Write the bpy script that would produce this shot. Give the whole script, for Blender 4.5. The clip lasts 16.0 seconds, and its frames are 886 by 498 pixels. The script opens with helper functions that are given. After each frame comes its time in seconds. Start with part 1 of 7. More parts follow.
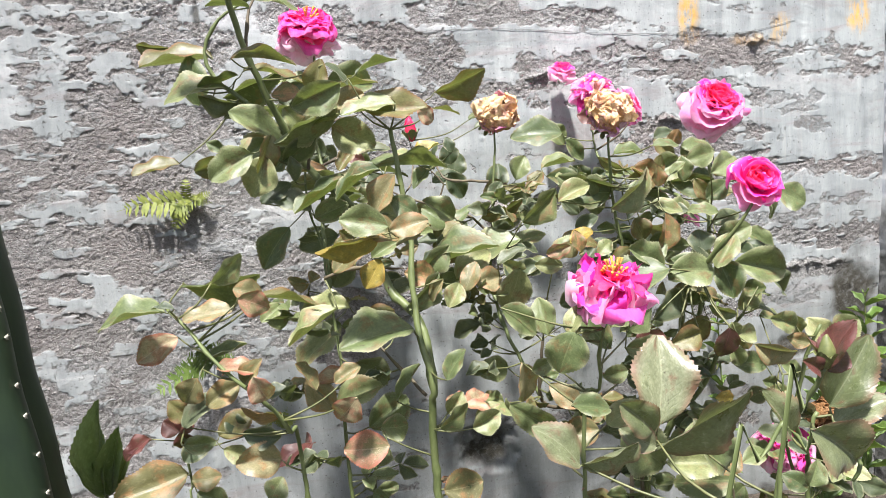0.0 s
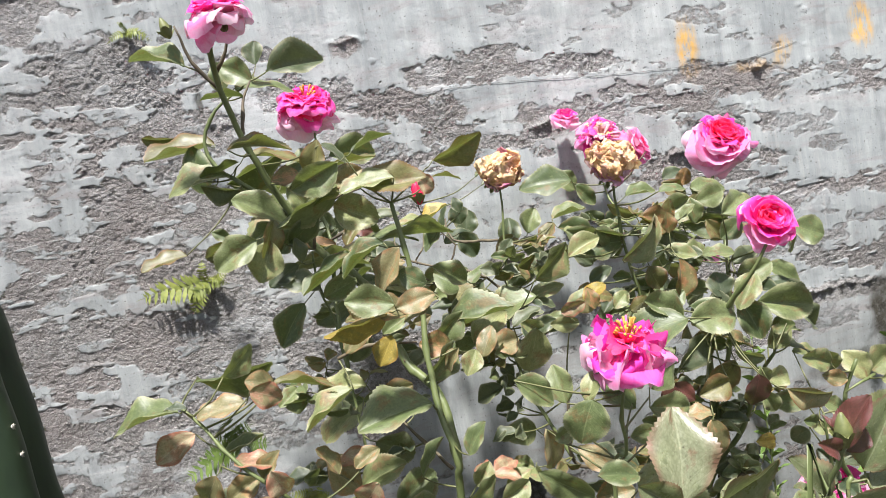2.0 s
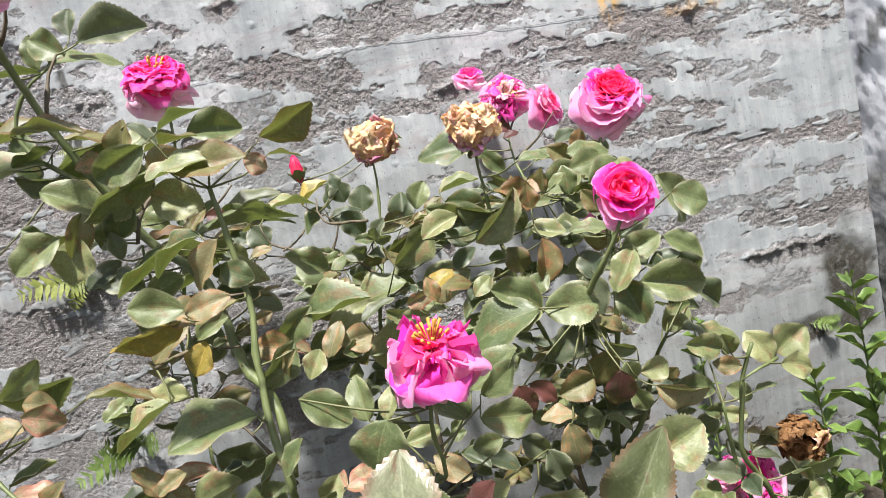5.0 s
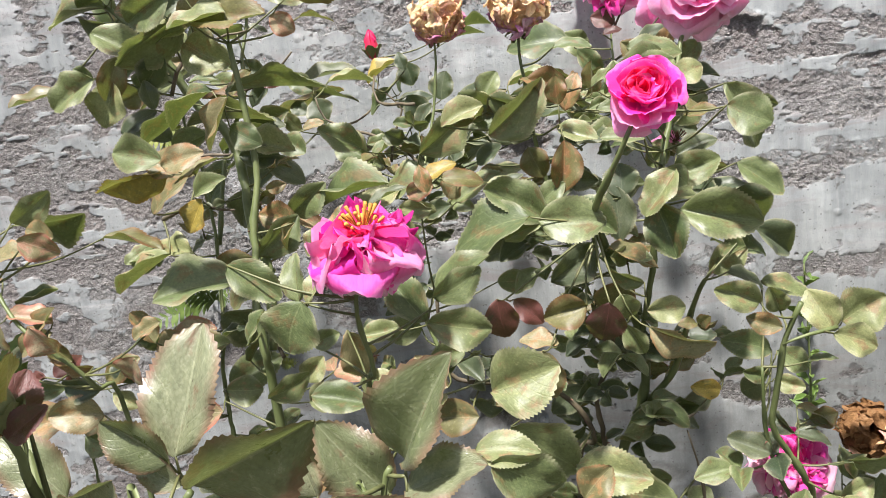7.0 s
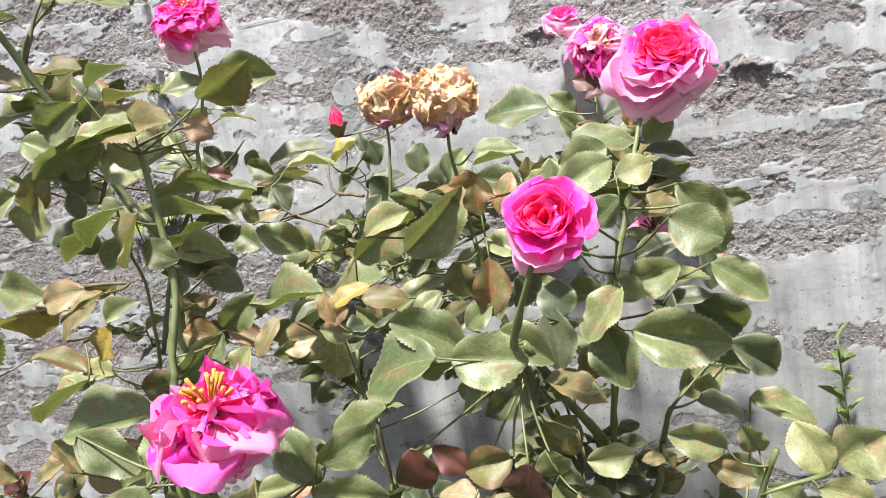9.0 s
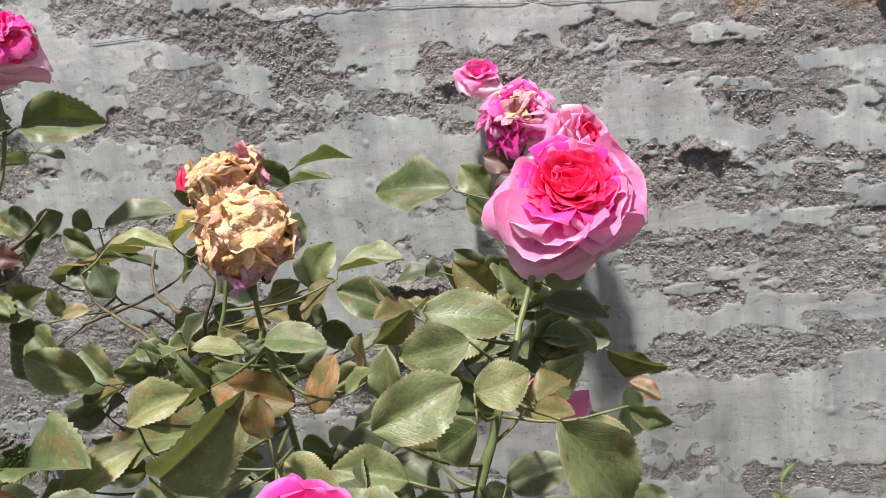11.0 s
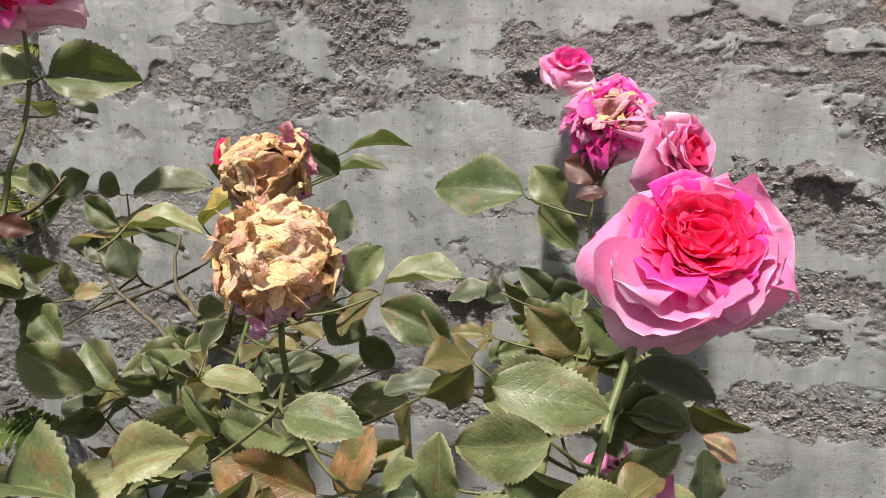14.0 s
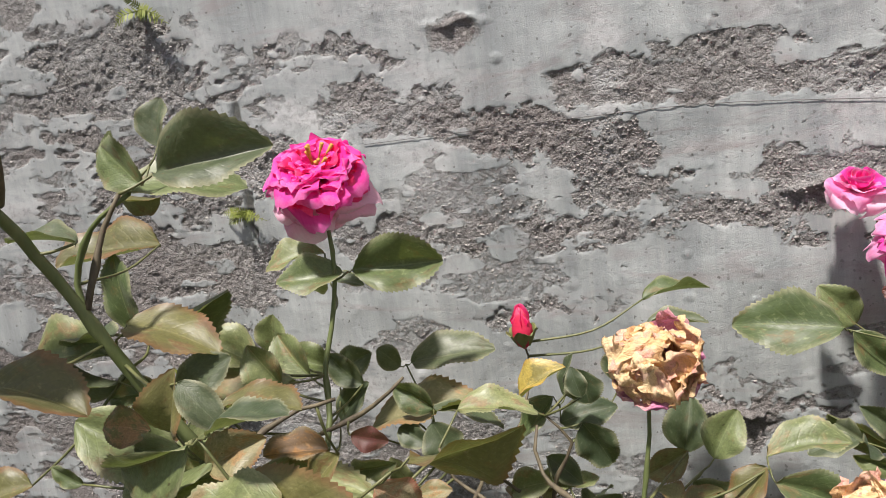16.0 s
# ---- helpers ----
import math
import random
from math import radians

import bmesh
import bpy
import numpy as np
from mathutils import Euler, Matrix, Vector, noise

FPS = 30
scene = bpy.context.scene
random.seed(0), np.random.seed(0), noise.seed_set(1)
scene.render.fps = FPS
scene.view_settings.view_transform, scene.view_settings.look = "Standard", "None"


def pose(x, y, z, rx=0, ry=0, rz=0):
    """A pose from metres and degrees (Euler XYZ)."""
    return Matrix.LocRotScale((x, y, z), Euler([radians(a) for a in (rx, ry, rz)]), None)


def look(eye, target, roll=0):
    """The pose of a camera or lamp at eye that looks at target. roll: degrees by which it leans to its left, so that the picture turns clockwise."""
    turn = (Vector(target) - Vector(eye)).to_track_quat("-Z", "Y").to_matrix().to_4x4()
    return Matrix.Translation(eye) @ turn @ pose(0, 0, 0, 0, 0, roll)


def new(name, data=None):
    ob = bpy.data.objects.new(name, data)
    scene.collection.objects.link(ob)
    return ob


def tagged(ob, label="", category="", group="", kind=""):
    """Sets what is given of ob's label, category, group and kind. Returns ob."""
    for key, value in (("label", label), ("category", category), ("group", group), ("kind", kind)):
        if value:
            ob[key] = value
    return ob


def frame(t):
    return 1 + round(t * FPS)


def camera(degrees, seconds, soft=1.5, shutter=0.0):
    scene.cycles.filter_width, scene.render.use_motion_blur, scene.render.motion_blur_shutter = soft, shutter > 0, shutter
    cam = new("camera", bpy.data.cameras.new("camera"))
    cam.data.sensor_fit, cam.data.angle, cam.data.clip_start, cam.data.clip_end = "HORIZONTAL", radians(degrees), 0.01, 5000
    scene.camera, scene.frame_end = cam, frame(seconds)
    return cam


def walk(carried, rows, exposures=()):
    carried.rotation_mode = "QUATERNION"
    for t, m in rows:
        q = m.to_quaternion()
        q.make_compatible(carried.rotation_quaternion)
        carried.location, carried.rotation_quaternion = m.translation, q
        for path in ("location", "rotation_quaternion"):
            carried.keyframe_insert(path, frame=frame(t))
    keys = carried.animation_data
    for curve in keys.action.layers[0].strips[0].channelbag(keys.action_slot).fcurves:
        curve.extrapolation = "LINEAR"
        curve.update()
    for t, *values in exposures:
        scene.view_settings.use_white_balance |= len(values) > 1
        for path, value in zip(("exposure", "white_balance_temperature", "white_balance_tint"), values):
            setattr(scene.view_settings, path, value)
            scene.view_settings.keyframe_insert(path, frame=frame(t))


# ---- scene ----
cam = camera(63.1, 16.0, soft=0.5)
PATH = [
    (0, (0.119, -0.011, 0.718), (0.475, 1.93, 0.392), -4.6),
    (0.5, (0.106, -0.011, 0.745), (0.428, 1.946, 0.487), -5.2),
    (1, (0.102, -0.014, 0.747), (0.374, 1.954, 0.515), -6.5),
    (1.5, (0.127, -0.005, 0.748), (0.386, 1.966, 0.533), -9.0),
    (2, (0.156, 0.0, 0.748), (0.443, 1.969, 0.545), -10.3),
    (2.5, (0.168, 0.021, 0.741), (0.482, 1.983, 0.518), -10.3),
    (3, (0.196, 0.035, 0.735), (0.517, 1.994, 0.49), -10.2),
    (3.5, (0.236, 0.056, 0.735), (0.571, 2.011, 0.474), -10.3),
    (4, (0.292, 0.066, 0.727), (0.634, 2.018, 0.462), -10.3),
    (4.2, (0.313, 0.064, 0.724), (0.641, 2.019, 0.459), -10.9),
    (6.3, (0.49, 0.147, 0.686), (0.429, 2.107, 0.293), -10.4),
    (6.5, (0.507, 0.149, 0.676), (0.377, 2.103, 0.268), -9.1),
    (7, (0.57, 0.155, 0.654), (0.278, 2.082, 0.205), -7.1),
    (7.3, (0.597, 0.161, 0.62), (0.217, 2.064, 0.135), -6.2),
    (7.5, (0.613, 0.163, 0.615), (0.202, 2.054, 0.113), -6.8),
    (8, (0.663, 0.198, 0.645), (0.234, 2.101, 0.205), -9.3),
    (8.5, (0.693, 0.254, 0.674), (0.232, 2.156, 0.264), -10.4),
    (9, (0.706, 0.287, 0.71), (0.226, 2.194, 0.346), -10.2),
    (9.5, (0.726, 0.348, 0.774), (0.274, 2.265, 0.425), -7.7),
    (9.6, (0.73, 0.36, 0.78), (0.275, 2.275, 0.422), -7.3),
    (10, (0.754, 0.4, 0.809), (0.304, 2.31, 0.421), -7.1),
    (10.2, (0.759, 0.436, 0.803), (0.32, 2.338, 0.365), -7.0),
    (12.3, (0.796, 0.634, 0.821), (0.472, 2.567, 0.419), -4.3),
    (12.5, (0.791, 0.649, 0.826), (0.446, 2.576, 0.417), -3.3),
    (13, (0.769, 0.666, 0.813), (0.322, 2.55, 0.315), -1.1),
    (13.5, (0.753, 0.657, 0.823), (0.275, 2.529, 0.306), 0.2),
    (14, (0.734, 0.652, 0.824), (0.234, 2.521, 0.316), -0.5),
    (14.2, (0.709, 0.652, 0.831), (0.173, 2.513, 0.332), -1.1),
    (14.5, (0.65, 0.646, 0.85), (0.064, 2.504, 0.398), -2.2),
    (15, (0.57, 0.645, 0.881), (-0.004, 2.509, 0.435), -4.3),
    (15.5, (0.496, 0.643, 0.919), (-0.054, 2.511, 0.465), -6.0),
    (15.9, (0.451, 0.626, 0.966), (-0.072, 2.503, 0.516), -7.6),
    (16, (0.439, 0.624, 0.968), (-0.078, 2.508, 0.542), -7.7),
]
EXPOSURES = [(0.0, 1.35, 6170, 12), (2.0, 1.16, 6200, 12), (4.0, 1.16, 6200, 12), (6.5, 1.10, 6280, 14), (7.5, 1.24, 6280, 13), (9.0, 1.36, 6280, 14), (10.0, 0.95, 6270, 14), (12.5, 0.63, 6700, 12), (14.0, 0.54, 6700, 13), (16.0, 0.62, 6500, 13)]
walk(cam, [(t, look(eye, target, roll)) for t, eye, target, roll in PATH], EXPOSURES)

# ---- light ----
SUN_AZIMUTH, SUN_HEIGHT = 196.0, 68.0      # degrees clockwise from +y, degrees above the horizon
world = bpy.data.worlds.new("sky")
scene.world = world
world.use_nodes = True
wn = world.node_tree.nodes
sky = wn.new("ShaderNodeTexSky")
sky.sky_type, sky.sun_disc = "NISHITA", False
sky.sun_elevation, sky.sun_rotation = radians(SUN_HEIGHT), radians(SUN_AZIMUTH)
sky.air_density, sky.dust_density, sky.ozone_density = 1.0, 3.0, 1.0
wn["Background"].inputs["Strength"].default_value = 0.066
world.node_tree.links.new(sky.outputs["Color"], wn["Background"].inputs["Color"])
sun = new("sun", bpy.data.lights.new("sun", "SUN"))
sun.data.energy, sun.data.angle, sun.data.color = 5.0, radians(4.0), (1.0, 0.945, 0.87)
az, el = radians(SUN_AZIMUTH), radians(SUN_HEIGHT)
towards = Vector((math.sin(az) * math.cos(el), math.cos(az) * math.cos(el), math.sin(el)))
sun.matrix_world = look(towards * 6.0, (0, 0, 0))

# ---- materials ----
def material(name, roughness=0.6, metallic=0.0):
    m = bpy.data.materials.new(name)
    m.use_nodes = True
    b = m.node_tree.nodes["Principled BSDF"]
    b.inputs["Roughness"].default_value, b.inputs["Metallic"].default_value = roughness, metallic
    return m, m.node_tree, b


def math_node(tree, operation, a, b=None, c=None):
    n = tree.nodes.new("ShaderNodeMath")
    n.operation = operation
    for k, v in enumerate((a, b, c)):
        if v is None:
            continue
        if isinstance(v, (int, float)):
            n.inputs[k].default_value = v
        else:
            tree.links.new(v, n.inputs[k])
    return n.outputs[0]


def mix(tree, factor, a, b, blend="MIX"):
    n = tree.nodes.new("ShaderNodeMix")
    n.data_type, n.blend_type = "RGBA", blend
    for socket, v in ((n.inputs[0], factor), (n.inputs[6], a), (n.inputs[7], b)):
        if isinstance(v, (int, float)):
            socket.default_value = v
        elif isinstance(v, tuple):
            socket.default_value = (*v, 1.0)
        else:
            tree.links.new(v, socket)
    return n.outputs[2]


def noise_tex(tree, scale, detail=5.0, rough=0.6, coords="Object", stretch=None, warp=0.0):
    tc = tree.nodes.new("ShaderNodeTexCoord")
    n = tree.nodes.new("ShaderNodeTexNoise")
    n.inputs["Scale"].default_value, n.inputs["Detail"].default_value = scale, detail
    n.inputs["Roughness"].default_value, n.inputs["Distortion"].default_value = rough, warp
    source = tc.outputs[coords]
    if stretch:
        mp = tree.nodes.new("ShaderNodeMapping")
        mp.inputs["Scale"].default_value = stretch
        tree.links.new(source, mp.inputs["Vector"])
        source = mp.outputs["Vector"]
    tree.links.new(source, n.inputs["Vector"])
    return n.outputs["Fac"]


def ramp(tree, factor, *stops):
    n = tree.nodes.new("ShaderNodeValToRGB")
    while len(n.color_ramp.elements) < len(stops):
        n.color_ramp.elements.new(0.5)
    for e, (at, colour) in zip(n.color_ramp.elements, stops):
        e.position, e.color = at, (*colour, 1.0)
    tree.links.new(factor, n.inputs["Fac"])
    return n.outputs["Color"]


def bump(tree, bsdf, height, strength, distance):
    n = tree.nodes.new("ShaderNodeBump")
    n.inputs["Strength"].default_value, n.inputs["Distance"].default_value = strength, distance
    tree.links.new(height, n.inputs["Height"])
    tree.links.new(n.outputs["Normal"], bsdf.inputs["Normal"])


def attribute(tree, name):
    n = tree.nodes.new("ShaderNodeAttribute")
    n.attribute_name = name
    return n.outputs["Fac"]


def aggregate(t, scale):
    """Crushed grains: a tone of its own for each, and how far from its middle."""
    tc = t.nodes.new("ShaderNodeTexCoord")
    wobble = t.nodes.new("ShaderNodeTexNoise")
    wobble.inputs["Scale"].default_value, wobble.inputs["Detail"].default_value = scale * 0.5, 2.0
    t.links.new(tc.outputs["Object"], wobble.inputs["Vector"])
    shift = t.nodes.new("ShaderNodeVectorMath")
    shift.operation = "MULTIPLY_ADD"
    shift.inputs[1].default_value = (0.5 / scale,) * 3
    t.links.new(wobble.outputs["Color"], shift.inputs[0])
    t.links.new(tc.outputs["Object"], shift.inputs[2])
    n = t.nodes.new("ShaderNodeTexVoronoi")
    n.inputs["Scale"].default_value = scale
    t.links.new(shift.outputs[0], n.inputs["Vector"])
    sep = t.nodes.new("ShaderNodeSeparateColor")
    t.links.new(n.outputs["Color"], sep.inputs[0])
    return sep.outputs[0], n.outputs["Distance"]


def wall_material():
    m, t, b = material("weathered_cement", 0.85)
    gritty, lime, moss_and_shade = attribute(t, "grit"), attribute(t, "lime"), attribute(t, "moss_and_shade")
    broad = noise_tex(t, 3.5, 6, 0.6)
    fine = noise_tex(t, 85, 7, 0.75)
    grains = noise_tex(t, 420, 4, 0.75)
    tone, stones = aggregate(t, 150)
    small_tone, small = aggregate(t, 380)
    streak = noise_tex(t, 9, 7, 0.7, stretch=(3.2, 1.0, 0.45))
    drips = noise_tex(t, 16, 5, 0.6, stretch=(3.0, 1.0, 0.16))
    smear = noise_tex(t, 14, 6, 0.65, stretch=(0.5, 1.0, 2.2), warp=0.6)
    smooth = ramp(t, streak, (0.28, (0.222, 0.243, 0.247)), (0.44, (0.294, 0.318, 0.319)), (0.58, (0.355, 0.380, 0.378)), (0.76, (0.474, 0.500, 0.491)))
    smooth = mix(t, ramp(t, smear, (0.52, (0, 0, 0)), (0.66, (0.65, 0.65, 0.65))), smooth, (0.268, 0.240, 0.235))
    smooth = mix(t, ramp(t, drips, (0.60, (0, 0, 0)), (0.72, (0.5, 0.5, 0.5))), smooth, (0.420, 0.424, 0.412))
    smooth = mix(t, ramp(t, fine, (0.28, (0.5, 0.5, 0.5)), (0.38, (0, 0, 0))), smooth, (0.151, 0.150, 0.144))
    smooth = mix(t, ramp(t, small_tone, (0.0, (0.75, 0.75, 0.75)), (0.022, (0, 0, 0))), smooth, (0.076, 0.071, 0.067))
    coarse = ramp(t, tone, (0.0, (0.188, 0.184, 0.177)), (0.3, (0.296, 0.290, 0.282)), (0.7, (0.376, 0.370, 0.361)), (1.0, (0.502, 0.493, 0.479)))
    coarse = mix(t, 0.45, coarse, ramp(t, small_tone, (0.0, (0.112, 0.106, 0.100)), (0.5, (0.288, 0.280, 0.270)), (1.0, (0.496, 0.488, 0.472))))
    coarse = mix(t, ramp(t, broad, (0.42, (0, 0, 0)), (0.58, (0.50, 0.50, 0.50))), coarse, (0.262, 0.220, 0.208))
    coarse = mix(t, ramp(t, fine, (0.36, (0.68, 0.68, 0.68)), (0.46, (0, 0, 0))), coarse, (0.084, 0.074, 0.072))
    coarse = mix(t, ramp(t, grains, (0.35, (0.45, 0.45, 0.45)), (0.42, (0, 0, 0))), coarse, (0.096, 0.088, 0.084))
    coarse = mix(t, ramp(t, grains, (0.58, (0, 0, 0)), (0.66, (0.5, 0.5, 0.5))), coarse, (0.528, 0.520, 0.504))
    dust = noise_tex(t, 640, 3, 0.8)
    smooth = mix(t, ramp(t, dust, (0.34, (0.22, 0.22, 0.22)), (0.46, (0, 0, 0))), smooth, (0.150, 0.150, 0.148))
    smooth = mix(t, ramp(t, dust, (0.56, (0, 0, 0)), (0.72, (0.18, 0.18, 0.18))), smooth, (0.480, 0.485, 0.480))
    coarse = mix(t, ramp(t, dust, (0.36, (0.42, 0.42, 0.42)), (0.46, (0, 0, 0))), coarse, (0.085, 0.076, 0.072))
    coarse = mix(t, ramp(t, dust, (0.56, (0, 0, 0)), (0.68, (0.5, 0.5, 0.5))), coarse, (0.560, 0.550, 0.530))
    edge = math_node(t, "ADD", gritty, math_node(t, "MULTIPLY", math_node(t, "SUBTRACT", fine, 0.5), 0.9))
    laid_bare = ramp(t, edge, (0.36, (0, 0, 0)), (0.58, (1, 1, 1)))
    colour = mix(t, laid_bare, smooth, coarse)
    limed = math_node(t, "MULTIPLY", lime, ramp(t, smear, (0.38, (0.05, 0.05, 0.05)), (0.58, (0.9, 0.9, 0.9))))
    colour = mix(t, limed, colour, ramp(t, fine, (0.36, (0.27, 0.27, 0.265)), (0.52, (0.52, 0.53, 0.53))))
    # one near-black mix for moss, damp, cracks and the shade put into colour
    colour = mix(t, math_node(t, "MULTIPLY", moss_and_shade, ramp(t, fine, (0.3, (0.6, 0.6, 0.6)), (0.5, (1, 1, 1)))), colour, ramp(t, grains, (0.35, (0.022, 0.02, 0.014)), (0.65, (0.07, 0.064, 0.048))))
    ochre = math_node(t, "MULTIPLY", attribute(t, "ochre"), ramp(t, noise_tex(t, 40, 6, 0.75, stretch=(2.0, 1.0, 0.6)), (0.40, (0, 0, 0)), (0.56, (0.9, 0.9, 0.9))))
    colour = mix(t, ochre, colour, (0.62, 0.37, 0.09))
    t.links.new(colour, b.inputs["Base Color"])
    height = math_node(t, "MULTIPLY", math_node(t, "SUBTRACT", fine, math_node(t, "MULTIPLY", stones, 0.9)), math_node(t, "ADD", math_node(t, "MULTIPLY", laid_bare, 0.9), 0.03))
    height = math_node(t, "ADD", height, math_node(t, "MULTIPLY", math_node(t, "SUBTRACT", grains, math_node(t, "MULTIPLY", small, 0.6)), math_node(t, "ADD", math_node(t, "MULTIPLY", laid_bare, 0.8), 0.03)))
    height = math_node(t, "ADD", height, math_node(t, "MULTIPLY", dust, math_node(t, "ADD", math_node(t, "MULTIPLY", laid_bare, 0.5), 0.12)))
    bump(t, b, height, 1.0, 0.0058)
    return m


def render_material(name, light, dark):
    m, t, b = material(name, 0.85)
    moss_and_shade = attribute(t, "moss_and_shade")
    fine, broad = noise_tex(t, 60, 6, 0.7), noise_tex(t, 5, 6, 0.65, stretch=(1, 1, 0.5))
    colour = ramp(t, broad, (0.3, dark), (0.5, light), (0.75, tuple(min(1, c * 1.15) for c in light)))
    colour = mix(t, ramp(t, fine, (0.3, (0.5, 0.5, 0.5)), (0.45, (0, 0, 0))), colour, dark)
    colour = mix(t, moss_and_shade, colour, ramp(t, fine, (0.35, (0.03, 0.03, 0.025)), (0.65, (0.16, 0.16, 0.15))))
    t.links.new(colour, b.inputs["Base Color"])
    bump(t, b, fine, 0.5, 0.004)
    return m


def soil_material():
    m, t, b = material("damp_soil", 0.95)
    fine, broad = noise_tex(t, 120, 6, 0.75), noise_tex(t, 6, 5, 0.6)
    colour = ramp(t, fine, (0.3, (0.02, 0.016, 0.012)), (0.5, (0.06, 0.047, 0.035)), (0.7, (0.13, 0.105, 0.08)))
    colour = mix(t, ramp(t, broad, (0.5, (0, 0, 0)), (0.65, (0.8, 0.8, 0.8))), colour, ramp(t, fine, (0.35, (0.015, 0.03, 0.008)), (0.65, (0.06, 0.09, 0.02))))
    t.links.new(colour, b.inputs["Base Color"])
    bump(t, b, fine, 0.9, 0.01)
    return m


def leaf_material(name, low, mid, high, blotch=None, blotch_at=0.62, rim=(0.42, 0.40, 0.25), rim_amount=0.6, gloss=0.45, sheer=0.20, broad=0.0):
    """A rose leaf: veins and rim follow the leaf's own UV, blotches and tone vary from leaf to leaf."""
    m, t, b = material(name, gloss)
    info = t.nodes.new("ShaderNodeObjectInfo")
    tc = t.nodes.new("ShaderNodeTexCoord")
    sep = t.nodes.new("ShaderNodeSeparateXYZ")
    t.links.new(tc.outputs["UV"], sep.inputs[0])
    u, v = sep.outputs["X"], sep.outputs["Y"]
    side = math_node(t, "ABSOLUTE", math_node(t, "SUBTRACT", u, 0.5))
    rand = info.outputs["Random"]
    offset = t.nodes.new("ShaderNodeCombineXYZ")
    t.links.new(math_node(t, "MULTIPLY", rand, 37.0), offset.inputs[0])
    t.links.new(math_node(t, "MULTIPLY", rand, 91.0), offset.inputs[1])
    shifted = t.nodes.new("ShaderNodeVectorMath")
    shifted.operation = "ADD"
    t.links.new(tc.outputs["UV"], shifted.inputs[0])
    t.links.new(offset.outputs[0], shifted.inputs[1])

    def own_noise(scale, detail=4.0, rough=0.6):
        n = t.nodes.new("ShaderNodeTexNoise")
        n.inputs["Scale"].default_value, n.inputs["Detail"].default_value, n.inputs["Roughness"].default_value = scale, detail, rough
        t.links.new(shifted.outputs[0], n.inputs["Vector"])
        return n.outputs["Fac"]
    grain, patch = own_noise(45, 3), own_noise(2.6, 5, 0.65)
    tone = math_node(t, "ADD", math_node(t, "MULTIPLY", rand, 0.65), math_node(t, "MULTIPLY", patch, 0.6))
    colour = ramp(t, tone, (0.28, low), (0.58, mid), (0.95, high))
    colour = mix(t, ramp(t, grain, (0.35, (0.22, 0.22, 0.22)), (0.6, (0, 0, 0))), colour, low)
    if blotch:
        colour = mix(t, ramp(t, patch, (blotch_at - 0.08, (0, 0, 0)), (blotch_at, (0.9, 0.9, 0.9))), colour, blotch)
        spots = own_noise(9, 2, 0.5)
        colour = mix(t, ramp(t, spots, (0.70, (0, 0, 0)), (0.74, (0.8, 0.8, 0.8))), colour, (0.05, 0.03, 0.02))
    specks = own_noise(8, 6, 0.75)
    colour = mix(t, ramp(t, specks, (0.53, (0, 0, 0)), (0.64, (0.45, 0.45, 0.45))), colour, tuple(c * 0.45 + 0.012 for c in low))
    colour = mix(t, ramp(t, specks, (0.34, (0.6, 0.6, 0.6)), (0.44, (0, 0, 0))), colour, tuple(min(1, c * 1.35 + 0.02) for c in high))
    bent = math_node(t, "ADD", v, math_node(t, "MULTIPLY", math_node(t, "SUBTRACT", patch, 0.5), 0.12))
    wave = math_node(t, "SINE", math_node(t, "MULTIPLY", math_node(t, "SUBTRACT", bent, math_node(t, "MULTIPLY", side, 0.75)), 46.0))
    veins = math_node(t, "POWER", math_node(t, "MAXIMUM", wave, 0.0), 10.0)
    rib = math_node(t, "LESS_THAN", side, 0.014)
    lines = math_node(t, "MAXIMUM", math_node(t, "MULTIPLY", veins, 0.10), math_node(t, "MULTIPLY", rib, 0.45))
    colour = mix(t, math_node(t, "MULTIPLY", lines, 0.55), colour, tuple(min(1, c * 1.7 + 0.03) for c in high))
    if broad:
        flush = math_node(t, "ADD", side, math_node(t, "MULTIPLY", math_node(t, "SUBTRACT", patch, 0.5), 0.45))
        colour = mix(t, math_node(t, "MULTIPLY", ramp(t, flush, (0.30, (0, 0, 0)), (0.48, (1, 1, 1))), broad), colour, tuple(c * 0.55 for c in rim))
    rim_mask = attribute(t, "rim")
    rim_noise = math_node(t, "MULTIPLY", rim_mask, ramp(t, patch, (0.3, (0.4, 0.4, 0.4)), (0.6, (1, 1, 1))))
    colour = mix(t, math_node(t, "MULTIPLY", rim_noise, rim_amount), colour, rim)
    b.inputs["Specular IOR Level"].default_value = 0.6
    b.inputs["Sheen Weight"].default_value, b.inputs["Sheen Roughness"].default_value = 0.05, 0.4
    t.links.new(ramp(t, patch, (0.3, (gloss - 0.08,) * 3), (0.7, (gloss + 0.20,) * 3)), b.inputs["Roughness"])
    net = t.nodes.new("ShaderNodeTexVoronoi")
    net.inputs["Scale"].default_value = 26.0
    t.links.new(shifted.outputs[0], net.inputs["Vector"])
    cells = net.outputs["Distance"]
    colour = mix(t, ramp(t, cells, (0.30, (0, 0, 0)), (0.75, (0.28, 0.28, 0.28))), colour, tuple(c * 0.5 for c in low))
    t.links.new(colour, b.inputs["Base Color"])
    height = math_node(t, "SUBTRACT", math_node(t, "MULTIPLY", grain, 0.25), math_node(t, "ADD", math_node(t, "MULTIPLY", veins, 0.15), math_node(t, "ADD", rib, math_node(t, "MULTIPLY", cells, 0.22))))
    bump(t, b, height, 0.5, 0.0010)
    glow = t.nodes.new("ShaderNodeBsdfTranslucent")
    t.links.new(mix(t, 0.6, colour, (0.30, 0.38, 0.06), "MIX"), glow.inputs["Color"])
    both = t.nodes.new("ShaderNodeMixShader")
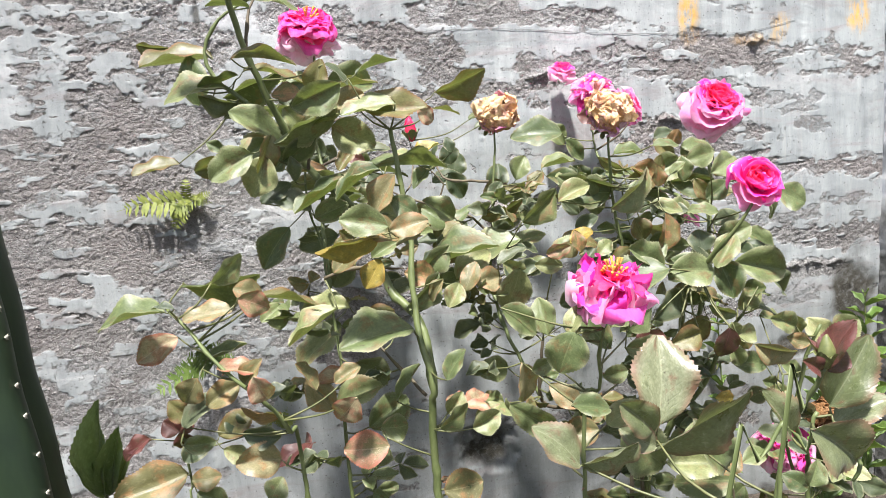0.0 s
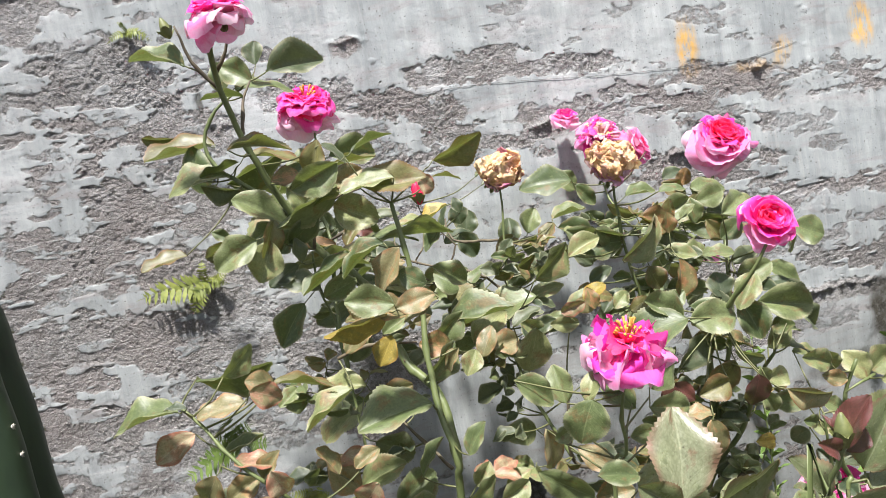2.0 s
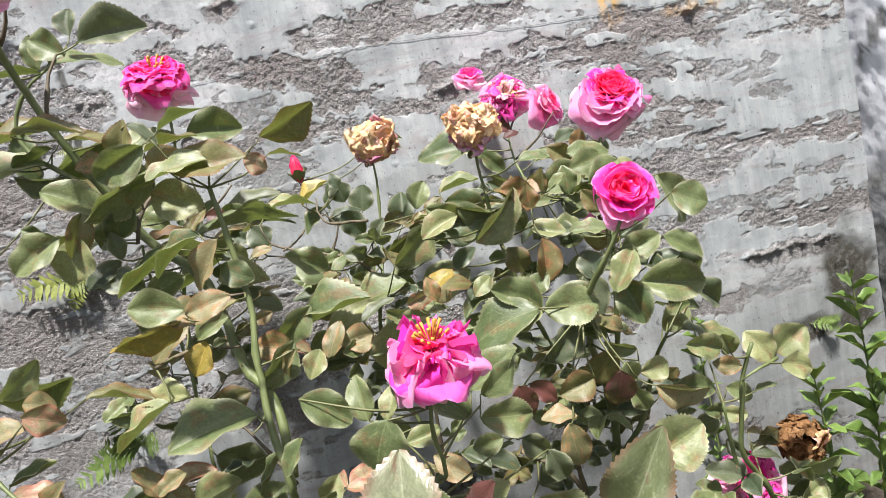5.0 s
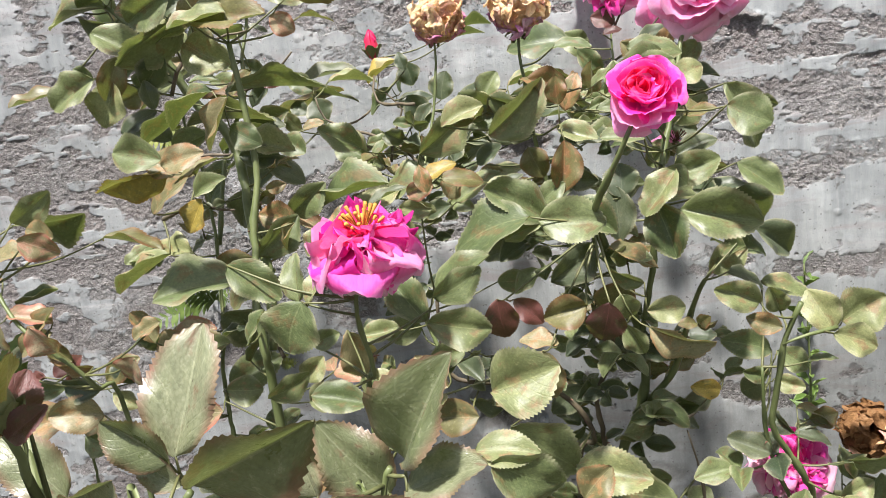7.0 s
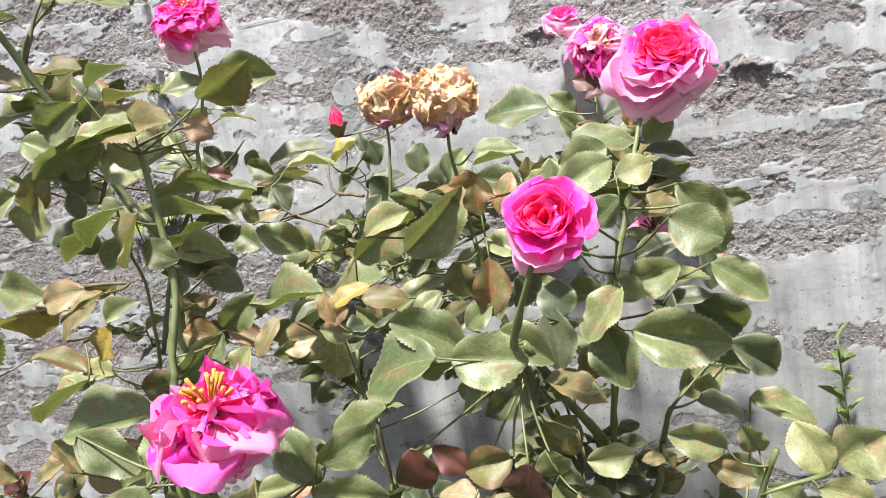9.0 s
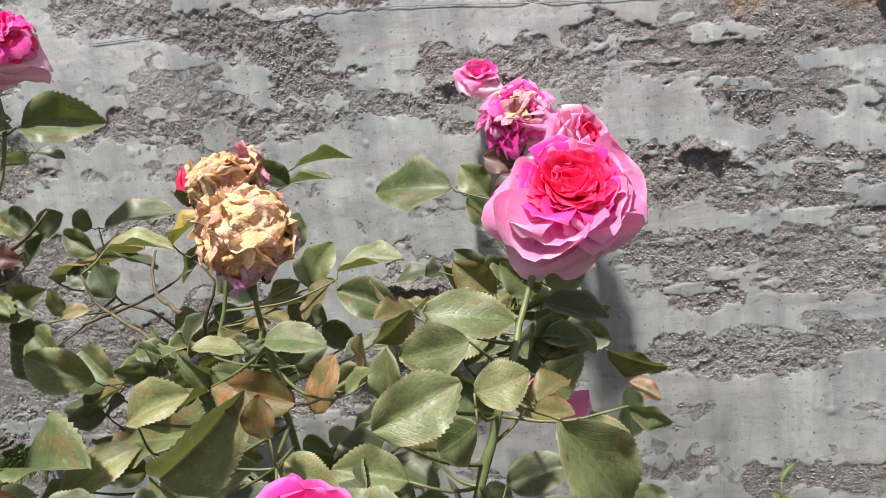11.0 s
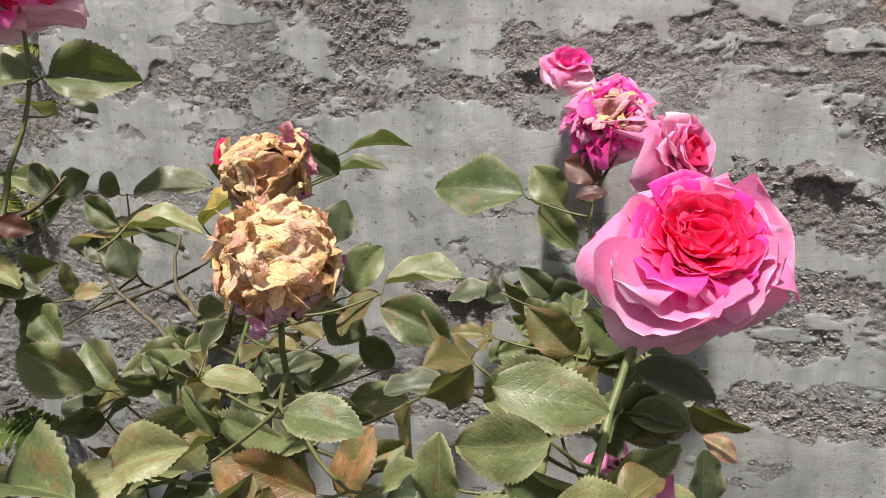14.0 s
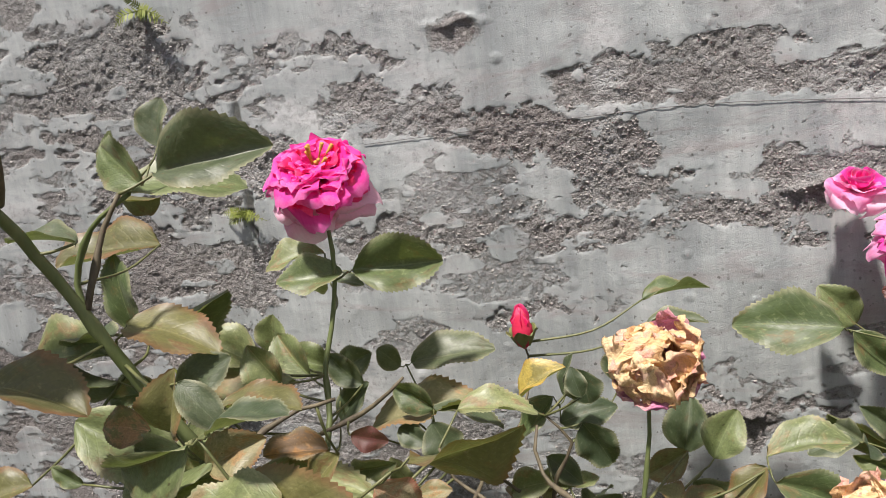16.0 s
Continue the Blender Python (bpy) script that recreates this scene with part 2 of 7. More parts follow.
    both.inputs[0].default_value = sheer
    t.links.new(b.outputs[0], both.inputs[1])
    t.links.new(glow.outputs[0], both.inputs[2])
    t.links.new(both.outputs[0], t.nodes["Material Output"].inputs["Surface"])
    return m


def petal_material(name, base, body, edge, vein=0.25, rough=0.55, sheer=0.3, crease=0.6):
    """Petals: paler at the foot, a tone of their own each, fine lengthwise veins."""
    m, t, b = material(name, rough)
    info = t.nodes.new("ShaderNodeObjectInfo")
    tc = t.nodes.new("ShaderNodeTexCoord")
    sep = t.nodes.new("ShaderNodeSeparateXYZ")
    t.links.new(tc.outputs["UV"], sep.inputs[0])
    u, v = sep.outputs["X"], sep.outputs["Y"]
    soft = noise_tex(t, 3.0, 4, 0.6, "Generated")
    lengthwise = noise_tex(t, 16, 4, 0.6, "UV", stretch=(2.2, 0.25, 1))
    along = math_node(t, "ADD", v, math_node(t, "MULTIPLY", math_node(t, "SUBTRACT", soft, 0.5), 0.5))
    colour = ramp(t, along, (0.08, base), (0.42, body), (0.84, body), (0.98, edge))
    colour = mix(t, math_node(t, "MULTIPLY", info.outputs["Random"], 0.35), colour, edge)
    colour = mix(t, math_node(t, "MULTIPLY", ramp(t, lengthwise, (0.45, (0, 0, 0)), (0.7, (1, 1, 1))), vein), colour, tuple(c * 0.7 for c in body))
    t.links.new(colour, b.inputs["Base Color"])
    b.inputs["Specular IOR Level"].default_value = 0.2
    bump(t, b, math_node(t, "ADD", lengthwise, math_node(t, "MULTIPLY", noise_tex(t, 9, 4, 0.7, "UV"), crease)), 0.3, 0.0018)
    glow = t.nodes.new("ShaderNodeBsdfTranslucent")
    t.links.new(colour, glow.inputs["Color"])
    both = t.nodes.new("ShaderNodeMixShader")
    both.inputs[0].default_value = sheer
    t.links.new(b.outputs[0], both.inputs[1])
    t.links.new(glow.outputs[0], both.inputs[2])
    t.links.new(both.outputs[0], t.nodes["Material Output"].inputs["Surface"])
    return m


def dry_petal_material(name, light, mid, flush):
    """Shrivelled petals: bleached, peach and rosy in patches, with sharp creases."""
    m, t, b = material(name, 0.75)
    info = t.nodes.new("ShaderNodeObjectInfo")
    soft = noise_tex(t, 2.6, 5, 0.65, stretch=(1, 1, 0.6))
    blush = noise_tex(t, 1.3, 4, 0.6)
    crease = noise_tex(t, 6.5, 3, 0.6, stretch=(1, 1.3, 0.45), warp=0.6)
    ridge = math_node(t, "ABSOLUTE", math_node(t, "SUBTRACT", crease, 0.5))
    tone = math_node(t, "ADD", soft, math_node(t, "MULTIPLY", math_node(t, "SUBTRACT", info.outputs["Random"], 0.5), 0.25))
    colour = ramp(t, tone, (0.36, mid), (0.52, light), (0.68, tuple(min(1, c * 1.12 + 0.03) for c in light)))
    colour = mix(t, ramp(t, blush, (0.50, (0, 0, 0)), (0.66, (0.85, 0.85, 0.85))), colour, flush)
    # crease shade, painted as thin darker lines
    colour = mix(t, ramp(t, ridge, (0.0, (0.5, 0.5, 0.5)), (0.025, (0, 0, 0))), colour, tuple(c * 0.6 for c in mid))
    b.inputs["Specular IOR Level"].default_value = 0.25
    t.links.new(colour, b.inputs["Base Color"])
    bump(t, b, math_node(t, "ADD", ramp(t, ridge, (0.0, (0, 0, 0)), (0.12, (1, 1, 1))), soft), 0.7, 0.0012)
    glow = t.nodes.new("ShaderNodeBsdfTranslucent")
    t.links.new(colour, glow.inputs["Color"])
    both = t.nodes.new("ShaderNodeMixShader")
    both.inputs[0].default_value = 0.22
    t.links.new(b.outputs[0], both.inputs[1])
    t.links.new(glow.outputs[0], both.inputs[2])
    t.links.new(both.outputs[0], t.nodes["Material Output"].inputs["Surface"])
    return m


def plain_material(name, dark, light, scale=30.0, rough=0.6, relief=0.3, stretch=None):
    m, t, b = material(name, rough)
    n = noise_tex(t, scale, 5, 0.65, stretch=stretch)
    t.links.new(ramp(t, n, (0.3, dark), (0.7, light)), b.inputs["Base Color"])
    bump(t, b, n, relief, 0.002)
    return m


WALL = wall_material()
CRUMB = plain_material("mortar_grain", (0.22, 0.205, 0.195), (0.46, 0.44, 0.42), 160, 0.9, 0.5)
SIDE = render_material("pale_render", (0.70, 0.72, 0.75), (0.42, 0.43, 0.45))
SOIL = soil_material()
LEAVES = {
    "g": leaf_material("leaf_green", (0.064, 0.094, 0.033), (0.115, 0.150, 0.056), (0.183, 0.216, 0.088), blotch=(0.15, 0.105, 0.04), blotch_at=0.63),
    # d also serves for shaded leaves: their shade is in the colour
    "d": leaf_material("leaf_dark_shaded_green", (0.034, 0.055, 0.027), (0.068, 0.090, 0.044), (0.109, 0.126, 0.066), blotch=(0.08, 0.065, 0.03), blotch_at=0.68),
    "p": leaf_material("leaf_pale_green", (0.121, 0.152, 0.056), (0.188, 0.217, 0.088), (0.271, 0.282, 0.122), blotch=(0.23, 0.15, 0.07), blotch_at=0.61),
    "u": leaf_material("leaf_olive", (0.085, 0.085, 0.029), (0.145, 0.137, 0.043), (0.204, 0.189, 0.076), blotch=(0.16, 0.09, 0.035), blotch_at=0.62, rim=(0.24, 0.09, 0.04), rim_amount=0.5, broad=0.4),
    "v": leaf_material("leaf_yellow_green", (0.140, 0.135, 0.055), (0.214, 0.196, 0.092), (0.288, 0.252, 0.138), blotch=(0.30, 0.17, 0.07), blotch_at=0.60, rim=(0.34, 0.13, 0.06)),
    "a": leaf_material("leaf_yellow", (0.260, 0.200, 0.035), (0.380, 0.290, 0.055), (0.470, 0.360, 0.085), blotch=(0.19, 0.17, 0.05), blotch_at=0.60, rim=(0.40, 0.17, 0.03)),
    "o": leaf_material("leaf_withering_pink", (0.215, 0.185, 0.090), (0.340, 0.275, 0.160), (0.450, 0.370, 0.245), blotch=(0.38, 0.19, 0.12), blotch_at=0.54, rim=(0.40, 0.12, 0.08), rim_amount=0.9, broad=0.6),
    "b": leaf_material("leaf_brown", (0.110, 0.062, 0.025), (0.200, 0.110, 0.045), (0.300, 0.180, 0.080), blotch=(0.30, 0.14, 0.03), blotch_at=0.58, gloss=0.6),
    "r": leaf_material("leaf_dark_red", (0.048, 0.011, 0.011), (0.088, 0.020, 0.019), (0.135, 0.042, 0.034), blotch=(0.06, 0.05, 0.02), blotch_at=0.66, rim=(0.13, 0.03, 0.03)),
    "w": leaf_material("leaf_young_green", (0.109, 0.134, 0.060), (0.173, 0.196, 0.101), (0.250, 0.263, 0.162), blotch=(0.17, 0.10, 0.06), blotch_at=0.66, rim=(0.26, 0.11, 0.08), rim_amount=0.5, gloss=0.30, broad=0.4),
}
LEAVES["q"] = leaf_material("leaf_rusty", (0.16, 0.085, 0.03), (0.27, 0.13, 0.05), (0.36, 0.20, 0.09), blotch=(0.13, 0.14, 0.045), blotch_at=0.55, rim=(0.10, 0.03, 0.015), rim_amount=0.7)
LEAVES["l"] = leaf_material("weed_broad_green", (0.10, 0.16, 0.04), (0.16, 0.23, 0.075), (0.22, 0.30, 0.11), rim=(0.2, 0.26, 0.10), rim_amount=0.2, gloss=0.5)
STEM = plain_material("cane_green", (0.075, 0.100, 0.030), (0.160, 0.190, 0.075), 60, 0.5, 0.3, (1, 1, 0.3))
WOOD = plain_material("cane_brown", (0.055, 0.042, 0.028), (0.150, 0.125, 0.075), 70, 0.7, 0.5, (1, 1, 0.3))
STALK = plain_material("leaf_stalk", (0.070, 0.085, 0.030), (0.150, 0.150, 0.060), 60, 0.5, 0.2)
THORN = plain_material("thorn_brown", (0.12, 0.05, 0.03), (0.25, 0.13, 0.08), 200, 0.5, 0.1)
PETALS = {
    "crimson": petal_material("petal_crimson", (0.88, 0.03, 0.13), (0.93, 0.016, 0.15), (0.95, 0.12, 0.32), sheer=0.48),
    "hot": petal_material("petal_hot_pink", (0.88, 0.10, 0.36), (0.92, 0.04, 0.40), (0.94, 0.24, 0.60), sheer=0.45),
    "pink": petal_material("petal_pink", (0.90, 0.34, 0.54), (0.90, 0.26, 0.54), (0.93, 0.54, 0.76), sheer=0.45),
    "pale": petal_material("petal_pale_pink", (0.92, 0.60, 0.68), (0.92, 0.52, 0.68), (0.94, 0.72, 0.83), sheer=0.45),
    "magenta": petal_material("petal_magenta", (0.80, 0.08, 0.38), (0.82, 0.03, 0.40), (0.88, 0.34, 0.66), sheer=0.4),
    "cream": dry_petal_material("petal_dry_cream", (0.90, 0.68, 0.39), (0.68, 0.40, 0.18), (0.80, 0.46, 0.40)),
    "tan": dry_petal_material("petal_dry_tan", (0.80, 0.55, 0.29), (0.54, 0.29, 0.13), (0.70, 0.36, 0.33)),
    "rosy": dry_petal_material("petal_dry_rose", (0.76, 0.44, 0.44), (0.54, 0.20, 0.25), (0.56, 0.15, 0.36)),
    "lilac": dry_petal_material("petal_dry_lilac", (0.80, 0.58, 0.66), (0.66, 0.32, 0.48), (0.58, 0.18, 0.46)),
    "brown": dry_petal_material("petal_dry_brown", (0.28, 0.15, 0.06), (0.13, 0.06, 0.02), (0.20, 0.09, 0.03)),
}
HUSK = plain_material("dry_husk", (0.05, 0.022, 0.01), (0.20, 0.10, 0.04), 300, 0.8, 0.2)
STAMEN = plain_material("stamen_gold", (0.35, 0.13, 0.02), (0.62, 0.36, 0.06), 300, 0.7, 0.2)
SEPAL = plain_material("sepal_green", (0.08, 0.10, 0.03), (0.19, 0.20, 0.07), 150, 0.55, 0.2)
BUD = petal_material("bud_red", (0.45, 0.02, 0.05), (0.62, 0.02, 0.07), (0.72, 0.08, 0.16), 0.4, 0.5, 0.1)
FERN = plain_material("fern_green", (0.05, 0.09, 0.02), (0.16, 0.23, 0.05), 60, 0.5, 0.3)
FERN_YELLOW = plain_material("fern_yellow_green", (0.08, 0.11, 0.02), (0.26, 0.29, 0.06), 60, 0.55, 0.3)
WEED = leaf_material("weed_green", (0.06, 0.11, 0.02), (0.11, 0.19, 0.035), (0.18, 0.28, 0.06), rim=(0.12, 0.18, 0.05), rim_amount=0.2)
CACTUS = plain_material("cactus_skin", (0.007, 0.018, 0.008), (0.022, 0.042, 0.017), 20, 0.5, 0.25, (1, 1, 0.35))
SPINE = plain_material("cactus_spine", (0.35, 0.33, 0.26), (0.60, 0.58, 0.48), 300, 0.7, 0.1)
WIRE = plain_material("old_wire", (0.08, 0.08, 0.08), (0.17, 0.165, 0.16), 200, 0.6, 0.2)

# ---- building helpers ----
def mesh_object(name, verts, faces, mat, parent=None, label="", smooth=True, uvs=None, attrs=None):
    me = bpy.data.meshes.new(name)
    me.from_pydata([tuple(v) for v in verts], [], faces)
    if smooth:
        me.polygons.foreach_set("use_smooth", [True] * len(me.polygons))
    if uvs is not None:
        layer = me.uv_layers.new(name="UVMap")
        index = np.empty(len(me.loops), dtype=np.int32)
        me.loops.foreach_get("vertex_index", index)
        layer.data.foreach_set("uv", np.asarray(uvs, dtype=np.float32)[index].ravel())
    for key, values in (attrs or {}).items():
        me.attributes.new(key, "FLOAT", "POINT").data.foreach_set("value", np.asarray(values, dtype=np.float32))
    me.materials.append(mat)
    ob = new(name, me)
    if parent:
        ob.parent = parent
    return tagged(ob, label) if label else ob


def part(name, me, parent, matrix=None, label=""):
    """A part that shares the mesh me."""
    ob = new(name, me)
    ob.parent = parent
    if matrix is not None:
        ob.matrix_basis = matrix
    return tagged(ob, label) if label else ob


def shared(name, mat, verts, faces, uvs=None, attrs=None):
    ob = mesh_object(name, verts, faces, mat, uvs=uvs, attrs=attrs)
    me = ob.data
    bpy.data.objects.remove(ob)
    return me


def thing(name, at, label, category, group="", kind=""):
    ob = new(name)
    ob.location = at
    ob.empty_display_size = 0.05
    return tagged(ob, label, category, group, kind)


def spline(points, step=0.012):
    """Points along a smooth curve through the given points."""
    p = [Vector(q) for q in points]
    p = [p[0] * 2 - p[1]] + p + [p[-1] * 2 - p[-2]]
    out = []
    for a, b, c, d in zip(p, p[1:], p[2:], p[3:]):
        n = max(2, int((c - b).length / step))
        for k in range(n):
            s = k / n
            out.append(0.5 * ((2 * b) + (c - a) * s + (2 * a - 5 * b + 4 * c - d) * s * s + (3 * b - a - 3 * c + d) * s ** 3))
    out.append(p[-2])
    return out


def tube(points, radii, sides=8):
    """Vertices and faces of a closed tube along points."""
    verts, faces = [], []
    up = Vector((0.3, 0.9, 0.2)).normalized()
    n = len(points)
    for k, q in enumerate(points):
        d = (points[min(k + 1, n - 1)] - points[max(k - 1, 0)]).normalized()
        x = d.cross(up)
        x = x.normalized() if x.length > 1e-4 else Vector((1, 0, 0))
        y = d.cross(x)
        for s in range(sides):
            a = 2 * math.pi * s / sides
            verts.append(q + (x * math.cos(a) + y * math.sin(a)) * radii[k])
    for k in range(n - 1):
        for s in range(sides):
            a, b = k * sides + s, k * sides + (s + 1) % sides
            faces.append((a, b, b + sides, a + sides))
    faces.append(tuple(reversed(range(sides))))
    faces.append(tuple(range((n - 1) * sides, n * sides)))
    return verts, faces


def lattice_noise(x, z, scale, seed):
    """Smooth value noise in 0..1 on arrays."""
    table = np.random.RandomState(seed).rand(256, 256)
    gx, gz = x * scale + 37.0, z * scale + 71.0
    ix, iz = np.floor(gx).astype(int), np.floor(gz).astype(int)
    fx, fz = gx - ix, gz - iz
    fx, fz = fx * fx * (3 - 2 * fx), fz * fz * (3 - 2 * fz)
    a, b = table[ix % 256, iz % 256], table[(ix + 1) % 256, iz % 256]
    c, d = table[ix % 256, (iz + 1) % 256], table[(ix + 1) % 256, (iz + 1) % 256]
    return (a * (1 - fx) + b * fx) * (1 - fz) + (c * (1 - fx) + d * fx) * fz


def fractal(x, z, scale, seed, octaves=4):
    total, weight, amp = 0.0, 0.0, 1.0
    for k in range(octaves):
        total = total + amp * lattice_noise(x, z, scale * 2.03 ** k, seed + k)
        weight += amp
        amp *= 0.55
    return total / weight


def grid_faces(nx, nz):
    a = (np.arange(nx - 1)[:, None] * nz + np.arange(nz - 1)[None, :]).ravel()
    return np.stack([a, a + nz, a + nz + 1, a + 1], 1)


def grid_object(name, points, nx, nz, mat, attrs):
    faces = grid_faces(nx, nz)
    me = bpy.data.meshes.new(name)
    me.vertices.add(len(points))
    me.vertices.foreach_set("co", points.astype(np.float32).ravel())
    me.loops.add(faces.size)
    me.polygons.add(len(faces))
    me.loops.foreach_set("vertex_index", faces.astype(np.int32).ravel())
    me.polygons.foreach_set("loop_start", np.arange(0, faces.size, 4, dtype=np.int32))
    me.polygons.foreach_set("use_smooth", np.ones(len(faces), dtype=bool))
    me.update(calc_edges=True)
    for key, values in attrs.items():
        me.attributes.new(key, "FLOAT", "POINT").data.foreach_set("value", values.astype(np.float32))
    me.materials.append(mat)
    return new(name, me)


def box(name, lo, hi, mat, parent=None):
    (x0, y0, z0), (x1, y1, z1) = lo, hi
    verts = [(x, y, z) for x in (x0, x1) for y in (y0, y1) for z in (z0, z1)]
    faces = [(0, 1, 3, 2), (4, 6, 7, 5), (0, 4, 5, 1), (2, 3, 7, 6), (0, 2, 6, 4), (1, 5, 7, 3)]
    return mesh_object(name, verts, faces, mat, parent, smooth=False)


# ---- the setting ----
WALL_Y, CORNER_X, GROUND = 1.485, 1.470, -0.24
patches = []


def grit(x0, z0, x1, z1, half, amount):
    patches.append((x0, z0, x1, z1, half, amount))


# stretches where the smooth skim has weathered off and the coarse mortar shows
grit(0.02, 1.03, 0.19, 1.01, 0.018, 0.8)
grit(0.14, 0.95, 0.41, 0.89, 0.031, 0.9)
grit(0.41, 0.95, 0.73, 0.92, 0.040, 0.9)
grit(0.15, 0.80, 0.41, 0.77, 0.028, 0.9)
grit(0.42, 0.83, 0.56, 0.80, 0.028, 1.2)
grit(0.17, 0.67, 0.35, 0.68, 0.016, 0.6)
grit(0.48, 0.64, 0.60, 0.56, 0.018, 0.45)
grit(-0.35, 1.04, -0.07, 0.99, 0.060, 0.8)
grit(-0.28, 0.77, -0.11, 0.78, 0.052, 0.9)
grit(-0.12, 0.88, -0.07, 0.91, 0.044, 1)
grit(0.60, 0.77, 0.73, 0.77, 0.017, 0.7)
grit(0.51, 0.56, 0.64, 0.55, 0.014, 0.7)
grit(0.61, 0.83, 0.97, 0.79, 0.038, 1)
grit(0.80, 0.86, 0.95, 0.83, 0.026, 0.8)
grit(0.95, 0.80, 0.99, 0.74, 0.030, 0.9)
grit(0.83, 0.70, 0.94, 0.70, 0.014, 1.3)
grit(0.83, 0.67, 1.04, 0.65, 0.033, 1)
grit(0.88, 0.58, 1.05, 0.57, 0.041, 1)
grit(0.91, 0.51, 1.06, 0.52, 0.025, 0.8)
grit(0.86, 0.42, 1.07, 0.43, 0.040, 1)
grit(0.07, 0.80, 0.42, 0.78, 0.034, 0.8)
grit(0.50, 0.53, 0.58, 0.51, 0.028, 1.1)
grit(-0.05, 0.47, 0.19, 0.48, 0.053, 0.9)
grit(0.36, 0.71, 0.45, 0.69, 0.021, 0.4)
grit(1.00, 0.81, 1.12, 0.79, 0.028, 0.6)
grit(0.14, 0.96, 0.42, 0.87, 0.048, 0.8)
grit(0.88, 0.66, 1.12, 0.62, 0.032, 0.8)
grit(0.92, 0.27, 1.11, 0.25, 0.040, 0.9)
grit(-0.19, 0.94, -0.09, 0.88, 0.056, 0.9)
grit(-0.29, 1.09, -0.18, 1.08, 0.061, 0.9)
grit(-0.18, 0.95, -0.04, 0.91, 0.047, 0.9)
grit(-0.24, 0.83, -0.07, 0.74, 0.047, 0.9)
grit(-0.38, 0.74, -0.01, 0.61, 0.059, 1)
grit(-0.32, 0.55, -0.02, 0.47, 0.071, 1)
grit(-0.01, 0.51, 0.20, 0.36, 0.093, 1)
grit(-0.46, 0.39, -0.17, 0.36, 0.062, 0.9)
grit(-0.04, 0.40, 0.16, 0.26, 0.047, 1)
grit(0.53, 0.99, 0.76, 0.92, 0.042, 0.7)
grit(1.00, 0.84, 1.41, 0.79, 0.055, 0.8)
grit(1.00, 0.58, 1.45, 0.56, 0.042, 0.7)
grit(1.22, 0.40, 1.46, 0.39, 0.044, 0.8)
grit(0.28, 0.40, 0.50, 0.40, 0.082, 0.8)
grit(-0.08, 0.57, 0.11, 0.45, 0.058, 0.9)
grit(-0.08, 0.31, 0.17, 0.30, 0.037, 0.9)
grit(-0.31, 0.19, -0.10, 0.17, 0.060, 1.0)
grit(0.86, 0.26, 1.11, 0.25, 0.026, 0.8)
grit(0.89, 0.01, 1.12, -0.03, 0.035, 0.7)
grit(0.55, 0.04, 0.81, 0.08, 0.035, 0.5)
grit(1.18, 0.30, 1.39, 0.26, 0.019, 0.4)

grit(0.86, 0.67, 1.14, 0.66, 0.050, 0.62)
grit(0.88, 0.55, 1.15, 0.54, 0.055, 0.62)
grit(0.98, 0.75, 1.16, 0.74, 0.030, 0.6)


def gritty(x, z):
    """How far the coarse mortar is laid bare, 0..1."""
    wob_z = (fractal(x, z, 9, 11) - 0.5) * 0.07 + (fractal(x, z, 45, 12) - 0.5) * 0.04 + (fractal(x, z, 130, 13) - 0.5) * 0.02
    wob_x = (fractal(x, z, 12, 15) - 0.5) * 0.10 + (fractal(x, z, 70, 16) - 0.5) * 0.03
    mask = np.zeros_like(x)
    for x0, z0, x1, z1, half, amount in patches:
        s = np.clip((x + wob_x - x0) / max(x1 - x0, 1e-3), -1, 2)
        middle = z0 + (z1 - z0) * np.clip(s, 0, 1)
        beyond = np.maximum(np.maximum(x0 - (x + wob_x), (x + wob_x) - x1), 0) * 0.45
        d = np.hypot(z + wob_z - middle, beyond) / half
        mask = np.maximum(mask, amount * np.clip((0.92 - d) / 0.55, 0, 1))
    rest = np.clip((fractal(x, z * 2.2, 7, 19) - 0.57) / 0.08, 0, 1) * 0.45
    rest = np.maximum(rest, np.clip((0.0 - x) / 0.2, 0, 1) * np.clip((fractal(x, z * 1.8, 14, 20) - 0.44) / 0.12, 0, 1) * 0.8)
    skim = np.clip((fractal(x * 0.6, z * 1.6, 30, 27, 3) - 0.58) / 0.07, 0, 1)
    return np.clip(np.maximum(mask, rest) * (1 - 0.6 * skim), 0, 1.3)


def nodules(x, z, size, share, seed):
    """Heights 0..1 of round grains about size metres apart; only a share of the places holds one."""
    rnd = np.random.RandomState(seed)
    px, pz, tall = rnd.rand(256, 256), rnd.rand(256, 256), rnd.rand(256, 256)
    gx, gz = x / size + 91.0, z / size + 53.0
    ix, iz = np.floor(gx).astype(int), np.floor(gz).astype(int)
    best = np.zeros_like(x)
    for dx in (-1, 0, 1):
        for dz in (-1, 0, 1):
            cx, cz = ix + dx, iz + dz
            a, b = cx % 256, cz % 256
            d2 = (cx + px[a, b] - gx) ** 2 + (cz + pz[a, b] - gz) ** 2
            height = np.clip((tall[a, b] - (1 - share)) / share, 0, 1)
            radius = 0.28 + 0.42 * height
            best = np.maximum(best, (0.35 + 0.65 * height) * (height > 0) * np.sqrt(np.clip(1 - d2 / radius ** 2, 0, 1)))
    return best


def blob(x, z, cx, cz, rx, rz, soft=0.35):
    d = np.hypot((x - cx) / rx, (z - cz) / rz) + (fractal(x, z, 22, 33) - 0.5) * 1.1
    return np.clip((1 + soft - d) / (2 * soft), 0, 1)


face = {}


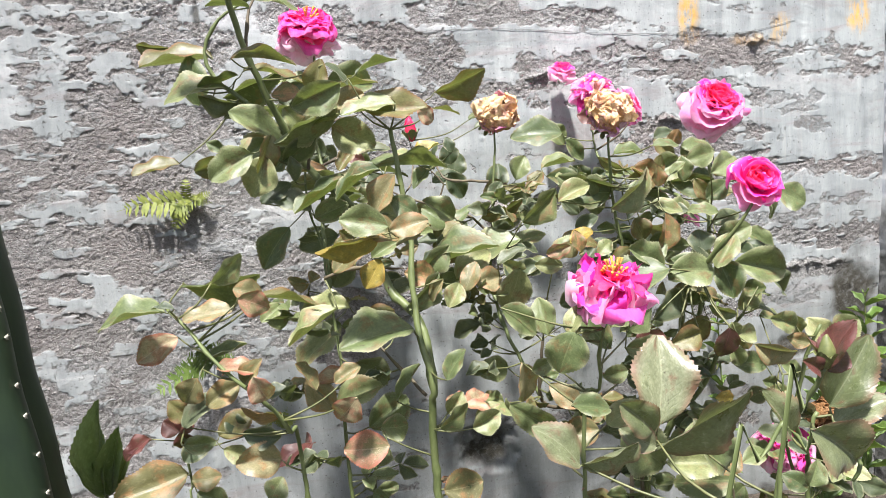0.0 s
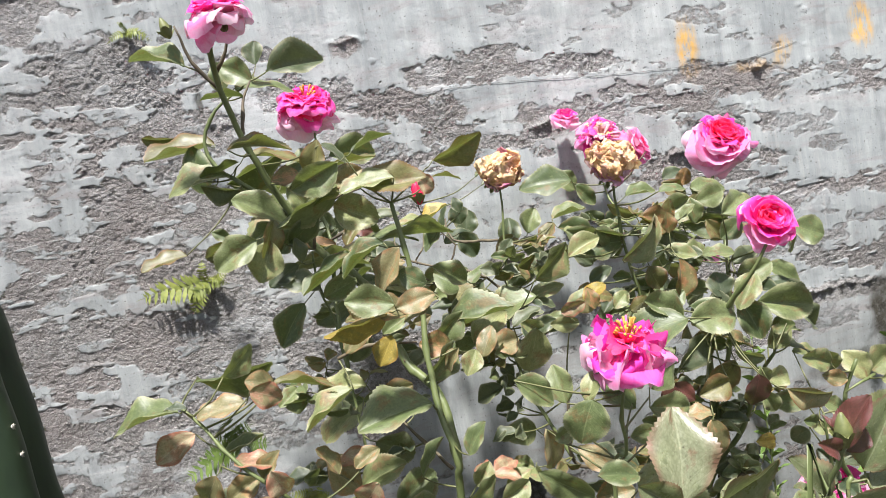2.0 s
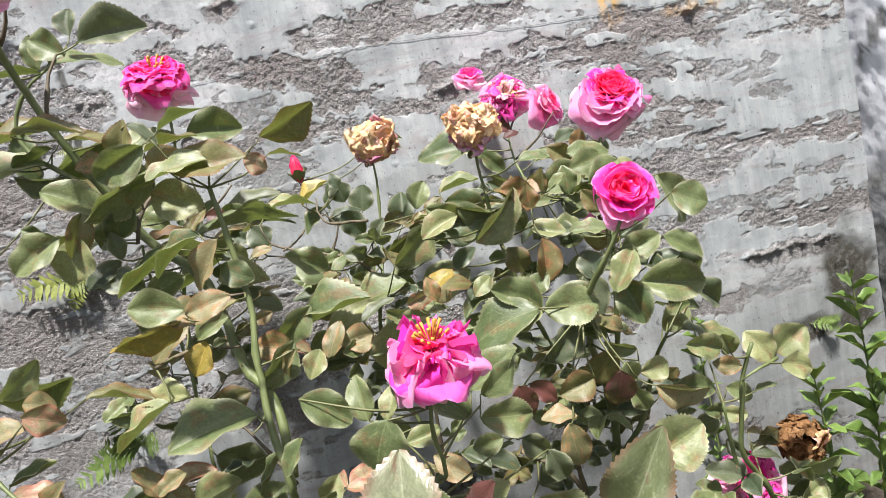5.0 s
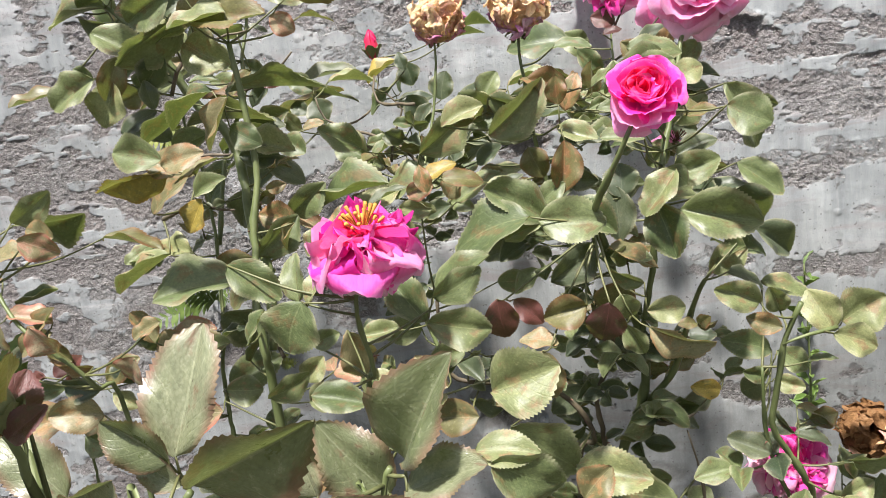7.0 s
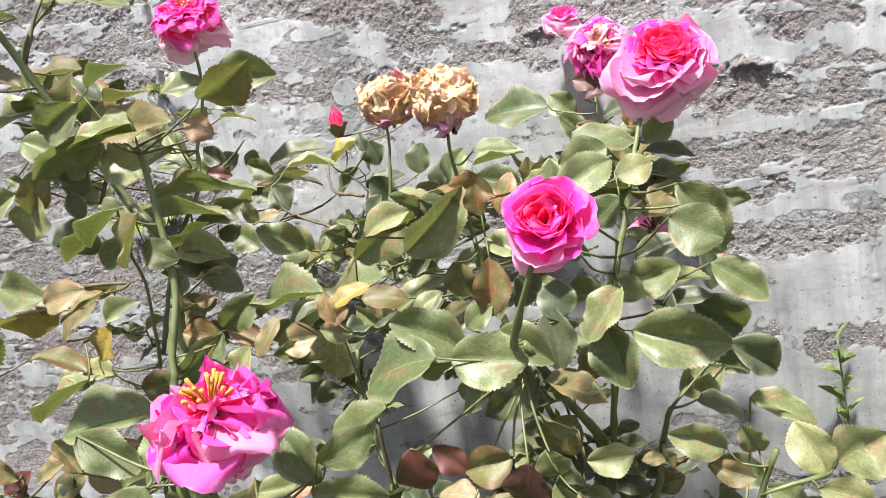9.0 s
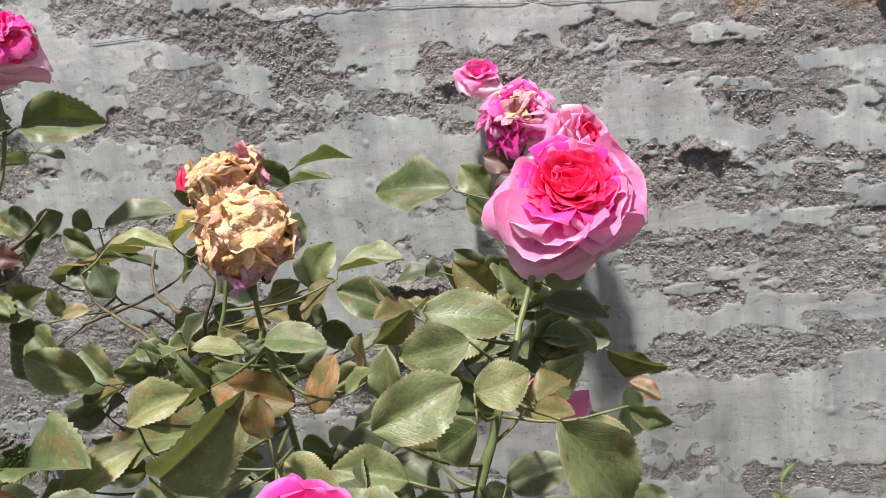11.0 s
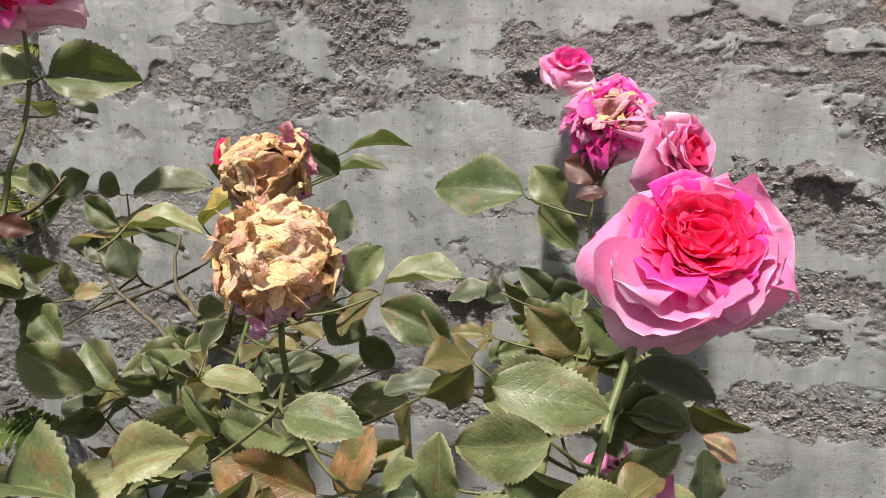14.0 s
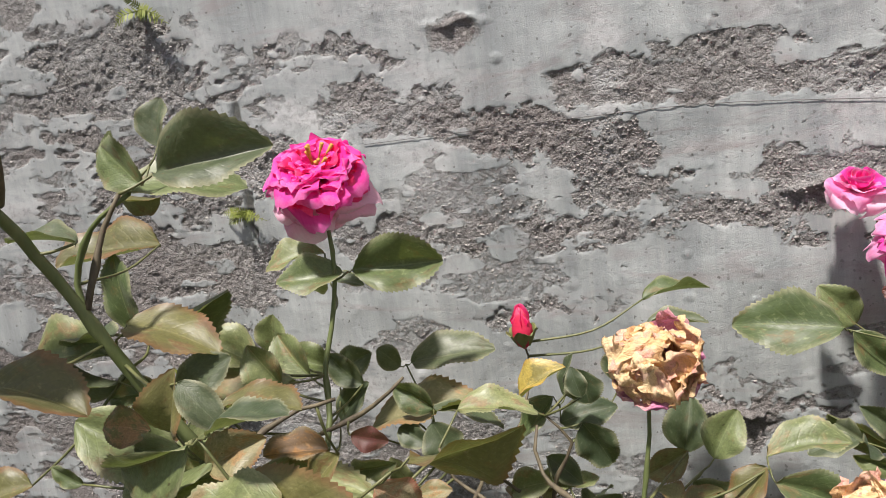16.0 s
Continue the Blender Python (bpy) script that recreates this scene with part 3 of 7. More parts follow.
def wall_face(x, z):
    """The y of the wall's surface."""
    y = face["y"]
    i, k = int(np.searchsorted(face["xs"], x)), int(np.searchsorted(face["zs"], z))
    return float(y[min(max(i, 0), y.shape[0] - 1), min(max(k, 0), y.shape[1] - 1)])


def crumbs(wall, x, z, share):
    """Loose grains of mortar that stand proud of the coarse stretches."""
    rnd = np.random.RandomState(17)
    ball = bmesh.new()
    bmesh.ops.create_icosphere(ball, subdivisions=1, radius=1.0)
    ball.verts.ensure_lookup_table()
    base = np.array([v.co for v in ball.verts])
    tris = np.array([[v.index for v in f.verts] for f in ball.faces])
    ball.free()
    weight = share * ((x > -0.45) & (x < 1.3) & (z > 0.15) & (z < 1.1))
    at = rnd.choice(len(x), 24000, p=weight / weight.sum())
    size = 0.0006 + 0.0012 * rnd.rand(len(at)) ** 3
    px, pz = x[at] + rnd.uniform(-0.001, 0.001, len(at)), z[at] + rnd.uniform(-0.001, 0.001, len(at))
    py = np.array([wall_face(a, b) for a, b in zip(px, pz)]) + size * 0.15
    shape = base[None] * rnd.uniform(0.6, 1.3, (len(at), len(base), 1)) * size[:, None, None] * np.stack([rnd.uniform(0.9, 1.6, len(at)), np.ones(len(at)), rnd.uniform(0.7, 1.0, len(at))], 1)[:, None]
    verts = (shape + np.stack([px, py, pz], 1)[:, None]).reshape(-1, 3)
    faces = (tris[None] + (np.arange(len(at)) * len(base))[:, None, None]).reshape(-1, 3)
    me = bpy.data.meshes.new("crumbs")
    me.from_pydata(verts.tolist(), [], faces.tolist())
    me.materials.append(CRUMB)
    ob = new("crumbs", me)
    ob.parent = wall
    tagged(ob, "loose grains of grey mortar", kind="stuff")


def back_wall():
    xs = np.concatenate([np.arange(-0.80, -0.353, 0.005), np.arange(-0.35, 1.148, 0.0022), np.arange(1.15, CORNER_X + 0.002, 0.004)])
    zs = np.concatenate([np.arange(-0.27, 0.317, 0.005), np.arange(0.32, 1.098, 0.0022), np.arange(1.10, 1.22, 0.004)])
    gx, gz = np.meshgrid(xs, zs, indexing="ij")
    x, z = gx.ravel(), gz.ravel()
    g = gritty(x, z)
    lumps = fractal(x, z, 38, 41, 3)
    grains = fractal(x, z, 170, 61, 2)
    y = (fractal(x, z, 3.0, 71) - 0.5) * 0.016 + (fractal(x * 0.4, z, 8.0, 73) - 0.5) * 0.006
    bare = np.clip((g - 0.36) / 0.22, 0, 1)
    crumbly = bare * np.clip((fractal(x, z, 20, 83) - 0.30) * 3.0, 0.25, 1)
    y += bare * (0.0014 - (lumps - 0.5) * 0.0038 - (grains - 0.5) * 0.0028)
    y -= crumbly * (nodules(x, z, 0.0085, 0.40, 5) * 0.0020 + nodules(x, z, 0.0052, 0.5, 6) * 0.0016)
    y -= (1 - bare) * (nodules(x, z, 0.011, 0.05, 8) * 0.0016 * np.clip((fractal(x, z, 12, 85) - 0.45) * 6, 0, 1))
    y += (1 - bare) * ((fractal(x, z * 0.5, 26, 81) - 0.5) * 0.003 - (grains - 0.5) * 0.0005)
    # proud mortar lips with a gap below
    for x0, x1, cz, proud in ((0.85, 0.985, 0.699, 0.009), (0.47, 0.61, 0.542, 0.009), (1.08, 1.19, 0.859, 0.007), (-0.08, 0.01, 0.928, 0.007), (0.58, 0.71, 0.815, 0.006), (0.20, 0.30, 1.045, 0.004), (1.15, 1.40, 0.335, 0.007)):
        along = np.clip((x - x0) / 0.05, 0, 1) * np.clip((x1 - x) / 0.05, 0, 1)
        dz = z - cz - (fractal(x, z * 0.2, 24, 91) - 0.5) * 0.03
        ragged = np.clip((lumps - 0.36) * 5, 0, 1.2) * along
        y -= ragged * np.exp(-(dz / 0.006) ** 2) * proud * (0.5 + 1.6 * grains)
        g = np.maximum(g, along * np.exp(-((dz + 0.012) / 0.022) ** 2) * 1.2)
    moss_and_shade = np.maximum(blob(x, z, 1.40, 0.21, 0.06, 0.13), blob(x, z, 1.28, 0.14, 0.10, 0.03))
    moss_and_shade = np.maximum(moss_and_shade, 0.8 * np.maximum(blob(x, z, -0.050, 0.965, 0.006, 0.022, 0.2), blob(x, z, -0.055, 0.85, 0.007, 0.03, 0.2)))
    seam = np.abs(x + 0.052 - (fractal(x * 0.1, z, 30, 101) - 0.5) * 0.022)
    crack = np.clip(1.15 - seam / 0.0045, 0, 1) * np.clip((z - 0.79) / 0.03, 0, 1) * np.clip((1.0 - z) / 0.1, 0, 1) * np.clip((fractal(x, z, 28, 103) - 0.46) * 7, 0, 1)
    moss_and_shade = np.maximum(moss_and_shade, crack)
    y += crack * 0.004
    moss_and_shade = np.maximum(moss_and_shade, np.clip((-0.19 - z + (fractal(x, z, 18, 95) - 0.5) * 0.08) / 0.05, 0, 1) * 0.9)
    # damp towards the bottom, carried higher with plant shade mixed into the colour
    damp = np.clip((0.46 - z + (fractal(x, z * 0.5, 10, 97) - 0.5) * 0.45) / 0.50, 0, 1) * 0.42 * np.clip((x + 0.25) / 0.3, 0, 1)
    damp = np.maximum(damp, 0.12 * np.clip((0.0 - x) / 0.2, 0, 1) * (0.5 + fractal(x, z, 8, 99)))
    moss_and_shade = np.maximum(moss_and_shade, damp)
    # shade of the bush on the wall behind it, put in as dark colour
    moss_and_shade = np.maximum(moss_and_shade, 0.5 * blob(x, z, 0.52, 0.06, 0.20, 0.13, 0.8))
    # a hole, pushed in below; the shade inside it is coloured near-black
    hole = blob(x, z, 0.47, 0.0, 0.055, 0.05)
    moss_and_shade = np.maximum(moss_and_shade, np.maximum(hole, 0.7 * blob(x, z, 0.75, -0.15, 0.06, 0.03)))
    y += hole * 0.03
    y += moss_and_shade * 0.004
    lime = np.maximum(blob(x, z, 0.03, 0.93, 0.09, 0.05), blob(x, z, -0.03, 0.53, 0.10, 0.05))
    for cx, cz, rx, rz in ((-0.12, 0.22, 0.12, 0.04), (0.10, 0.40, 0.08, 0.03), (0.10, 0.60, 0.09, 0.05), (0.42, 0.98, 0.02, 0.10), (0.72, 0.90, 0.09, 0.03), (0.62, 1.02, 0.06, 0.05), (1.22, 0.74, 0.20, 0.03), (1.10, 0.55, 0.2, 0.025), (-0.34, 0.30, 0.08, 0.03), (1.18, 0.28, 0.12, 0.04)):
        lime = np.maximum(lime, (0.8 if cx < 0.9 else 0.45) * blob(x, z, cx, cz, rx, rz))
    lime = np.maximum(lime, 0.55 * np.clip((z - 0.66) / 0.16, 0, 1) * np.clip((fractal(x, z * 0.7, 6, 105) - 0.42) / 0.14, 0, 1) * np.clip((1.0 - x) / 0.3, 0, 1))
    ochre = np.maximum(blob(x, z, 0.974, 0.918, 0.024, 0.06), 0.7 * blob(x, z, 1.20, 0.88, 0.02, 0.03))
    ochre = np.maximum(ochre, np.maximum(blob(x, z, 1.40, 0.905, 0.025, 0.045), 0.5 * blob(x, z, 1.14, 0.862, 0.05, 0.012)))
    points = np.stack([x, WALL_Y + y, z], 1)
    face.update(xs=xs, zs=zs, y=(WALL_Y + y).reshape(len(xs), len(zs)))
    ob = grid_object("wall_back", points, len(xs), len(zs), WALL, {"grit": g, "lime": lime, "moss_and_shade": moss_and_shade, "ochre": ochre})
    ob.data.flip_normals()
    tagged(ob, "weathered grey cement wall with coarse mortar bands", "wall", kind="structure")
    crumbs(ob, x, z, bare * np.clip((fractal(x, z, 16, 87) - 0.38) * 4, 0.05, 1))
    # the body of the wall behind its face, and the rest of it to the side and above
    box("wall_body", (-6.0, WALL_Y + 0.06, -0.5), (CORNER_X, WALL_Y + 0.33, 2.4), WALL, ob)
    box("wall_run", (-6.0, WALL_Y - 0.005, -0.5), (-0.80, WALL_Y + 0.055, 1.22), WALL, ob)
    box("wall_top", (-6.0, WALL_Y - 0.005, 1.2195), (CORNER_X, WALL_Y + 0.055, 2.4), WALL, ob)


def side_wall():
    step = 0.008
    ys, zs = np.arange(0.2, WALL_Y + 0.01, step), np.arange(-0.27, 1.5, step)
    gy, gz = np.meshgrid(ys, zs, indexing="ij")
    y, z = gy.ravel(), gz.ravel()
    n = fractal(y, z, 14, 141, 5)
    x = CORNER_X + (n - 0.5) * 0.012 + 0.006 * (fractal(y, z, 60, 143) - 0.5)
    moss_and_shade = np.clip((0.50 - z + (fractal(y, z, 9, 145) - 0.5) * 0.5) / 0.22, 0, 1)
    moss_and_shade = np.maximum(moss_and_shade, 0.8 * np.clip((fractal(y, z * 0.6, 22, 147) - 0.63) / 0.05, 0, 1))
    ob = grid_object("wall_side", np.stack([x, y, z], 1), len(ys), len(zs), SIDE, {"moss_and_shade": moss_and_shade})
    tagged(ob, "pale cement-rendered side wall, dark with damp below", "wall", kind="structure")
    box("wall_body", (CORNER_X + 0.02, -2.5, -0.5), (CORNER_X + 0.25, WALL_Y + 0.33, 2.4), SIDE, ob)
    box("wall_run", (CORNER_X + 0.0, -2.5, -0.5), (CORNER_X + 0.02, 0.2, 2.4), SIDE, ob)
    box("wall_top", (CORNER_X + 0.0, 0.2, 1.49), (CORNER_X + 0.02, WALL_Y, 2.4), SIDE, ob)


def ground():
    # one sheet, close-meshed in the bed, that runs out to the horizon
    near_x, near_y = np.arange(-0.9, 1.6, 0.015), np.arange(0.2, 1.55, 0.015)
    far = np.array([3, 8, 30, 120, 600, 2500.0])
    xs = np.concatenate([-far[::-1], near_x, far])
    ys = np.concatenate([-far[::-1], near_y, far])
    gx, gy = np.meshgrid(xs, ys, indexing="ij")
    x, y = gx.ravel(), gy.ravel()
    inside = np.clip((1.4 - np.hypot((x - 0.35) * 0.8, y - 0.9)) / 0.3, 0, 1)
    z = GROUND + inside * ((fractal(x, y, 7, 171) - 0.45) * 0.05 + (fractal(x, y, 40, 173) - 0.5) * 0.02)
    ob = grid_object("ground", np.stack([x, y, z], 1), len(xs), len(ys), SOIL, {})
    tagged(ob, "damp dark soil of the flower bed, mossy in patches", "soil", kind="structure")


back_wall()
side_wall()
ground()


def wall_wire():
    pts = spline([(0.12, 0, 0.915), (0.40, 0, 0.917), (0.549, 0, 0.914), (0.791, 0, 0.892), (1.0, 0, 0.882), (1.115, 0, 0.878), (1.24, 0, 0.898)], 0.02)
    pts = [Vector((p.x, wall_face(p.x, p.z) - 0.0015, p.z)) for p in pts]
    v, f = tube(pts, [0.0004] * len(pts), 5)
    tagged(mesh_object("wire", v, f, WIRE), "thin dark wire stretched along the cement wall", "wire")


wall_wire()

# ---- rose plants ----
def leaf_shape(seed, fold, droop):
    """A serrated leaflet of length 1 along +y and full width about 1 at its widest, facing +z."""
    rnd = random.Random(seed)
    rows, half = 40, 4
    verts, uvs, rim, faces = [], [], [], []
    skew, wave, twist = rnd.uniform(-0.05, 0.05), rnd.uniform(0, 6), rnd.uniform(-0.22, 0.22)
    widest, blunt = rnd.uniform(0.84, 1.02), rnd.uniform(0.54, 0.70)
    for i in range(rows + 1):
        s = i / rows
        w = 0.5 * (math.sin(math.pi * min(1, s ** widest)) ** blunt) * (1 if s < 0.85 else 1 - 1.2 * (s - 0.85)) if 0 < s < 1 else 0.004
        w *= 1 + 0.05 * math.sin(9 * s + wave)
        for j in range(-half, half + 1):
            f = j / half
            edge = abs(j) == half
            tooth = 1 + ((0.044 + rnd.uniform(-0.014, 0.014)) if (i % 2) else -0.030) * edge
            x = f * w * tooth + skew * math.sin(math.pi * s)
            z = -droop * s * s + fold * abs(f) * w * (1 - 0.45 * abs(f)) + 0.040 * math.sin(7 * s + wave + 2 * f) * abs(f) + 0.026 * math.sin(15 * s + wave + (3 if f > 0 else 0)) * f * f
            z += twist * f * w * s + 0.005 * abs(f) * (1 - abs(f)) * math.sin(44 * (s - 0.55 * abs(f) * w))
            y = s + (0.020 if edge and i % 2 else 0) - 0.25 * droop * droop * s * s
            verts.append((x, y, z))
            uvs.append((0.5 + 0.5 * f, s))
            rim.append(max(0, (abs(f) - 0.78) / 0.22) ** 2 + max(0, (s - 0.95) * 6))
    n = 2 * half + 1
    for i in range(rows):
        for j in range(n - 1):
            a = i * n + j
            faces.append((a, a + 1, a + 1 + n, a + n))
    return verts, faces, uvs, rim


def leaf_meshes(mat, name, count=9):
    out = []
    for k in range(count):
        fold = (0.45, 0.65, 0.85, 0.25, 0.75, 0.5, 1.0, 0.35, 0.6)[k % 9]
        droop = (0.12, 0.25, 0.05, 0.35, -0.1, 0.18, 0.22, 0.30, 0.0)[k % 9]
        v, f, u, r = leaf_shape(100 + k, fold, droop)
        out.append(shared(name, mat, v, f, u, {"rim": np.clip(r, 0, 1)}))
    return out


LEAF_SHAPES = {key: leaf_meshes(mat, "leaf") for key, mat in LEAVES.items()}
pick = random.Random(7)
main_bush = thing("rose_bush", (0.63, 1.04, GROUND), "tall straggling rose bush with pink and withered blooms", "rose bush")
right_bush = thing("rose_bush", (0.84, 0.92, GROUND), "small rose bush with pale leaves and one low pink bloom", "rose bush")
near_bush = thing("rose_bush", (0.33, 0.48, GROUND), "young rose shoots with large red-edged leaves", "rose bush")
left_bush = thing("rose_bush", (-0.10, 1.0, GROUND), "low rose shoots with withering pink and dark red leaves", "rose bush")
lance_bush = thing("weed", (-0.231, 1.05, GROUND), "broad-leaved pale green weed beside the cactus", "weed", "weeds in the bed")
plants = (main_bush, right_bush, near_bush, left_bush, lance_bush)
canes = {ob: [] for ob in plants}
bases = {ob: [] for ob in plants}
THORN_SHAPE = shared("thorn", THORN, [(-0.5, 0, 0), (0.5, 0, 0), (0, 0.25, 0.2), (0, -0.25, 0.1), (0, 0.1, 1.0)], [(0, 2, 4), (2, 1, 4), (1, 3, 4), (3, 0, 4), (0, 3, 1, 2)])


def cane(bush, radius, *points):
    """A cane from its top to its foot: knobbly, thicker to the foot, green when young and brown when old."""
    pts = spline(points, 0.014)
    n = len(pts)
    rnd = random.Random(n * 31 + int(radius * 1e5))
    pts = [p + Vector((rnd.uniform(-1, 1), rnd.uniform(-1, 1), rnd.uniform(-1, 1))) * 0.0009 for p in pts]
    radii = [radius * (0.55 + 0.45 * min(1, k / (0.5 * n))) * (1 + rnd.uniform(-0.08, 0.08) + (0.28 if k % 9 == 4 else 0)) for k in range(n)]
    low = sum(p.z for p in pts) / n
    mat = WOOD if (low < 0.14 or 0.0017 <= radius <= 0.0026) and bush is main_bush else STEM
    base = bush.location
    v, f = tube([p - base for p in pts], radii, 8)
    ob = mesh_object("cane", v, f, mat, bush)
    canes[bush] += pts
    for k in range(6, n - 3, 11):
        if rnd.random() < 0.6 and radius > 0.0024:
            d = (pts[k + 1] - pts[k]).normalized()
            out = d.cross(Vector((rnd.uniform(-1, 1), rnd.uniform(-1, 1), rnd.uniform(-1, 1)))).normalized()
            m = Matrix.Translation(pts[k] + out * radii[k] * 0.8 - base) @ (out + d * 0.3).to_track_quat("Z", "Y").to_matrix().to_4x4() @ Matrix.Diagonal((0.003, 0.005, 0.006, 1))
            part("thorn", THORN_SHAPE, ob, m)
    return ob


def leaf(bush, base, tip, width, kind):
    """One leaflet from its foot to its tip, as wide as it shows when it faces -y; the narrower, the flatter it lies."""
    b, t = Vector(base), Vector(tip)
    axis = t - b
    length = axis.length
    natural = max(0.60 * length, width) if kind != "l" else width
    shown = min(1.0, width / natural)
    lie = math.acos(max(0.15, min(1.0, shown)))
    d = axis.normalized()
    facing = Vector((-0.12, -1.0, 0.30))
    facing = (facing - d * facing.dot(d)).normalized()
    turn = lie if pick.random() < 0.8 else -lie
    side = d.cross(facing)
    up_side = side if side.z > 0 else -side
    normal = (facing * math.cos(turn) + up_side * math.sin(turn)).normalized()
    normal = (normal + Vector((pick.uniform(-1, 1), pick.uniform(-1, 1), pick.uniform(-1, 1))) * 0.16)
    # tips lean away from or towards the viewer a little
    d = (d + Vector((0, pick.uniform(-0.35, 0.25), 0))).normalized()
    normal = (normal - d * normal.dot(d)).normalized()
    x = d.cross(normal).normalized()
    m = Matrix((x, d, normal)).transposed().to_4x4()
    shape = pick.choice(LEAF_SHAPES[kind])
    place = Matrix.Translation(b - bush.location) @ m @ Matrix.Diagonal((natural * 1.06, length * 1.04, length, 1))
    part("leaf", shape, bush, place)
    bases[bush].append(b)


def stalks(bush):
    """Leaflets whose feet lie together hang on one stalk, which runs to the nearest cane."""
    left, hubs = list(bases[bush]), []
    while left:
        a = left.pop()
        near = [q for q in left if (q - a).length < 0.035]
        left = [q for q in left if (q - a).length >= 0.035]
        hubs.append([a] + near)
    for hub in hubs:
        middle = sum(hub, Vector()) / len(hub)
        to = min(canes[bush], key=lambda q: (q - middle).length + (0.03 if q.z > middle.z else 0))
        span = (to - middle).length
        if span > 0.15:
            continue
        bend = (to + middle) / 2 + Vector((0, 0, -0.06 * span)) + Vector((pick.uniform(-1, 1), pick.uniform(-1, 1), 0)) * span * 0.08
        pts = spline([middle, bend, to], 0.012)
        v, f = tube([q - bush.location for q in pts], [0.0009 + 0.0007 * k / len(pts) for k in range(len(pts))], 5)
        for q in hub:
            if (q - middle).length > 0.004:
                v2, f2 = tube([q - bush.location, (q * 0.5 + middle * 0.5) + Vector((0, 0, -0.002)) - bush.location, middle - bush.location], [0.0007, 0.0008, 0.0009], 5)
                f += [tuple(i + len(v) for i in face) for face in f2]
                v += v2
        mesh_object("leaf_stalk", v, f, STALK, bush)


cane(main_bush, 0.0060, (0.053, 0.925, 1.002), (0.047, 0.985, 0.942), (0.046, 1.010, 0.910), (0.059, 1.035, 0.850), (0.073, 1.045, 0.805), (0.106, 1.065, 0.720), (0.133, 1.060, 0.670), (0.190, 1.030, 0.607), (0.220, 0.970, 0.506), (0.251, 0.920, 0.465), (0.255, 0.880, 0.388))
cane(main_bush, 0.0055, (0.239, 0.955, 0.724), (0.243, 0.950, 0.664), (0.250, 0.940, 0.587), (0.245, 0.920, 0.529), (0.244, 0.900, 0.472), (0.246, 0.880, 0.439), (0.253, 0.865, 0.394), (0.249, 0.880, 0.292), (0.254, 0.885, -0.260))
cane(main_bush, 0.0030, (0.121, 1.050, 0.673), (0.122, 1.050, 0.614), (0.133, 1.050, 0.569), (0.140, 1.030, 0.470), (0.143, 1.000, 0.375), (0.138, 0.980, 0.265), (0.143, 0.985, -0.260))
cane(main_bush, 0.0025, (0.008, 0.990, 0.997), (0.019, 1.000, 0.951), (0.046, 1.010, 0.910))
cane(main_bush, 0.0025, (0.075, 0.980, 0.990), (0.065, 0.990, 0.956), (0.048, 1.000, 0.934))
cane(main_bush, 0.0025, (0.083, 1.068, 0.927), (0.070, 1.060, 0.903), (0.061, 1.037, 0.850))
cane(main_bush, 0.0025, (0.207, 1.100, 0.749), (0.169, 1.080, 0.742), (0.138, 1.040, 0.717), (0.126, 1.020, 0.678))
cane(main_bush, 0.0030, (0.157, 1.249, 0.885), (0.158, 1.250, 0.860), (0.156, 1.250, 0.803), (0.148, 1.240, 0.759), (0.143, 1.220, 0.720), (0.149, 1.200, 0.683), (0.149, 1.170, 0.650), (0.140, 1.110, 0.590), (0.139, 1.040, 0.480))
cane(main_bush, 0.0029, (0.440, 1.174, 0.715), (0.436, 1.170, 0.660), (0.425, 1.160, 0.602), (0.410, 1.120, 0.541), (0.390, 1.070, 0.480), (0.395, 1.020, 0.410), (0.433, 0.980, 0.310))
cane(main_bush, 0.0031, (0.556, 0.980, 0.690), (0.561, 0.985, 0.600), (0.575, 0.985, 0.520), (0.602, 0.990, 0.420), (0.632, 1.000, 0.315))
cane(main_bush, 0.0034, (0.758, 1.034, 0.708), (0.752, 1.038, 0.695), (0.741, 1.036, 0.675), (0.732, 1.020, 0.652), (0.724, 0.990, 0.622), (0.708, 0.970, 0.576), (0.694, 0.950, 0.522), (0.680, 0.955, 0.420), (0.668, 0.990, 0.330))
cane(main_bush, 0.0034, (0.647, 0.770, 0.604), (0.635, 0.780, 0.578), (0.623, 0.800, 0.549), (0.613, 0.830, 0.516), (0.615, 0.880, 0.474))
cane(main_bush, 0.0032, (0.421, 0.690, 0.518), (0.415, 0.690, 0.495), (0.411, 0.700, 0.463), (0.415, 0.710, 0.422), (0.400, 0.730, 0.343), (0.405, 0.735, -0.260))
cane(main_bush, 0.0065, (0.616, 0.860, 0.511), (0.638, 0.930, 0.425), (0.657, 0.970, 0.374), (0.668, 1.000, 0.323), (0.675, 1.020, 0.271), (0.666, 1.020, 0.226), (0.640, 1.030, 0.159), (0.626, 1.040, 0.105), (0.631, 1.045, -0.260))
cane(main_bush, 0.0040, (0.729, 0.920, 0.416), (0.721, 0.950, 0.377), (0.707, 0.990, 0.289), (0.683, 1.010, 0.246), (0.656, 1.030, 0.191))
cane(main_bush, 0.0040, (0.632, 0.960, 0.385), (0.634, 1.000, 0.310), (0.612, 1.020, 0.243), (0.617, 1.030, 0.192), (0.619, 1.040, 0.113), (0.624, 1.045, -0.260))
cane(main_bush, 0.0040, (0.433, 0.960, 0.404), (0.433, 0.980, 0.304), (0.488, 0.980, 0.287), (0.549, 0.980, 0.278), (0.587, 0.980, 0.247), (0.605, 0.990, 0.197), (0.582, 1.000, 0.145), (0.587, 1.005, -0.260))
cane(main_bush, 0.0026, (0.724, 0.980, 0.232), (0.708, 0.980, 0.223), (0.686, 0.990, 0.216), (0.665, 1.010, 0.213))
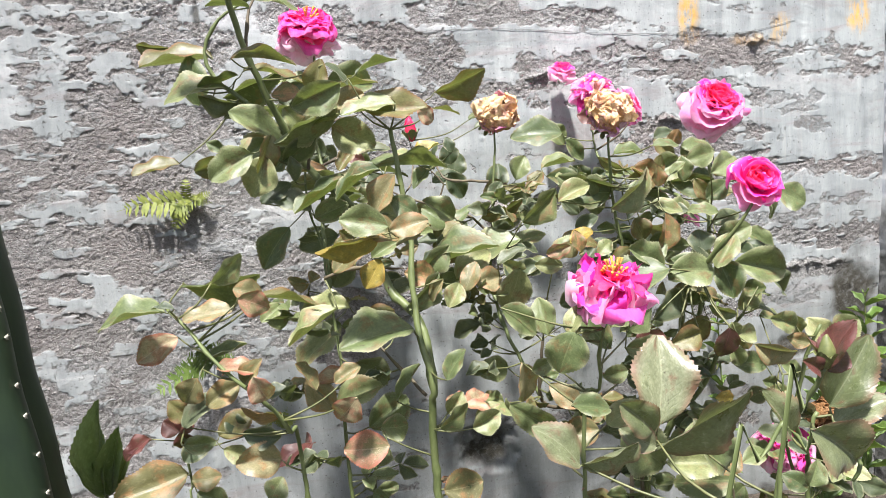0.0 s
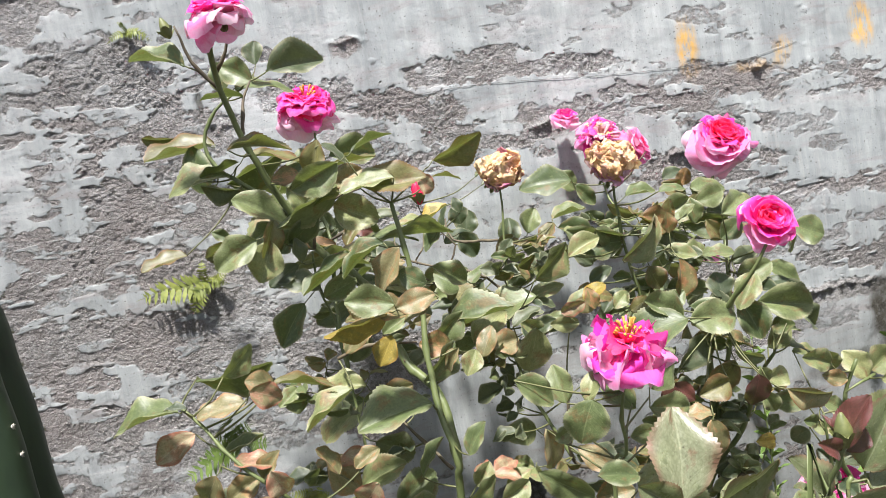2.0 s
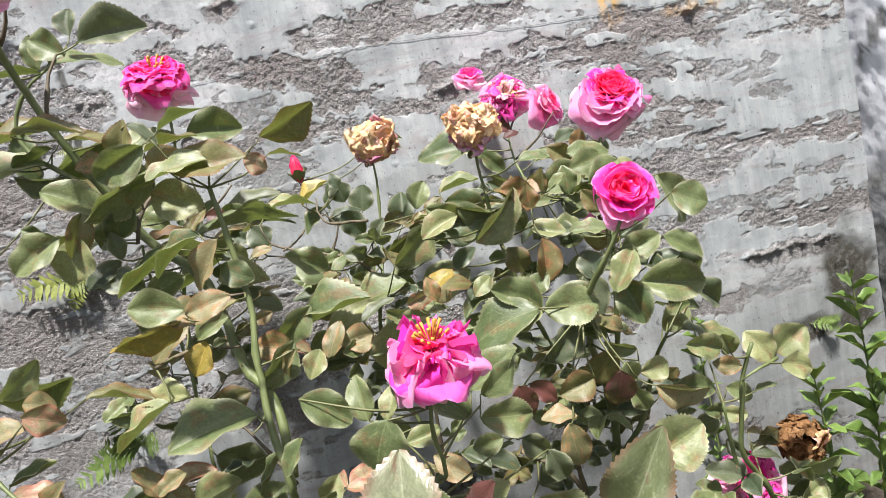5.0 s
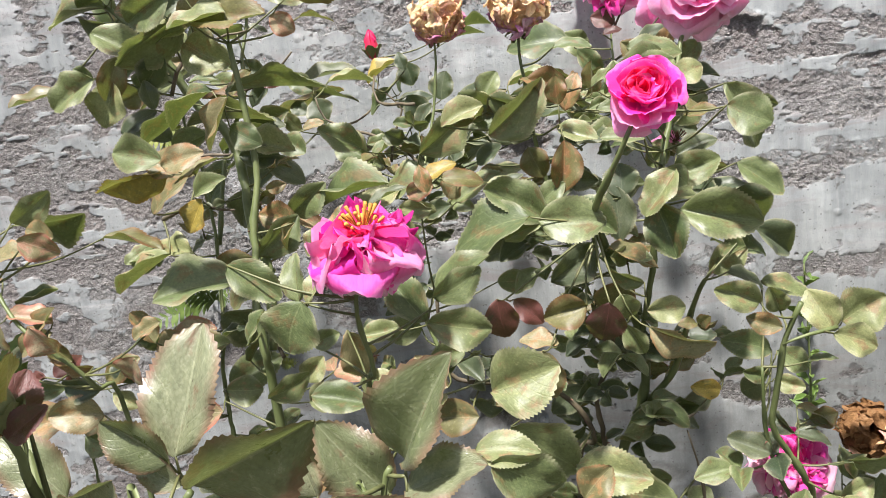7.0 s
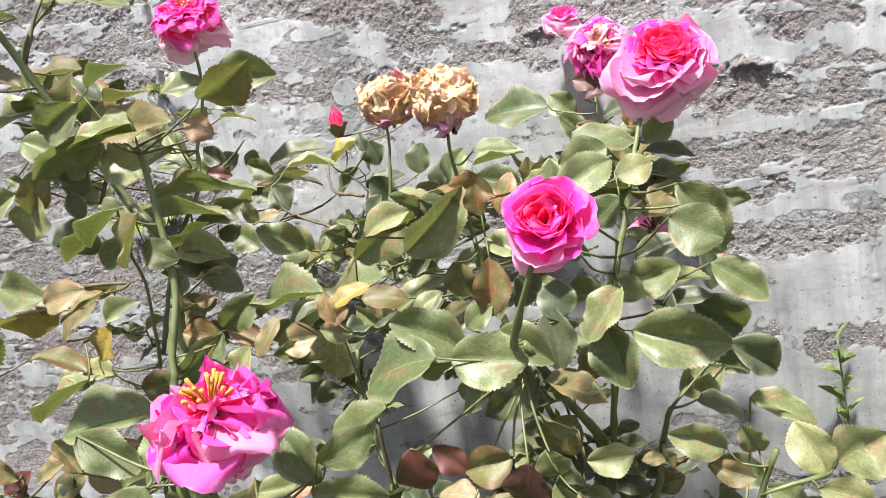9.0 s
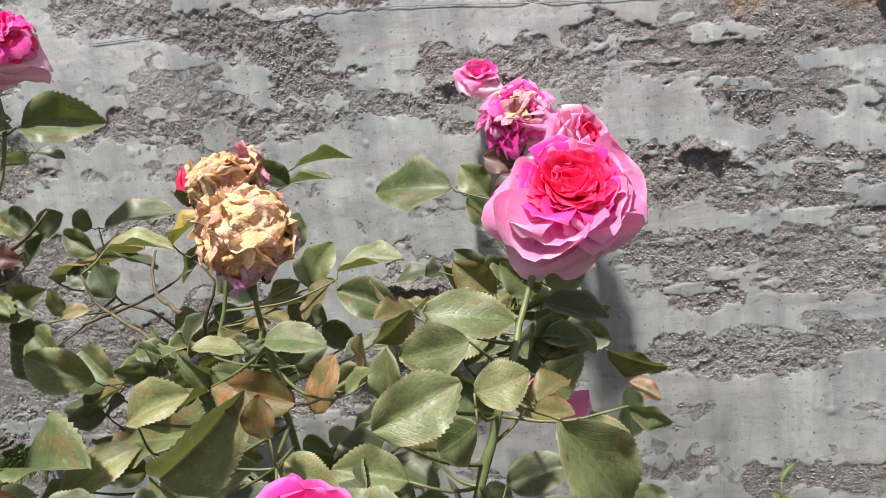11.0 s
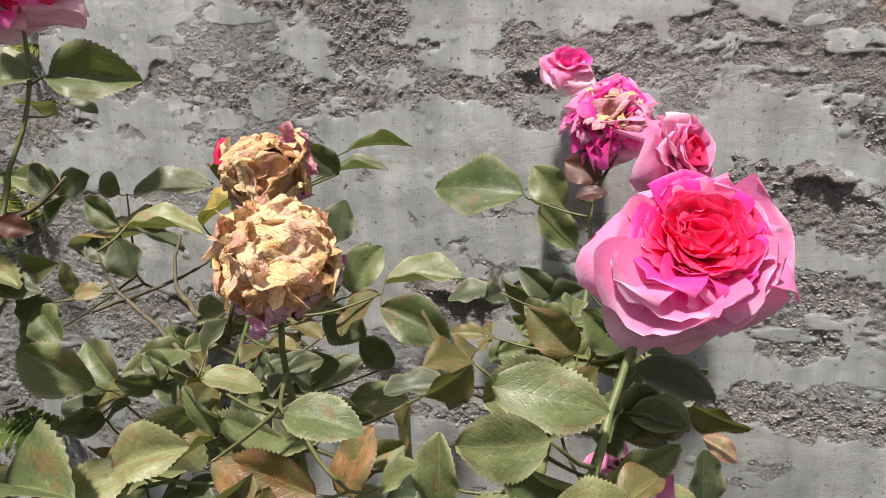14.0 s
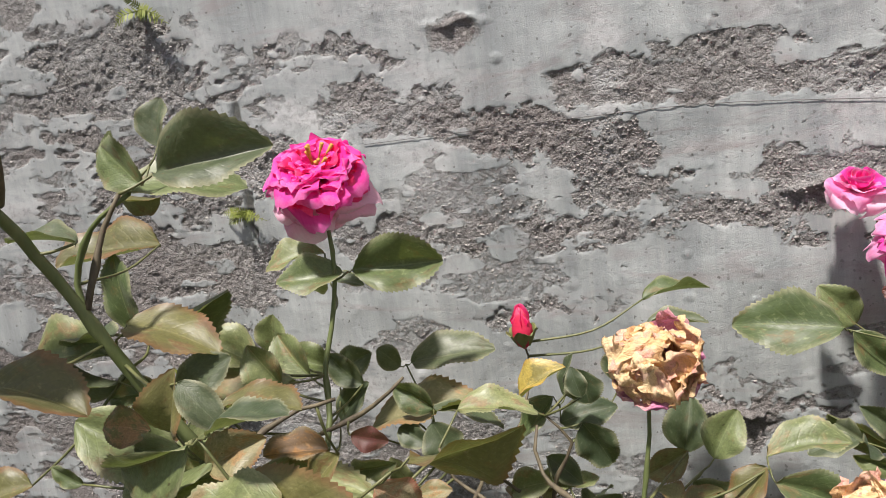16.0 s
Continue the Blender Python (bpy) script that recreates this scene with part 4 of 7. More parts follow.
cane(main_bush, 0.0018, (0.712, 0.970, 0.216), (0.720, 0.960, 0.181), (0.728, 0.950, 0.120), (0.729, 0.950, 0.067))
cane(main_bush, 0.0030, (0.696, 1.370, 0.700), (0.696, 1.360, 0.657), (0.696, 1.320, 0.618), (0.697, 1.250, 0.589), (0.693, 1.100, 0.593), (0.689, 1.020, 0.585))
cane(main_bush, 0.0018, (0.672, 1.410, 0.785), (0.688, 1.390, 0.748), (0.696, 1.370, 0.700))
cane(main_bush, 0.0020, (0.718, 1.360, 0.735), (0.706, 1.370, 0.712), (0.696, 1.370, 0.695))
cane(main_bush, 0.0020, (0.774, 1.330, 0.720), (0.738, 1.340, 0.681), (0.697, 1.360, 0.652))
cane(main_bush, 0.0018, (0.319, 1.330, 0.702), (0.321, 1.330, 0.670), (0.310, 1.300, 0.626), (0.287, 1.250, 0.609), (0.283, 1.150, 0.613))
cane(main_bush, 0.0021, (0.234, 1.270, 0.620), (0.244, 1.270, 0.599), (0.278, 1.270, 0.588), (0.316, 1.270, 0.558), (0.331, 1.270, 0.534), (0.375, 1.270, 0.518), (0.405, 1.180, 0.520))
cane(main_bush, 0.0020, (0.342, 1.270, 0.649), (0.364, 1.270, 0.620), (0.347, 1.270, 0.584), (0.336, 1.270, 0.541))
cane(main_bush, 0.0022, (0.252, 1.200, 0.653), (0.262, 1.200, 0.621), (0.315, 1.180, 0.599), (0.371, 1.150, 0.580), (0.408, 1.130, 0.545))
cane(main_bush, 0.0032, (0.066, 1.100, 0.923), (0.034, 1.100, 0.906), (0.014, 1.100, 0.886), (-0.001, 1.100, 0.855), (0.010, 1.095, 0.815), (0.055, 1.080, 0.775), (0.100, 1.065, 0.728))
cane(main_bush, 0.0024, (0.187, 0.990, 0.439), (0.203, 0.980, 0.415), (0.222, 0.960, 0.393), (0.251, 0.920, 0.362))
cane(main_bush, 0.0024, (0.227, 1.200, 0.722), (0.195, 1.200, 0.695), (0.143, 1.190, 0.672))
cane(main_bush, 0.0024, (0.343, 1.200, 0.674), (0.347, 1.180, 0.638), (0.410, 1.120, 0.629))
cane(left_bush, 0.0034, (-0.052, 0.850, 0.539), (-0.029, 0.840, 0.511), (-0.005, 0.820, 0.479), (0.018, 0.810, 0.455), (0.041, 0.810, 0.434), (0.069, 0.830, 0.378), (0.080, 0.860, 0.310), (0.085, 0.865, -0.260))
cane(main_bush, 0.0024, (0.232, 0.900, 0.545), (0.171, 0.920, 0.550), (0.131, 0.930, 0.539))
cane(main_bush, 0.0022, (0.261, 0.860, 0.608), (0.238, 0.860, 0.609), (0.204, 0.860, 0.611))
cane(right_bush, 0.0045, (0.803, 0.850, 0.408), (0.791, 0.860, 0.372), (0.787, 0.870, 0.316), (0.782, 0.880, 0.268), (0.799, 0.890, 0.231), (0.820, 0.900, 0.192), (0.838, 0.920, 0.117), (0.843, 0.925, -0.260))
cane(right_bush, 0.0026, (0.779, 0.900, 0.322), (0.782, 0.900, 0.252), (0.796, 0.910, 0.194), (0.813, 0.920, 0.153))
cane(right_bush, 0.0020, (0.789, 0.860, 0.363), (0.814, 0.860, 0.371), (0.842, 0.870, 0.372))
cane(right_bush, 0.0024, (0.920, 0.990, 0.155), (0.914, 0.990, 0.110), (0.907, 1.000, 0.050), (0.912, 1.005, -0.260))
cane(near_bush, 0.0028, (0.487, 0.455, 0.481), (0.482, 0.455, 0.472), (0.478, 0.455, 0.451), (0.462, 0.470, 0.407), (0.467, 0.475, -0.260))
cane(near_bush, 0.0028, (0.418, 0.400, 0.506), (0.412, 0.400, 0.497), (0.399, 0.400, 0.481), (0.381, 0.410, 0.447), (0.386, 0.415, -0.260))
cane(left_bush, 0.0024, (-0.081, 1.000, 0.351), (-0.084, 1.000, 0.301), (-0.083, 1.000, 0.250), (-0.087, 1.000, 0.190), (-0.082, 1.005, -0.260))
cane(near_bush, 0.0026, (0.400, 0.338, 0.567), (0.398, 0.344, 0.555), (0.394, 0.350, 0.535), (0.388, 0.362, 0.500), (0.384, 0.372, -0.260))
cane(near_bush, 0.0022, (0.506, 0.440, 0.428), (0.512, 0.440, 0.440), (0.512, 0.450, 0.451))
cane(lance_bush, 0.0030, (-0.208, 1.050, 0.240), (-0.214, 1.050, 0.213), (-0.209, 1.055, -0.260))

# leaves of the tall bush
leaf(main_bush, (0.189, 1.341, 0.680), (0.277, 1.341, 0.703), 0.040, 'd')
leaf(main_bush, (0.181, 1.325, 0.682), (0.156, 1.325, 0.701), 0.028, 'd')
leaf(main_bush, (0.112, 1.320, 0.679), (0.152, 1.320, 0.704), 0.035, 'd')
leaf(main_bush, (0.235, 1.255, 0.665), (0.196, 1.255, 0.687), 0.031, 'g')
leaf(main_bush, (0.265, 1.233, 0.674), (0.336, 1.233, 0.681), 0.023, 'p')
leaf(main_bush, (0.231, 1.254, 0.651), (0.250, 1.254, 0.614), 0.040, 'd')
leaf(main_bush, (0.225, 1.269, 0.656), (0.298, 1.269, 0.661), 0.012, 'd')
leaf(main_bush, (0.474, 1.259, 0.724), (0.446, 1.259, 0.751), 0.023, 'd')
leaf(main_bush, (0.441, 1.362, 0.732), (0.504, 1.362, 0.751), 0.017, 'g')
leaf(main_bush, (0.441, 1.320, 0.715), (0.495, 1.320, 0.732), 0.017, 'd')
leaf(main_bush, (0.629, 1.362, 0.692), (0.533, 1.362, 0.710), 0.053, 'g')
leaf(main_bush, (0.660, 1.439, 0.667), (0.629, 1.439, 0.709), 0.040, 'g')
leaf(main_bush, (0.642, 1.385, 0.679), (0.677, 1.385, 0.636), 0.034, 'g')
leaf(main_bush, (0.703, 1.372, 0.711), (0.669, 1.372, 0.727), 0.033, 'r')
leaf(main_bush, (0.681, 1.346, 0.695), (0.708, 1.346, 0.704), 0.016, 'r')
leaf(main_bush, (0.411, 1.393, 0.624), (0.422, 1.393, 0.669), 0.044, 'd')
leaf(main_bush, (0.492, 1.243, 0.618), (0.514, 1.243, 0.659), 0.035, 'g')
leaf(main_bush, (0.531, 1.213, 0.637), (0.596, 1.213, 0.646), 0.019, 'p')
leaf(main_bush, (0.534, 1.196, 0.623), (0.592, 1.196, 0.599), 0.035, 'g')
leaf(main_bush, (0.529, 1.205, 0.632), (0.498, 1.205, 0.595), 0.022, 'u')
leaf(main_bush, (0.706, 1.078, 0.647), (0.678, 1.078, 0.674), 0.027, 'u')
leaf(main_bush, (0.737, 1.132, 0.632), (0.706, 1.132, 0.660), 0.027, 'g')
leaf(main_bush, (0.708, 1.058, 0.641), (0.653, 1.058, 0.619), 0.044, 'g')
leaf(main_bush, (0.704, 0.951, 0.655), (0.661, 0.951, 0.650), 0.031, 'g')
leaf(main_bush, (0.614, 1.046, 0.621), (0.649, 1.046, 0.644), 0.014, 'v')
leaf(main_bush, (0.630, 0.975, 0.621), (0.632, 0.975, 0.656), 0.016, 'u')
leaf(main_bush, (0.653, 0.946, 0.617), (0.652, 0.946, 0.652), 0.023, 'g')
leaf(main_bush, (0.412, 1.250, 0.502), (0.369, 1.250, 0.534), 0.041, 'g')
leaf(main_bush, (0.414, 1.284, 0.486), (0.459, 1.284, 0.536), 0.035, 'g')
leaf(main_bush, (0.533, 0.986, 0.608), (0.482, 0.986, 0.634), 0.031, 'g')
leaf(main_bush, (0.602, 0.917, 0.632), (0.563, 0.917, 0.647), 0.027, 'q')
leaf(main_bush, (0.599, 0.953, 0.608), (0.609, 0.953, 0.646), 0.023, 'q')
leaf(main_bush, (0.442, 1.059, 0.539), (0.352, 1.059, 0.528), 0.037, 'g')
leaf(main_bush, (0.339, 1.109, 0.567), (0.299, 1.109, 0.598), 0.044, 'g')
leaf(main_bush, (0.341, 1.114, 0.560), (0.387, 1.114, 0.600), 0.022, 'g')
leaf(main_bush, (0.357, 1.093, 0.569), (0.303, 1.093, 0.547), 0.023, 'u')
leaf(main_bush, (0.606, 0.971, 0.618), (0.626, 0.971, 0.629), 0.015, 'p')
leaf(main_bush, (0.627, 0.935, 0.629), (0.648, 0.935, 0.646), 0.013, 'g')
leaf(main_bush, (0.709, 1.057, 0.617), (0.719, 1.057, 0.647), 0.017, 'u')
leaf(main_bush, (0.728, 1.276, 0.493), (0.760, 1.276, 0.532), 0.031, 'g')
leaf(main_bush, (0.683, 1.041, 0.604), (0.718, 1.041, 0.622), 0.017, 'd')
leaf(main_bush, (0.726, 0.985, 0.611), (0.666, 0.985, 0.607), 0.027, 'g')
leaf(main_bush, (0.726, 1.050, 0.575), (0.771, 1.050, 0.595), 0.024, 'g')
leaf(main_bush, (0.709, 1.100, 0.546), (0.739, 1.100, 0.537), 0.016, 'p')
leaf(main_bush, (0.741, 1.223, 0.448), (0.808, 1.223, 0.458), 0.031, 'p')
leaf(main_bush, (0.793, 1.360, 0.490), (0.852, 1.360, 0.456), 0.024, 'u')
leaf(main_bush, (0.818, 1.371, 0.443), (0.852, 1.371, 0.421), 0.022, 'o')
leaf(main_bush, (0.816, 1.294, 0.413), (0.813, 1.294, 0.466), 0.025, 'd')
leaf(main_bush, (0.735, 1.263, 0.573), (0.794, 1.263, 0.541), 0.035, 'd')
leaf(main_bush, (0.534, 1.225, 0.557), (0.503, 1.225, 0.577), 0.030, 'd')
leaf(main_bush, (0.412, 1.119, 0.598), (0.431, 1.119, 0.627), 0.019, 'd')
leaf(main_bush, (0.523, 1.098, 0.584), (0.559, 1.098, 0.570), 0.019, 'd')
leaf(main_bush, (0.453, 1.108, 0.571), (0.481, 1.108, 0.566), 0.018, 'p')
leaf(main_bush, (0.507, 1.055, 0.595), (0.534, 1.055, 0.573), 0.022, 'd')
leaf(main_bush, (0.106, 1.082, 0.937), (0.189, 1.082, 0.953), 0.050, 'd')
leaf(main_bush, (0.056, 1.114, 0.927), (0.141, 1.114, 0.938), 0.038, 'g')
leaf(main_bush, (0.036, 1.135, 0.926), (0.035, 1.135, 0.970), 0.031, 'g')
leaf(main_bush, (0.173, 1.254, 0.812), (0.258, 1.254, 0.813), 0.052, 'g')
leaf(main_bush, (0.165, 1.252, 0.810), (0.101, 1.252, 0.814), 0.033, 'g')
leaf(main_bush, (0.129, 1.295, 0.821), (0.068, 1.295, 0.825), 0.024, 'p')
leaf(main_bush, (0.111, 1.328, 0.782), (0.043, 1.328, 0.769), 0.022, 'g')
leaf(main_bush, (0.105, 1.353, 0.780), (0.141, 1.353, 0.772), 0.016, 'd')
leaf(main_bush, (-0.028, 1.187, 0.785), (-0.038, 1.187, 0.856), 0.044, 'g')
leaf(main_bush, (0.012, 1.154, 0.792), (0.101, 1.154, 0.824), 0.024, 'g')
leaf(main_bush, (-0.015, 1.095, 0.800), (0.044, 1.095, 0.817), 0.018, 'd')
leaf(main_bush, (0.145, 0.992, 0.776), (0.155, 0.992, 0.822), 0.031, 'u')
leaf(main_bush, (0.128, 0.990, 0.780), (0.091, 0.990, 0.786), 0.025, 'q')
leaf(main_bush, (0.179, 0.957, 0.788), (0.117, 0.957, 0.759), 0.032, 'g')
leaf(main_bush, (0.172, 0.985, 0.762), (0.085, 0.985, 0.727), 0.024, 'g')
leaf(main_bush, (0.164, 1.000, 0.735), (0.218, 1.000, 0.703), 0.047, 'p')
leaf(main_bush, (0.129, 1.188, 0.726), (-0.004, 1.188, 0.681), 0.039, 'p')
leaf(main_bush, (0.072, 1.218, 0.733), (0.010, 1.218, 0.769), 0.032, 'p')
leaf(main_bush, (0.096, 1.068, 0.774), (0.137, 1.068, 0.799), 0.031, 'd')
leaf(main_bush, (0.064, 1.277, 0.720), (0.070, 1.277, 0.765), 0.039, 'g')
leaf(main_bush, (0.040, 1.322, 0.699), (0.096, 1.322, 0.678), 0.029, 'g')
leaf(main_bush, (0.026, 1.278, 0.701), (0.073, 1.278, 0.710), 0.022, 'g')
leaf(main_bush, (0.130, 1.262, 0.650), (0.164, 1.262, 0.687), 0.029, 'd')
leaf(main_bush, (0.148, 1.289, 0.623), (0.269, 1.289, 0.658), 0.044, 'v')
leaf(main_bush, (0.281, 0.979, 0.749), (0.306, 0.979, 0.732), 0.026, 'o')
leaf(main_bush, (0.221, 1.207, 0.607), (0.200, 1.207, 0.635), 0.024, 'p')
leaf(main_bush, (0.230, 1.188, 0.612), (0.261, 1.188, 0.619), 0.018, 'v')
leaf(main_bush, (0.204, 1.169, 0.602), (0.238, 1.169, 0.578), 0.036, 'g')
leaf(main_bush, (0.170, 1.179, 0.603), (0.216, 1.179, 0.602), 0.024, 'd')
leaf(main_bush, (0.157, 1.172, 0.667), (0.101, 1.172, 0.666), 0.021, 'b')
leaf(main_bush, (0.199, 1.106, 0.699), (0.173, 1.106, 0.667), 0.023, 'u')
leaf(main_bush, (0.187, 1.158, 0.688), (0.218, 1.158, 0.680), 0.020, 'r')
leaf(main_bush, (0.196, 1.253, 0.646), (0.224, 1.253, 0.631), 0.025, 'd')
leaf(main_bush, (0.137, 1.108, 0.598), (0.202, 1.108, 0.619), 0.020, 'g')
leaf(main_bush, (0.139, 0.993, 0.726), (0.096, 0.993, 0.687), 0.030, 'd')
leaf(main_bush, (0.082, 0.991, 0.729), (0.067, 0.991, 0.678), 0.023, 'u')
leaf(main_bush, (0.376, 1.271, 0.640), (0.400, 1.271, 0.594), 0.038, 'd')
leaf(main_bush, (0.470, 1.296, 0.595), (0.477, 1.296, 0.648), 0.041, 'd')
leaf(main_bush, (0.471, 1.258, 0.617), (0.433, 1.258, 0.596), 0.027, 'u')
leaf(main_bush, (0.472, 1.219, 0.610), (0.508, 1.219, 0.585), 0.035, 'd')
leaf(main_bush, (0.669, 1.348, 0.569), (0.615, 1.348, 0.606), 0.030, 'p')
leaf(main_bush, (0.666, 1.326, 0.600), (0.633, 1.326, 0.628), 0.026, 'd')
leaf(main_bush, (0.665, 1.313, 0.598), (0.693, 1.313, 0.612), 0.032, 'd')
leaf(main_bush, (0.657, 1.303, 0.577), (0.671, 1.303, 0.533), 0.036, 'g')
leaf(main_bush, (0.664, 1.315, 0.566), (0.626, 1.315, 0.576), 0.021, 'g')
leaf(main_bush, (0.407, 1.299, 0.546), (0.376, 1.299, 0.507), 0.036, 'd')
leaf(main_bush, (0.331, 1.319, 0.577), (0.368, 1.319, 0.553), 0.024, 'd')
leaf(main_bush, (0.317, 1.275, 0.664), (0.356, 1.275, 0.701), 0.016, 'a')
leaf(main_bush, (0.347, 1.301, 0.654), (0.312, 1.301, 0.617), 0.028, 'g')
leaf(main_bush, (0.357, 1.320, 0.646), (0.361, 1.320, 0.691), 0.016, 'd')
leaf(main_bush, (0.306, 0.977, 0.769), (0.376, 0.977, 0.785), 0.017, 'u')
leaf(main_bush, (0.164, 1.015, 0.783), (0.230, 1.015, 0.796), 0.014, 'u')
leaf(main_bush, (0.199, 0.952, 0.798), (0.249, 0.952, 0.820), 0.011, 'd')
leaf(main_bush, (0.246, 0.940, 0.756), (0.177, 0.940, 0.747), 0.027, 'p')
leaf(main_bush, (0.126, 1.166, 0.734), (0.101, 1.166, 0.770), 0.035, 'p')
leaf(main_bush, (0.117, 1.239, 0.710), (0.081, 1.239, 0.750), 0.038, 'p')
leaf(main_bush, (0.162, 1.260, 0.690), (0.129, 1.260, 0.722), 0.029, 'd')
leaf(main_bush, (0.380, 1.249, 0.677), (0.373, 1.249, 0.704), 0.019, 'd')
leaf(main_bush, (0.351, 1.305, 0.623), (0.405, 1.305, 0.642), 0.032, 'd')
leaf(main_bush, (0.150, 0.989, 0.766), (0.112, 0.989, 0.767), 0.027, 'd')
leaf(main_bush, (0.074, 1.147, 0.635), (0.195, 1.147, 0.658), 0.019, 'p')
leaf(main_bush, (0.107, 1.006, 0.663), (0.106, 1.006, 0.698), 0.015, 'd')
leaf(main_bush, (0.058, 1.007, 0.638), (0.096, 1.007, 0.667), 0.029, 'd')
leaf(main_bush, (0.177, 0.966, 0.664), (0.109, 0.966, 0.617), 0.015, 'g')
leaf(main_bush, (0.229, 0.937, 0.633), (0.262, 0.937, 0.614), 0.030, 'g')
leaf(main_bush, (0.203, 1.031, 0.607), (0.266, 1.031, 0.602), 0.030, 'p')
leaf(main_bush, (0.199, 1.018, 0.595), (0.247, 1.018, 0.588), 0.030, 'd')
leaf(main_bush, (0.229, 1.029, 0.586), (0.277, 1.029, 0.563), 0.029, 'd')
leaf(main_bush, (0.178, 1.090, 0.541), (0.143, 1.090, 0.491), 0.045, 'd')
leaf(main_bush, (0.154, 1.153, 0.623), (0.212, 1.153, 0.625), 0.026, 'd')
leaf(main_bush, (0.164, 1.199, 0.630), (0.209, 1.199, 0.641), 0.031, 'p')
leaf(main_bush, (0.341, 1.078, 0.582), (0.291, 1.078, 0.616), 0.033, 'p')
leaf(main_bush, (0.290, 1.026, 0.518), (0.379, 1.026, 0.564), 0.031, 'g')
leaf(main_bush, (0.262, 0.992, 0.520), (0.312, 0.992, 0.549), 0.031, 'g')
leaf(main_bush, (0.283, 0.952, 0.515), (0.242, 0.952, 0.532), 0.034, 'q')
leaf(main_bush, (0.321, 0.951, 0.493), (0.338, 0.951, 0.534), 0.026, 'v')
leaf(main_bush, (0.407, 0.964, 0.514), (0.386, 0.964, 0.451), 0.049, 'p')
leaf(main_bush, (0.456, 0.851, 0.550), (0.451, 0.851, 0.577), 0.016, 'q')
leaf(main_bush, (0.449, 0.870, 0.559), (0.482, 0.870, 0.577), 0.019, 'a')
leaf(main_bush, (0.371, 0.950, 0.527), (0.411, 0.950, 0.549), 0.020, 'd')
leaf(main_bush, (0.236, 0.927, 0.487), (0.291, 0.927, 0.518), 0.024, 'g')
leaf(main_bush, (0.160, 0.930, 0.496), (0.091, 0.930, 0.498), 0.034, 'p')
leaf(main_bush, (0.143, 0.892, 0.551), (0.186, 0.892, 0.589), 0.031, 'v')
leaf(main_bush, (0.427, 1.007, 0.574), (0.488, 1.007, 0.611), 0.031, 'p')
leaf(main_bush, (0.519, 0.895, 0.595), (0.579, 0.895, 0.639), 0.034, 'p')
leaf(main_bush, (0.465, 1.001, 0.513), (0.515, 1.001, 0.547), 0.028, 'p')
leaf(main_bush, (0.463, 0.908, 0.555), (0.506, 0.908, 0.556), 0.020, 'u')
leaf(main_bush, (0.557, 0.907, 0.578), (0.570, 0.907, 0.547), 0.029, 'u')
leaf(main_bush, (0.508, 0.966, 0.514), (0.541, 0.966, 0.547), 0.021, 'd')
leaf(main_bush, (0.567, 0.851, 0.513), (0.511, 0.851, 0.548), 0.034, 'g')
leaf(main_bush, (0.555, 0.809, 0.524), (0.470, 0.809, 0.511), 0.039, 'g')
leaf(main_bush, (0.562, 0.820, 0.518), (0.621, 0.820, 0.516), 0.043, 'g')
leaf(main_bush, (0.507, 0.922, 0.528), (0.534, 0.922, 0.548), 0.020, 'p')
leaf(main_bush, (0.532, 0.930, 0.518), (0.558, 0.930, 0.533), 0.020, 'u')
leaf(main_bush, (0.565, 0.884, 0.523), (0.589, 0.884, 0.542), 0.023, 'g')
leaf(main_bush, (0.591, 0.900, 0.618), (0.590, 0.900, 0.646), 0.020, 'q')
leaf(main_bush, (0.757, 0.918, 0.619), (0.794, 0.918, 0.551), 0.044, 'g')
leaf(main_bush, (0.797, 0.980, 0.597), (0.822, 0.980, 0.587), 0.013, 'g')
leaf(main_bush, (0.785, 1.000, 0.526), (0.831, 1.000, 0.488), 0.033, 'g')
leaf(main_bush, (0.707, 0.948, 0.529), (0.753, 0.948, 0.542), 0.035, 'g')
leaf(main_bush, (0.760, 0.952, 0.510), (0.808, 0.952, 0.466), 0.041, 'd')
leaf(main_bush, (0.704, 0.903, 0.499), (0.782, 0.903, 0.485), 0.048, 'g')
leaf(main_bush, (0.786, 0.949, 0.463), (0.834, 0.949, 0.431), 0.032, 'd')
leaf(main_bush, (0.680, 0.907, 0.508), (0.697, 0.907, 0.451), 0.041, 'g')
leaf(main_bush, (0.701, 0.894, 0.542), (0.668, 0.894, 0.500), 0.025, 'p')
leaf(main_bush, (0.592, 0.878, 0.520), (0.639, 0.878, 0.494), 0.028, 'g')
leaf(main_bush, (0.638, 0.891, 0.532), (0.641, 0.891, 0.477), 0.033, 'd')
leaf(main_bush, (0.594, 0.888, 0.583), (0.587, 0.888, 0.533), 0.027, 'q')
leaf(main_bush, (0.696, 0.928, 0.538), (0.718, 0.928, 0.522), 0.024, 'g')
leaf(main_bush, (0.716, 0.974, 0.545), (0.756, 0.974, 0.563), 0.025, 'd')
leaf(main_bush, (0.704, 1.131, 0.676), (0.746, 1.131, 0.686), 0.024, 'd')
leaf(main_bush, (0.744, 1.112, 0.641), (0.774, 1.112, 0.662), 0.030, 'g')
leaf(main_bush, (0.740, 1.093, 0.633), (0.789, 1.093, 0.620), 0.020, 'd')
leaf(main_bush, (0.591, 0.913, 0.674), (0.627, 0.913, 0.678), 0.018, 'g')
leaf(main_bush, (0.667, 0.939, 0.620), (0.685, 0.939, 0.589), 0.021, 'u')
leaf(main_bush, (0.026, 1.082, 0.799), (-0.062, 1.082, 0.804), 0.034, 'p')
leaf(main_bush, (0.038, 1.074, 0.780), (-0.017, 1.074, 0.785), 0.017, 'd')
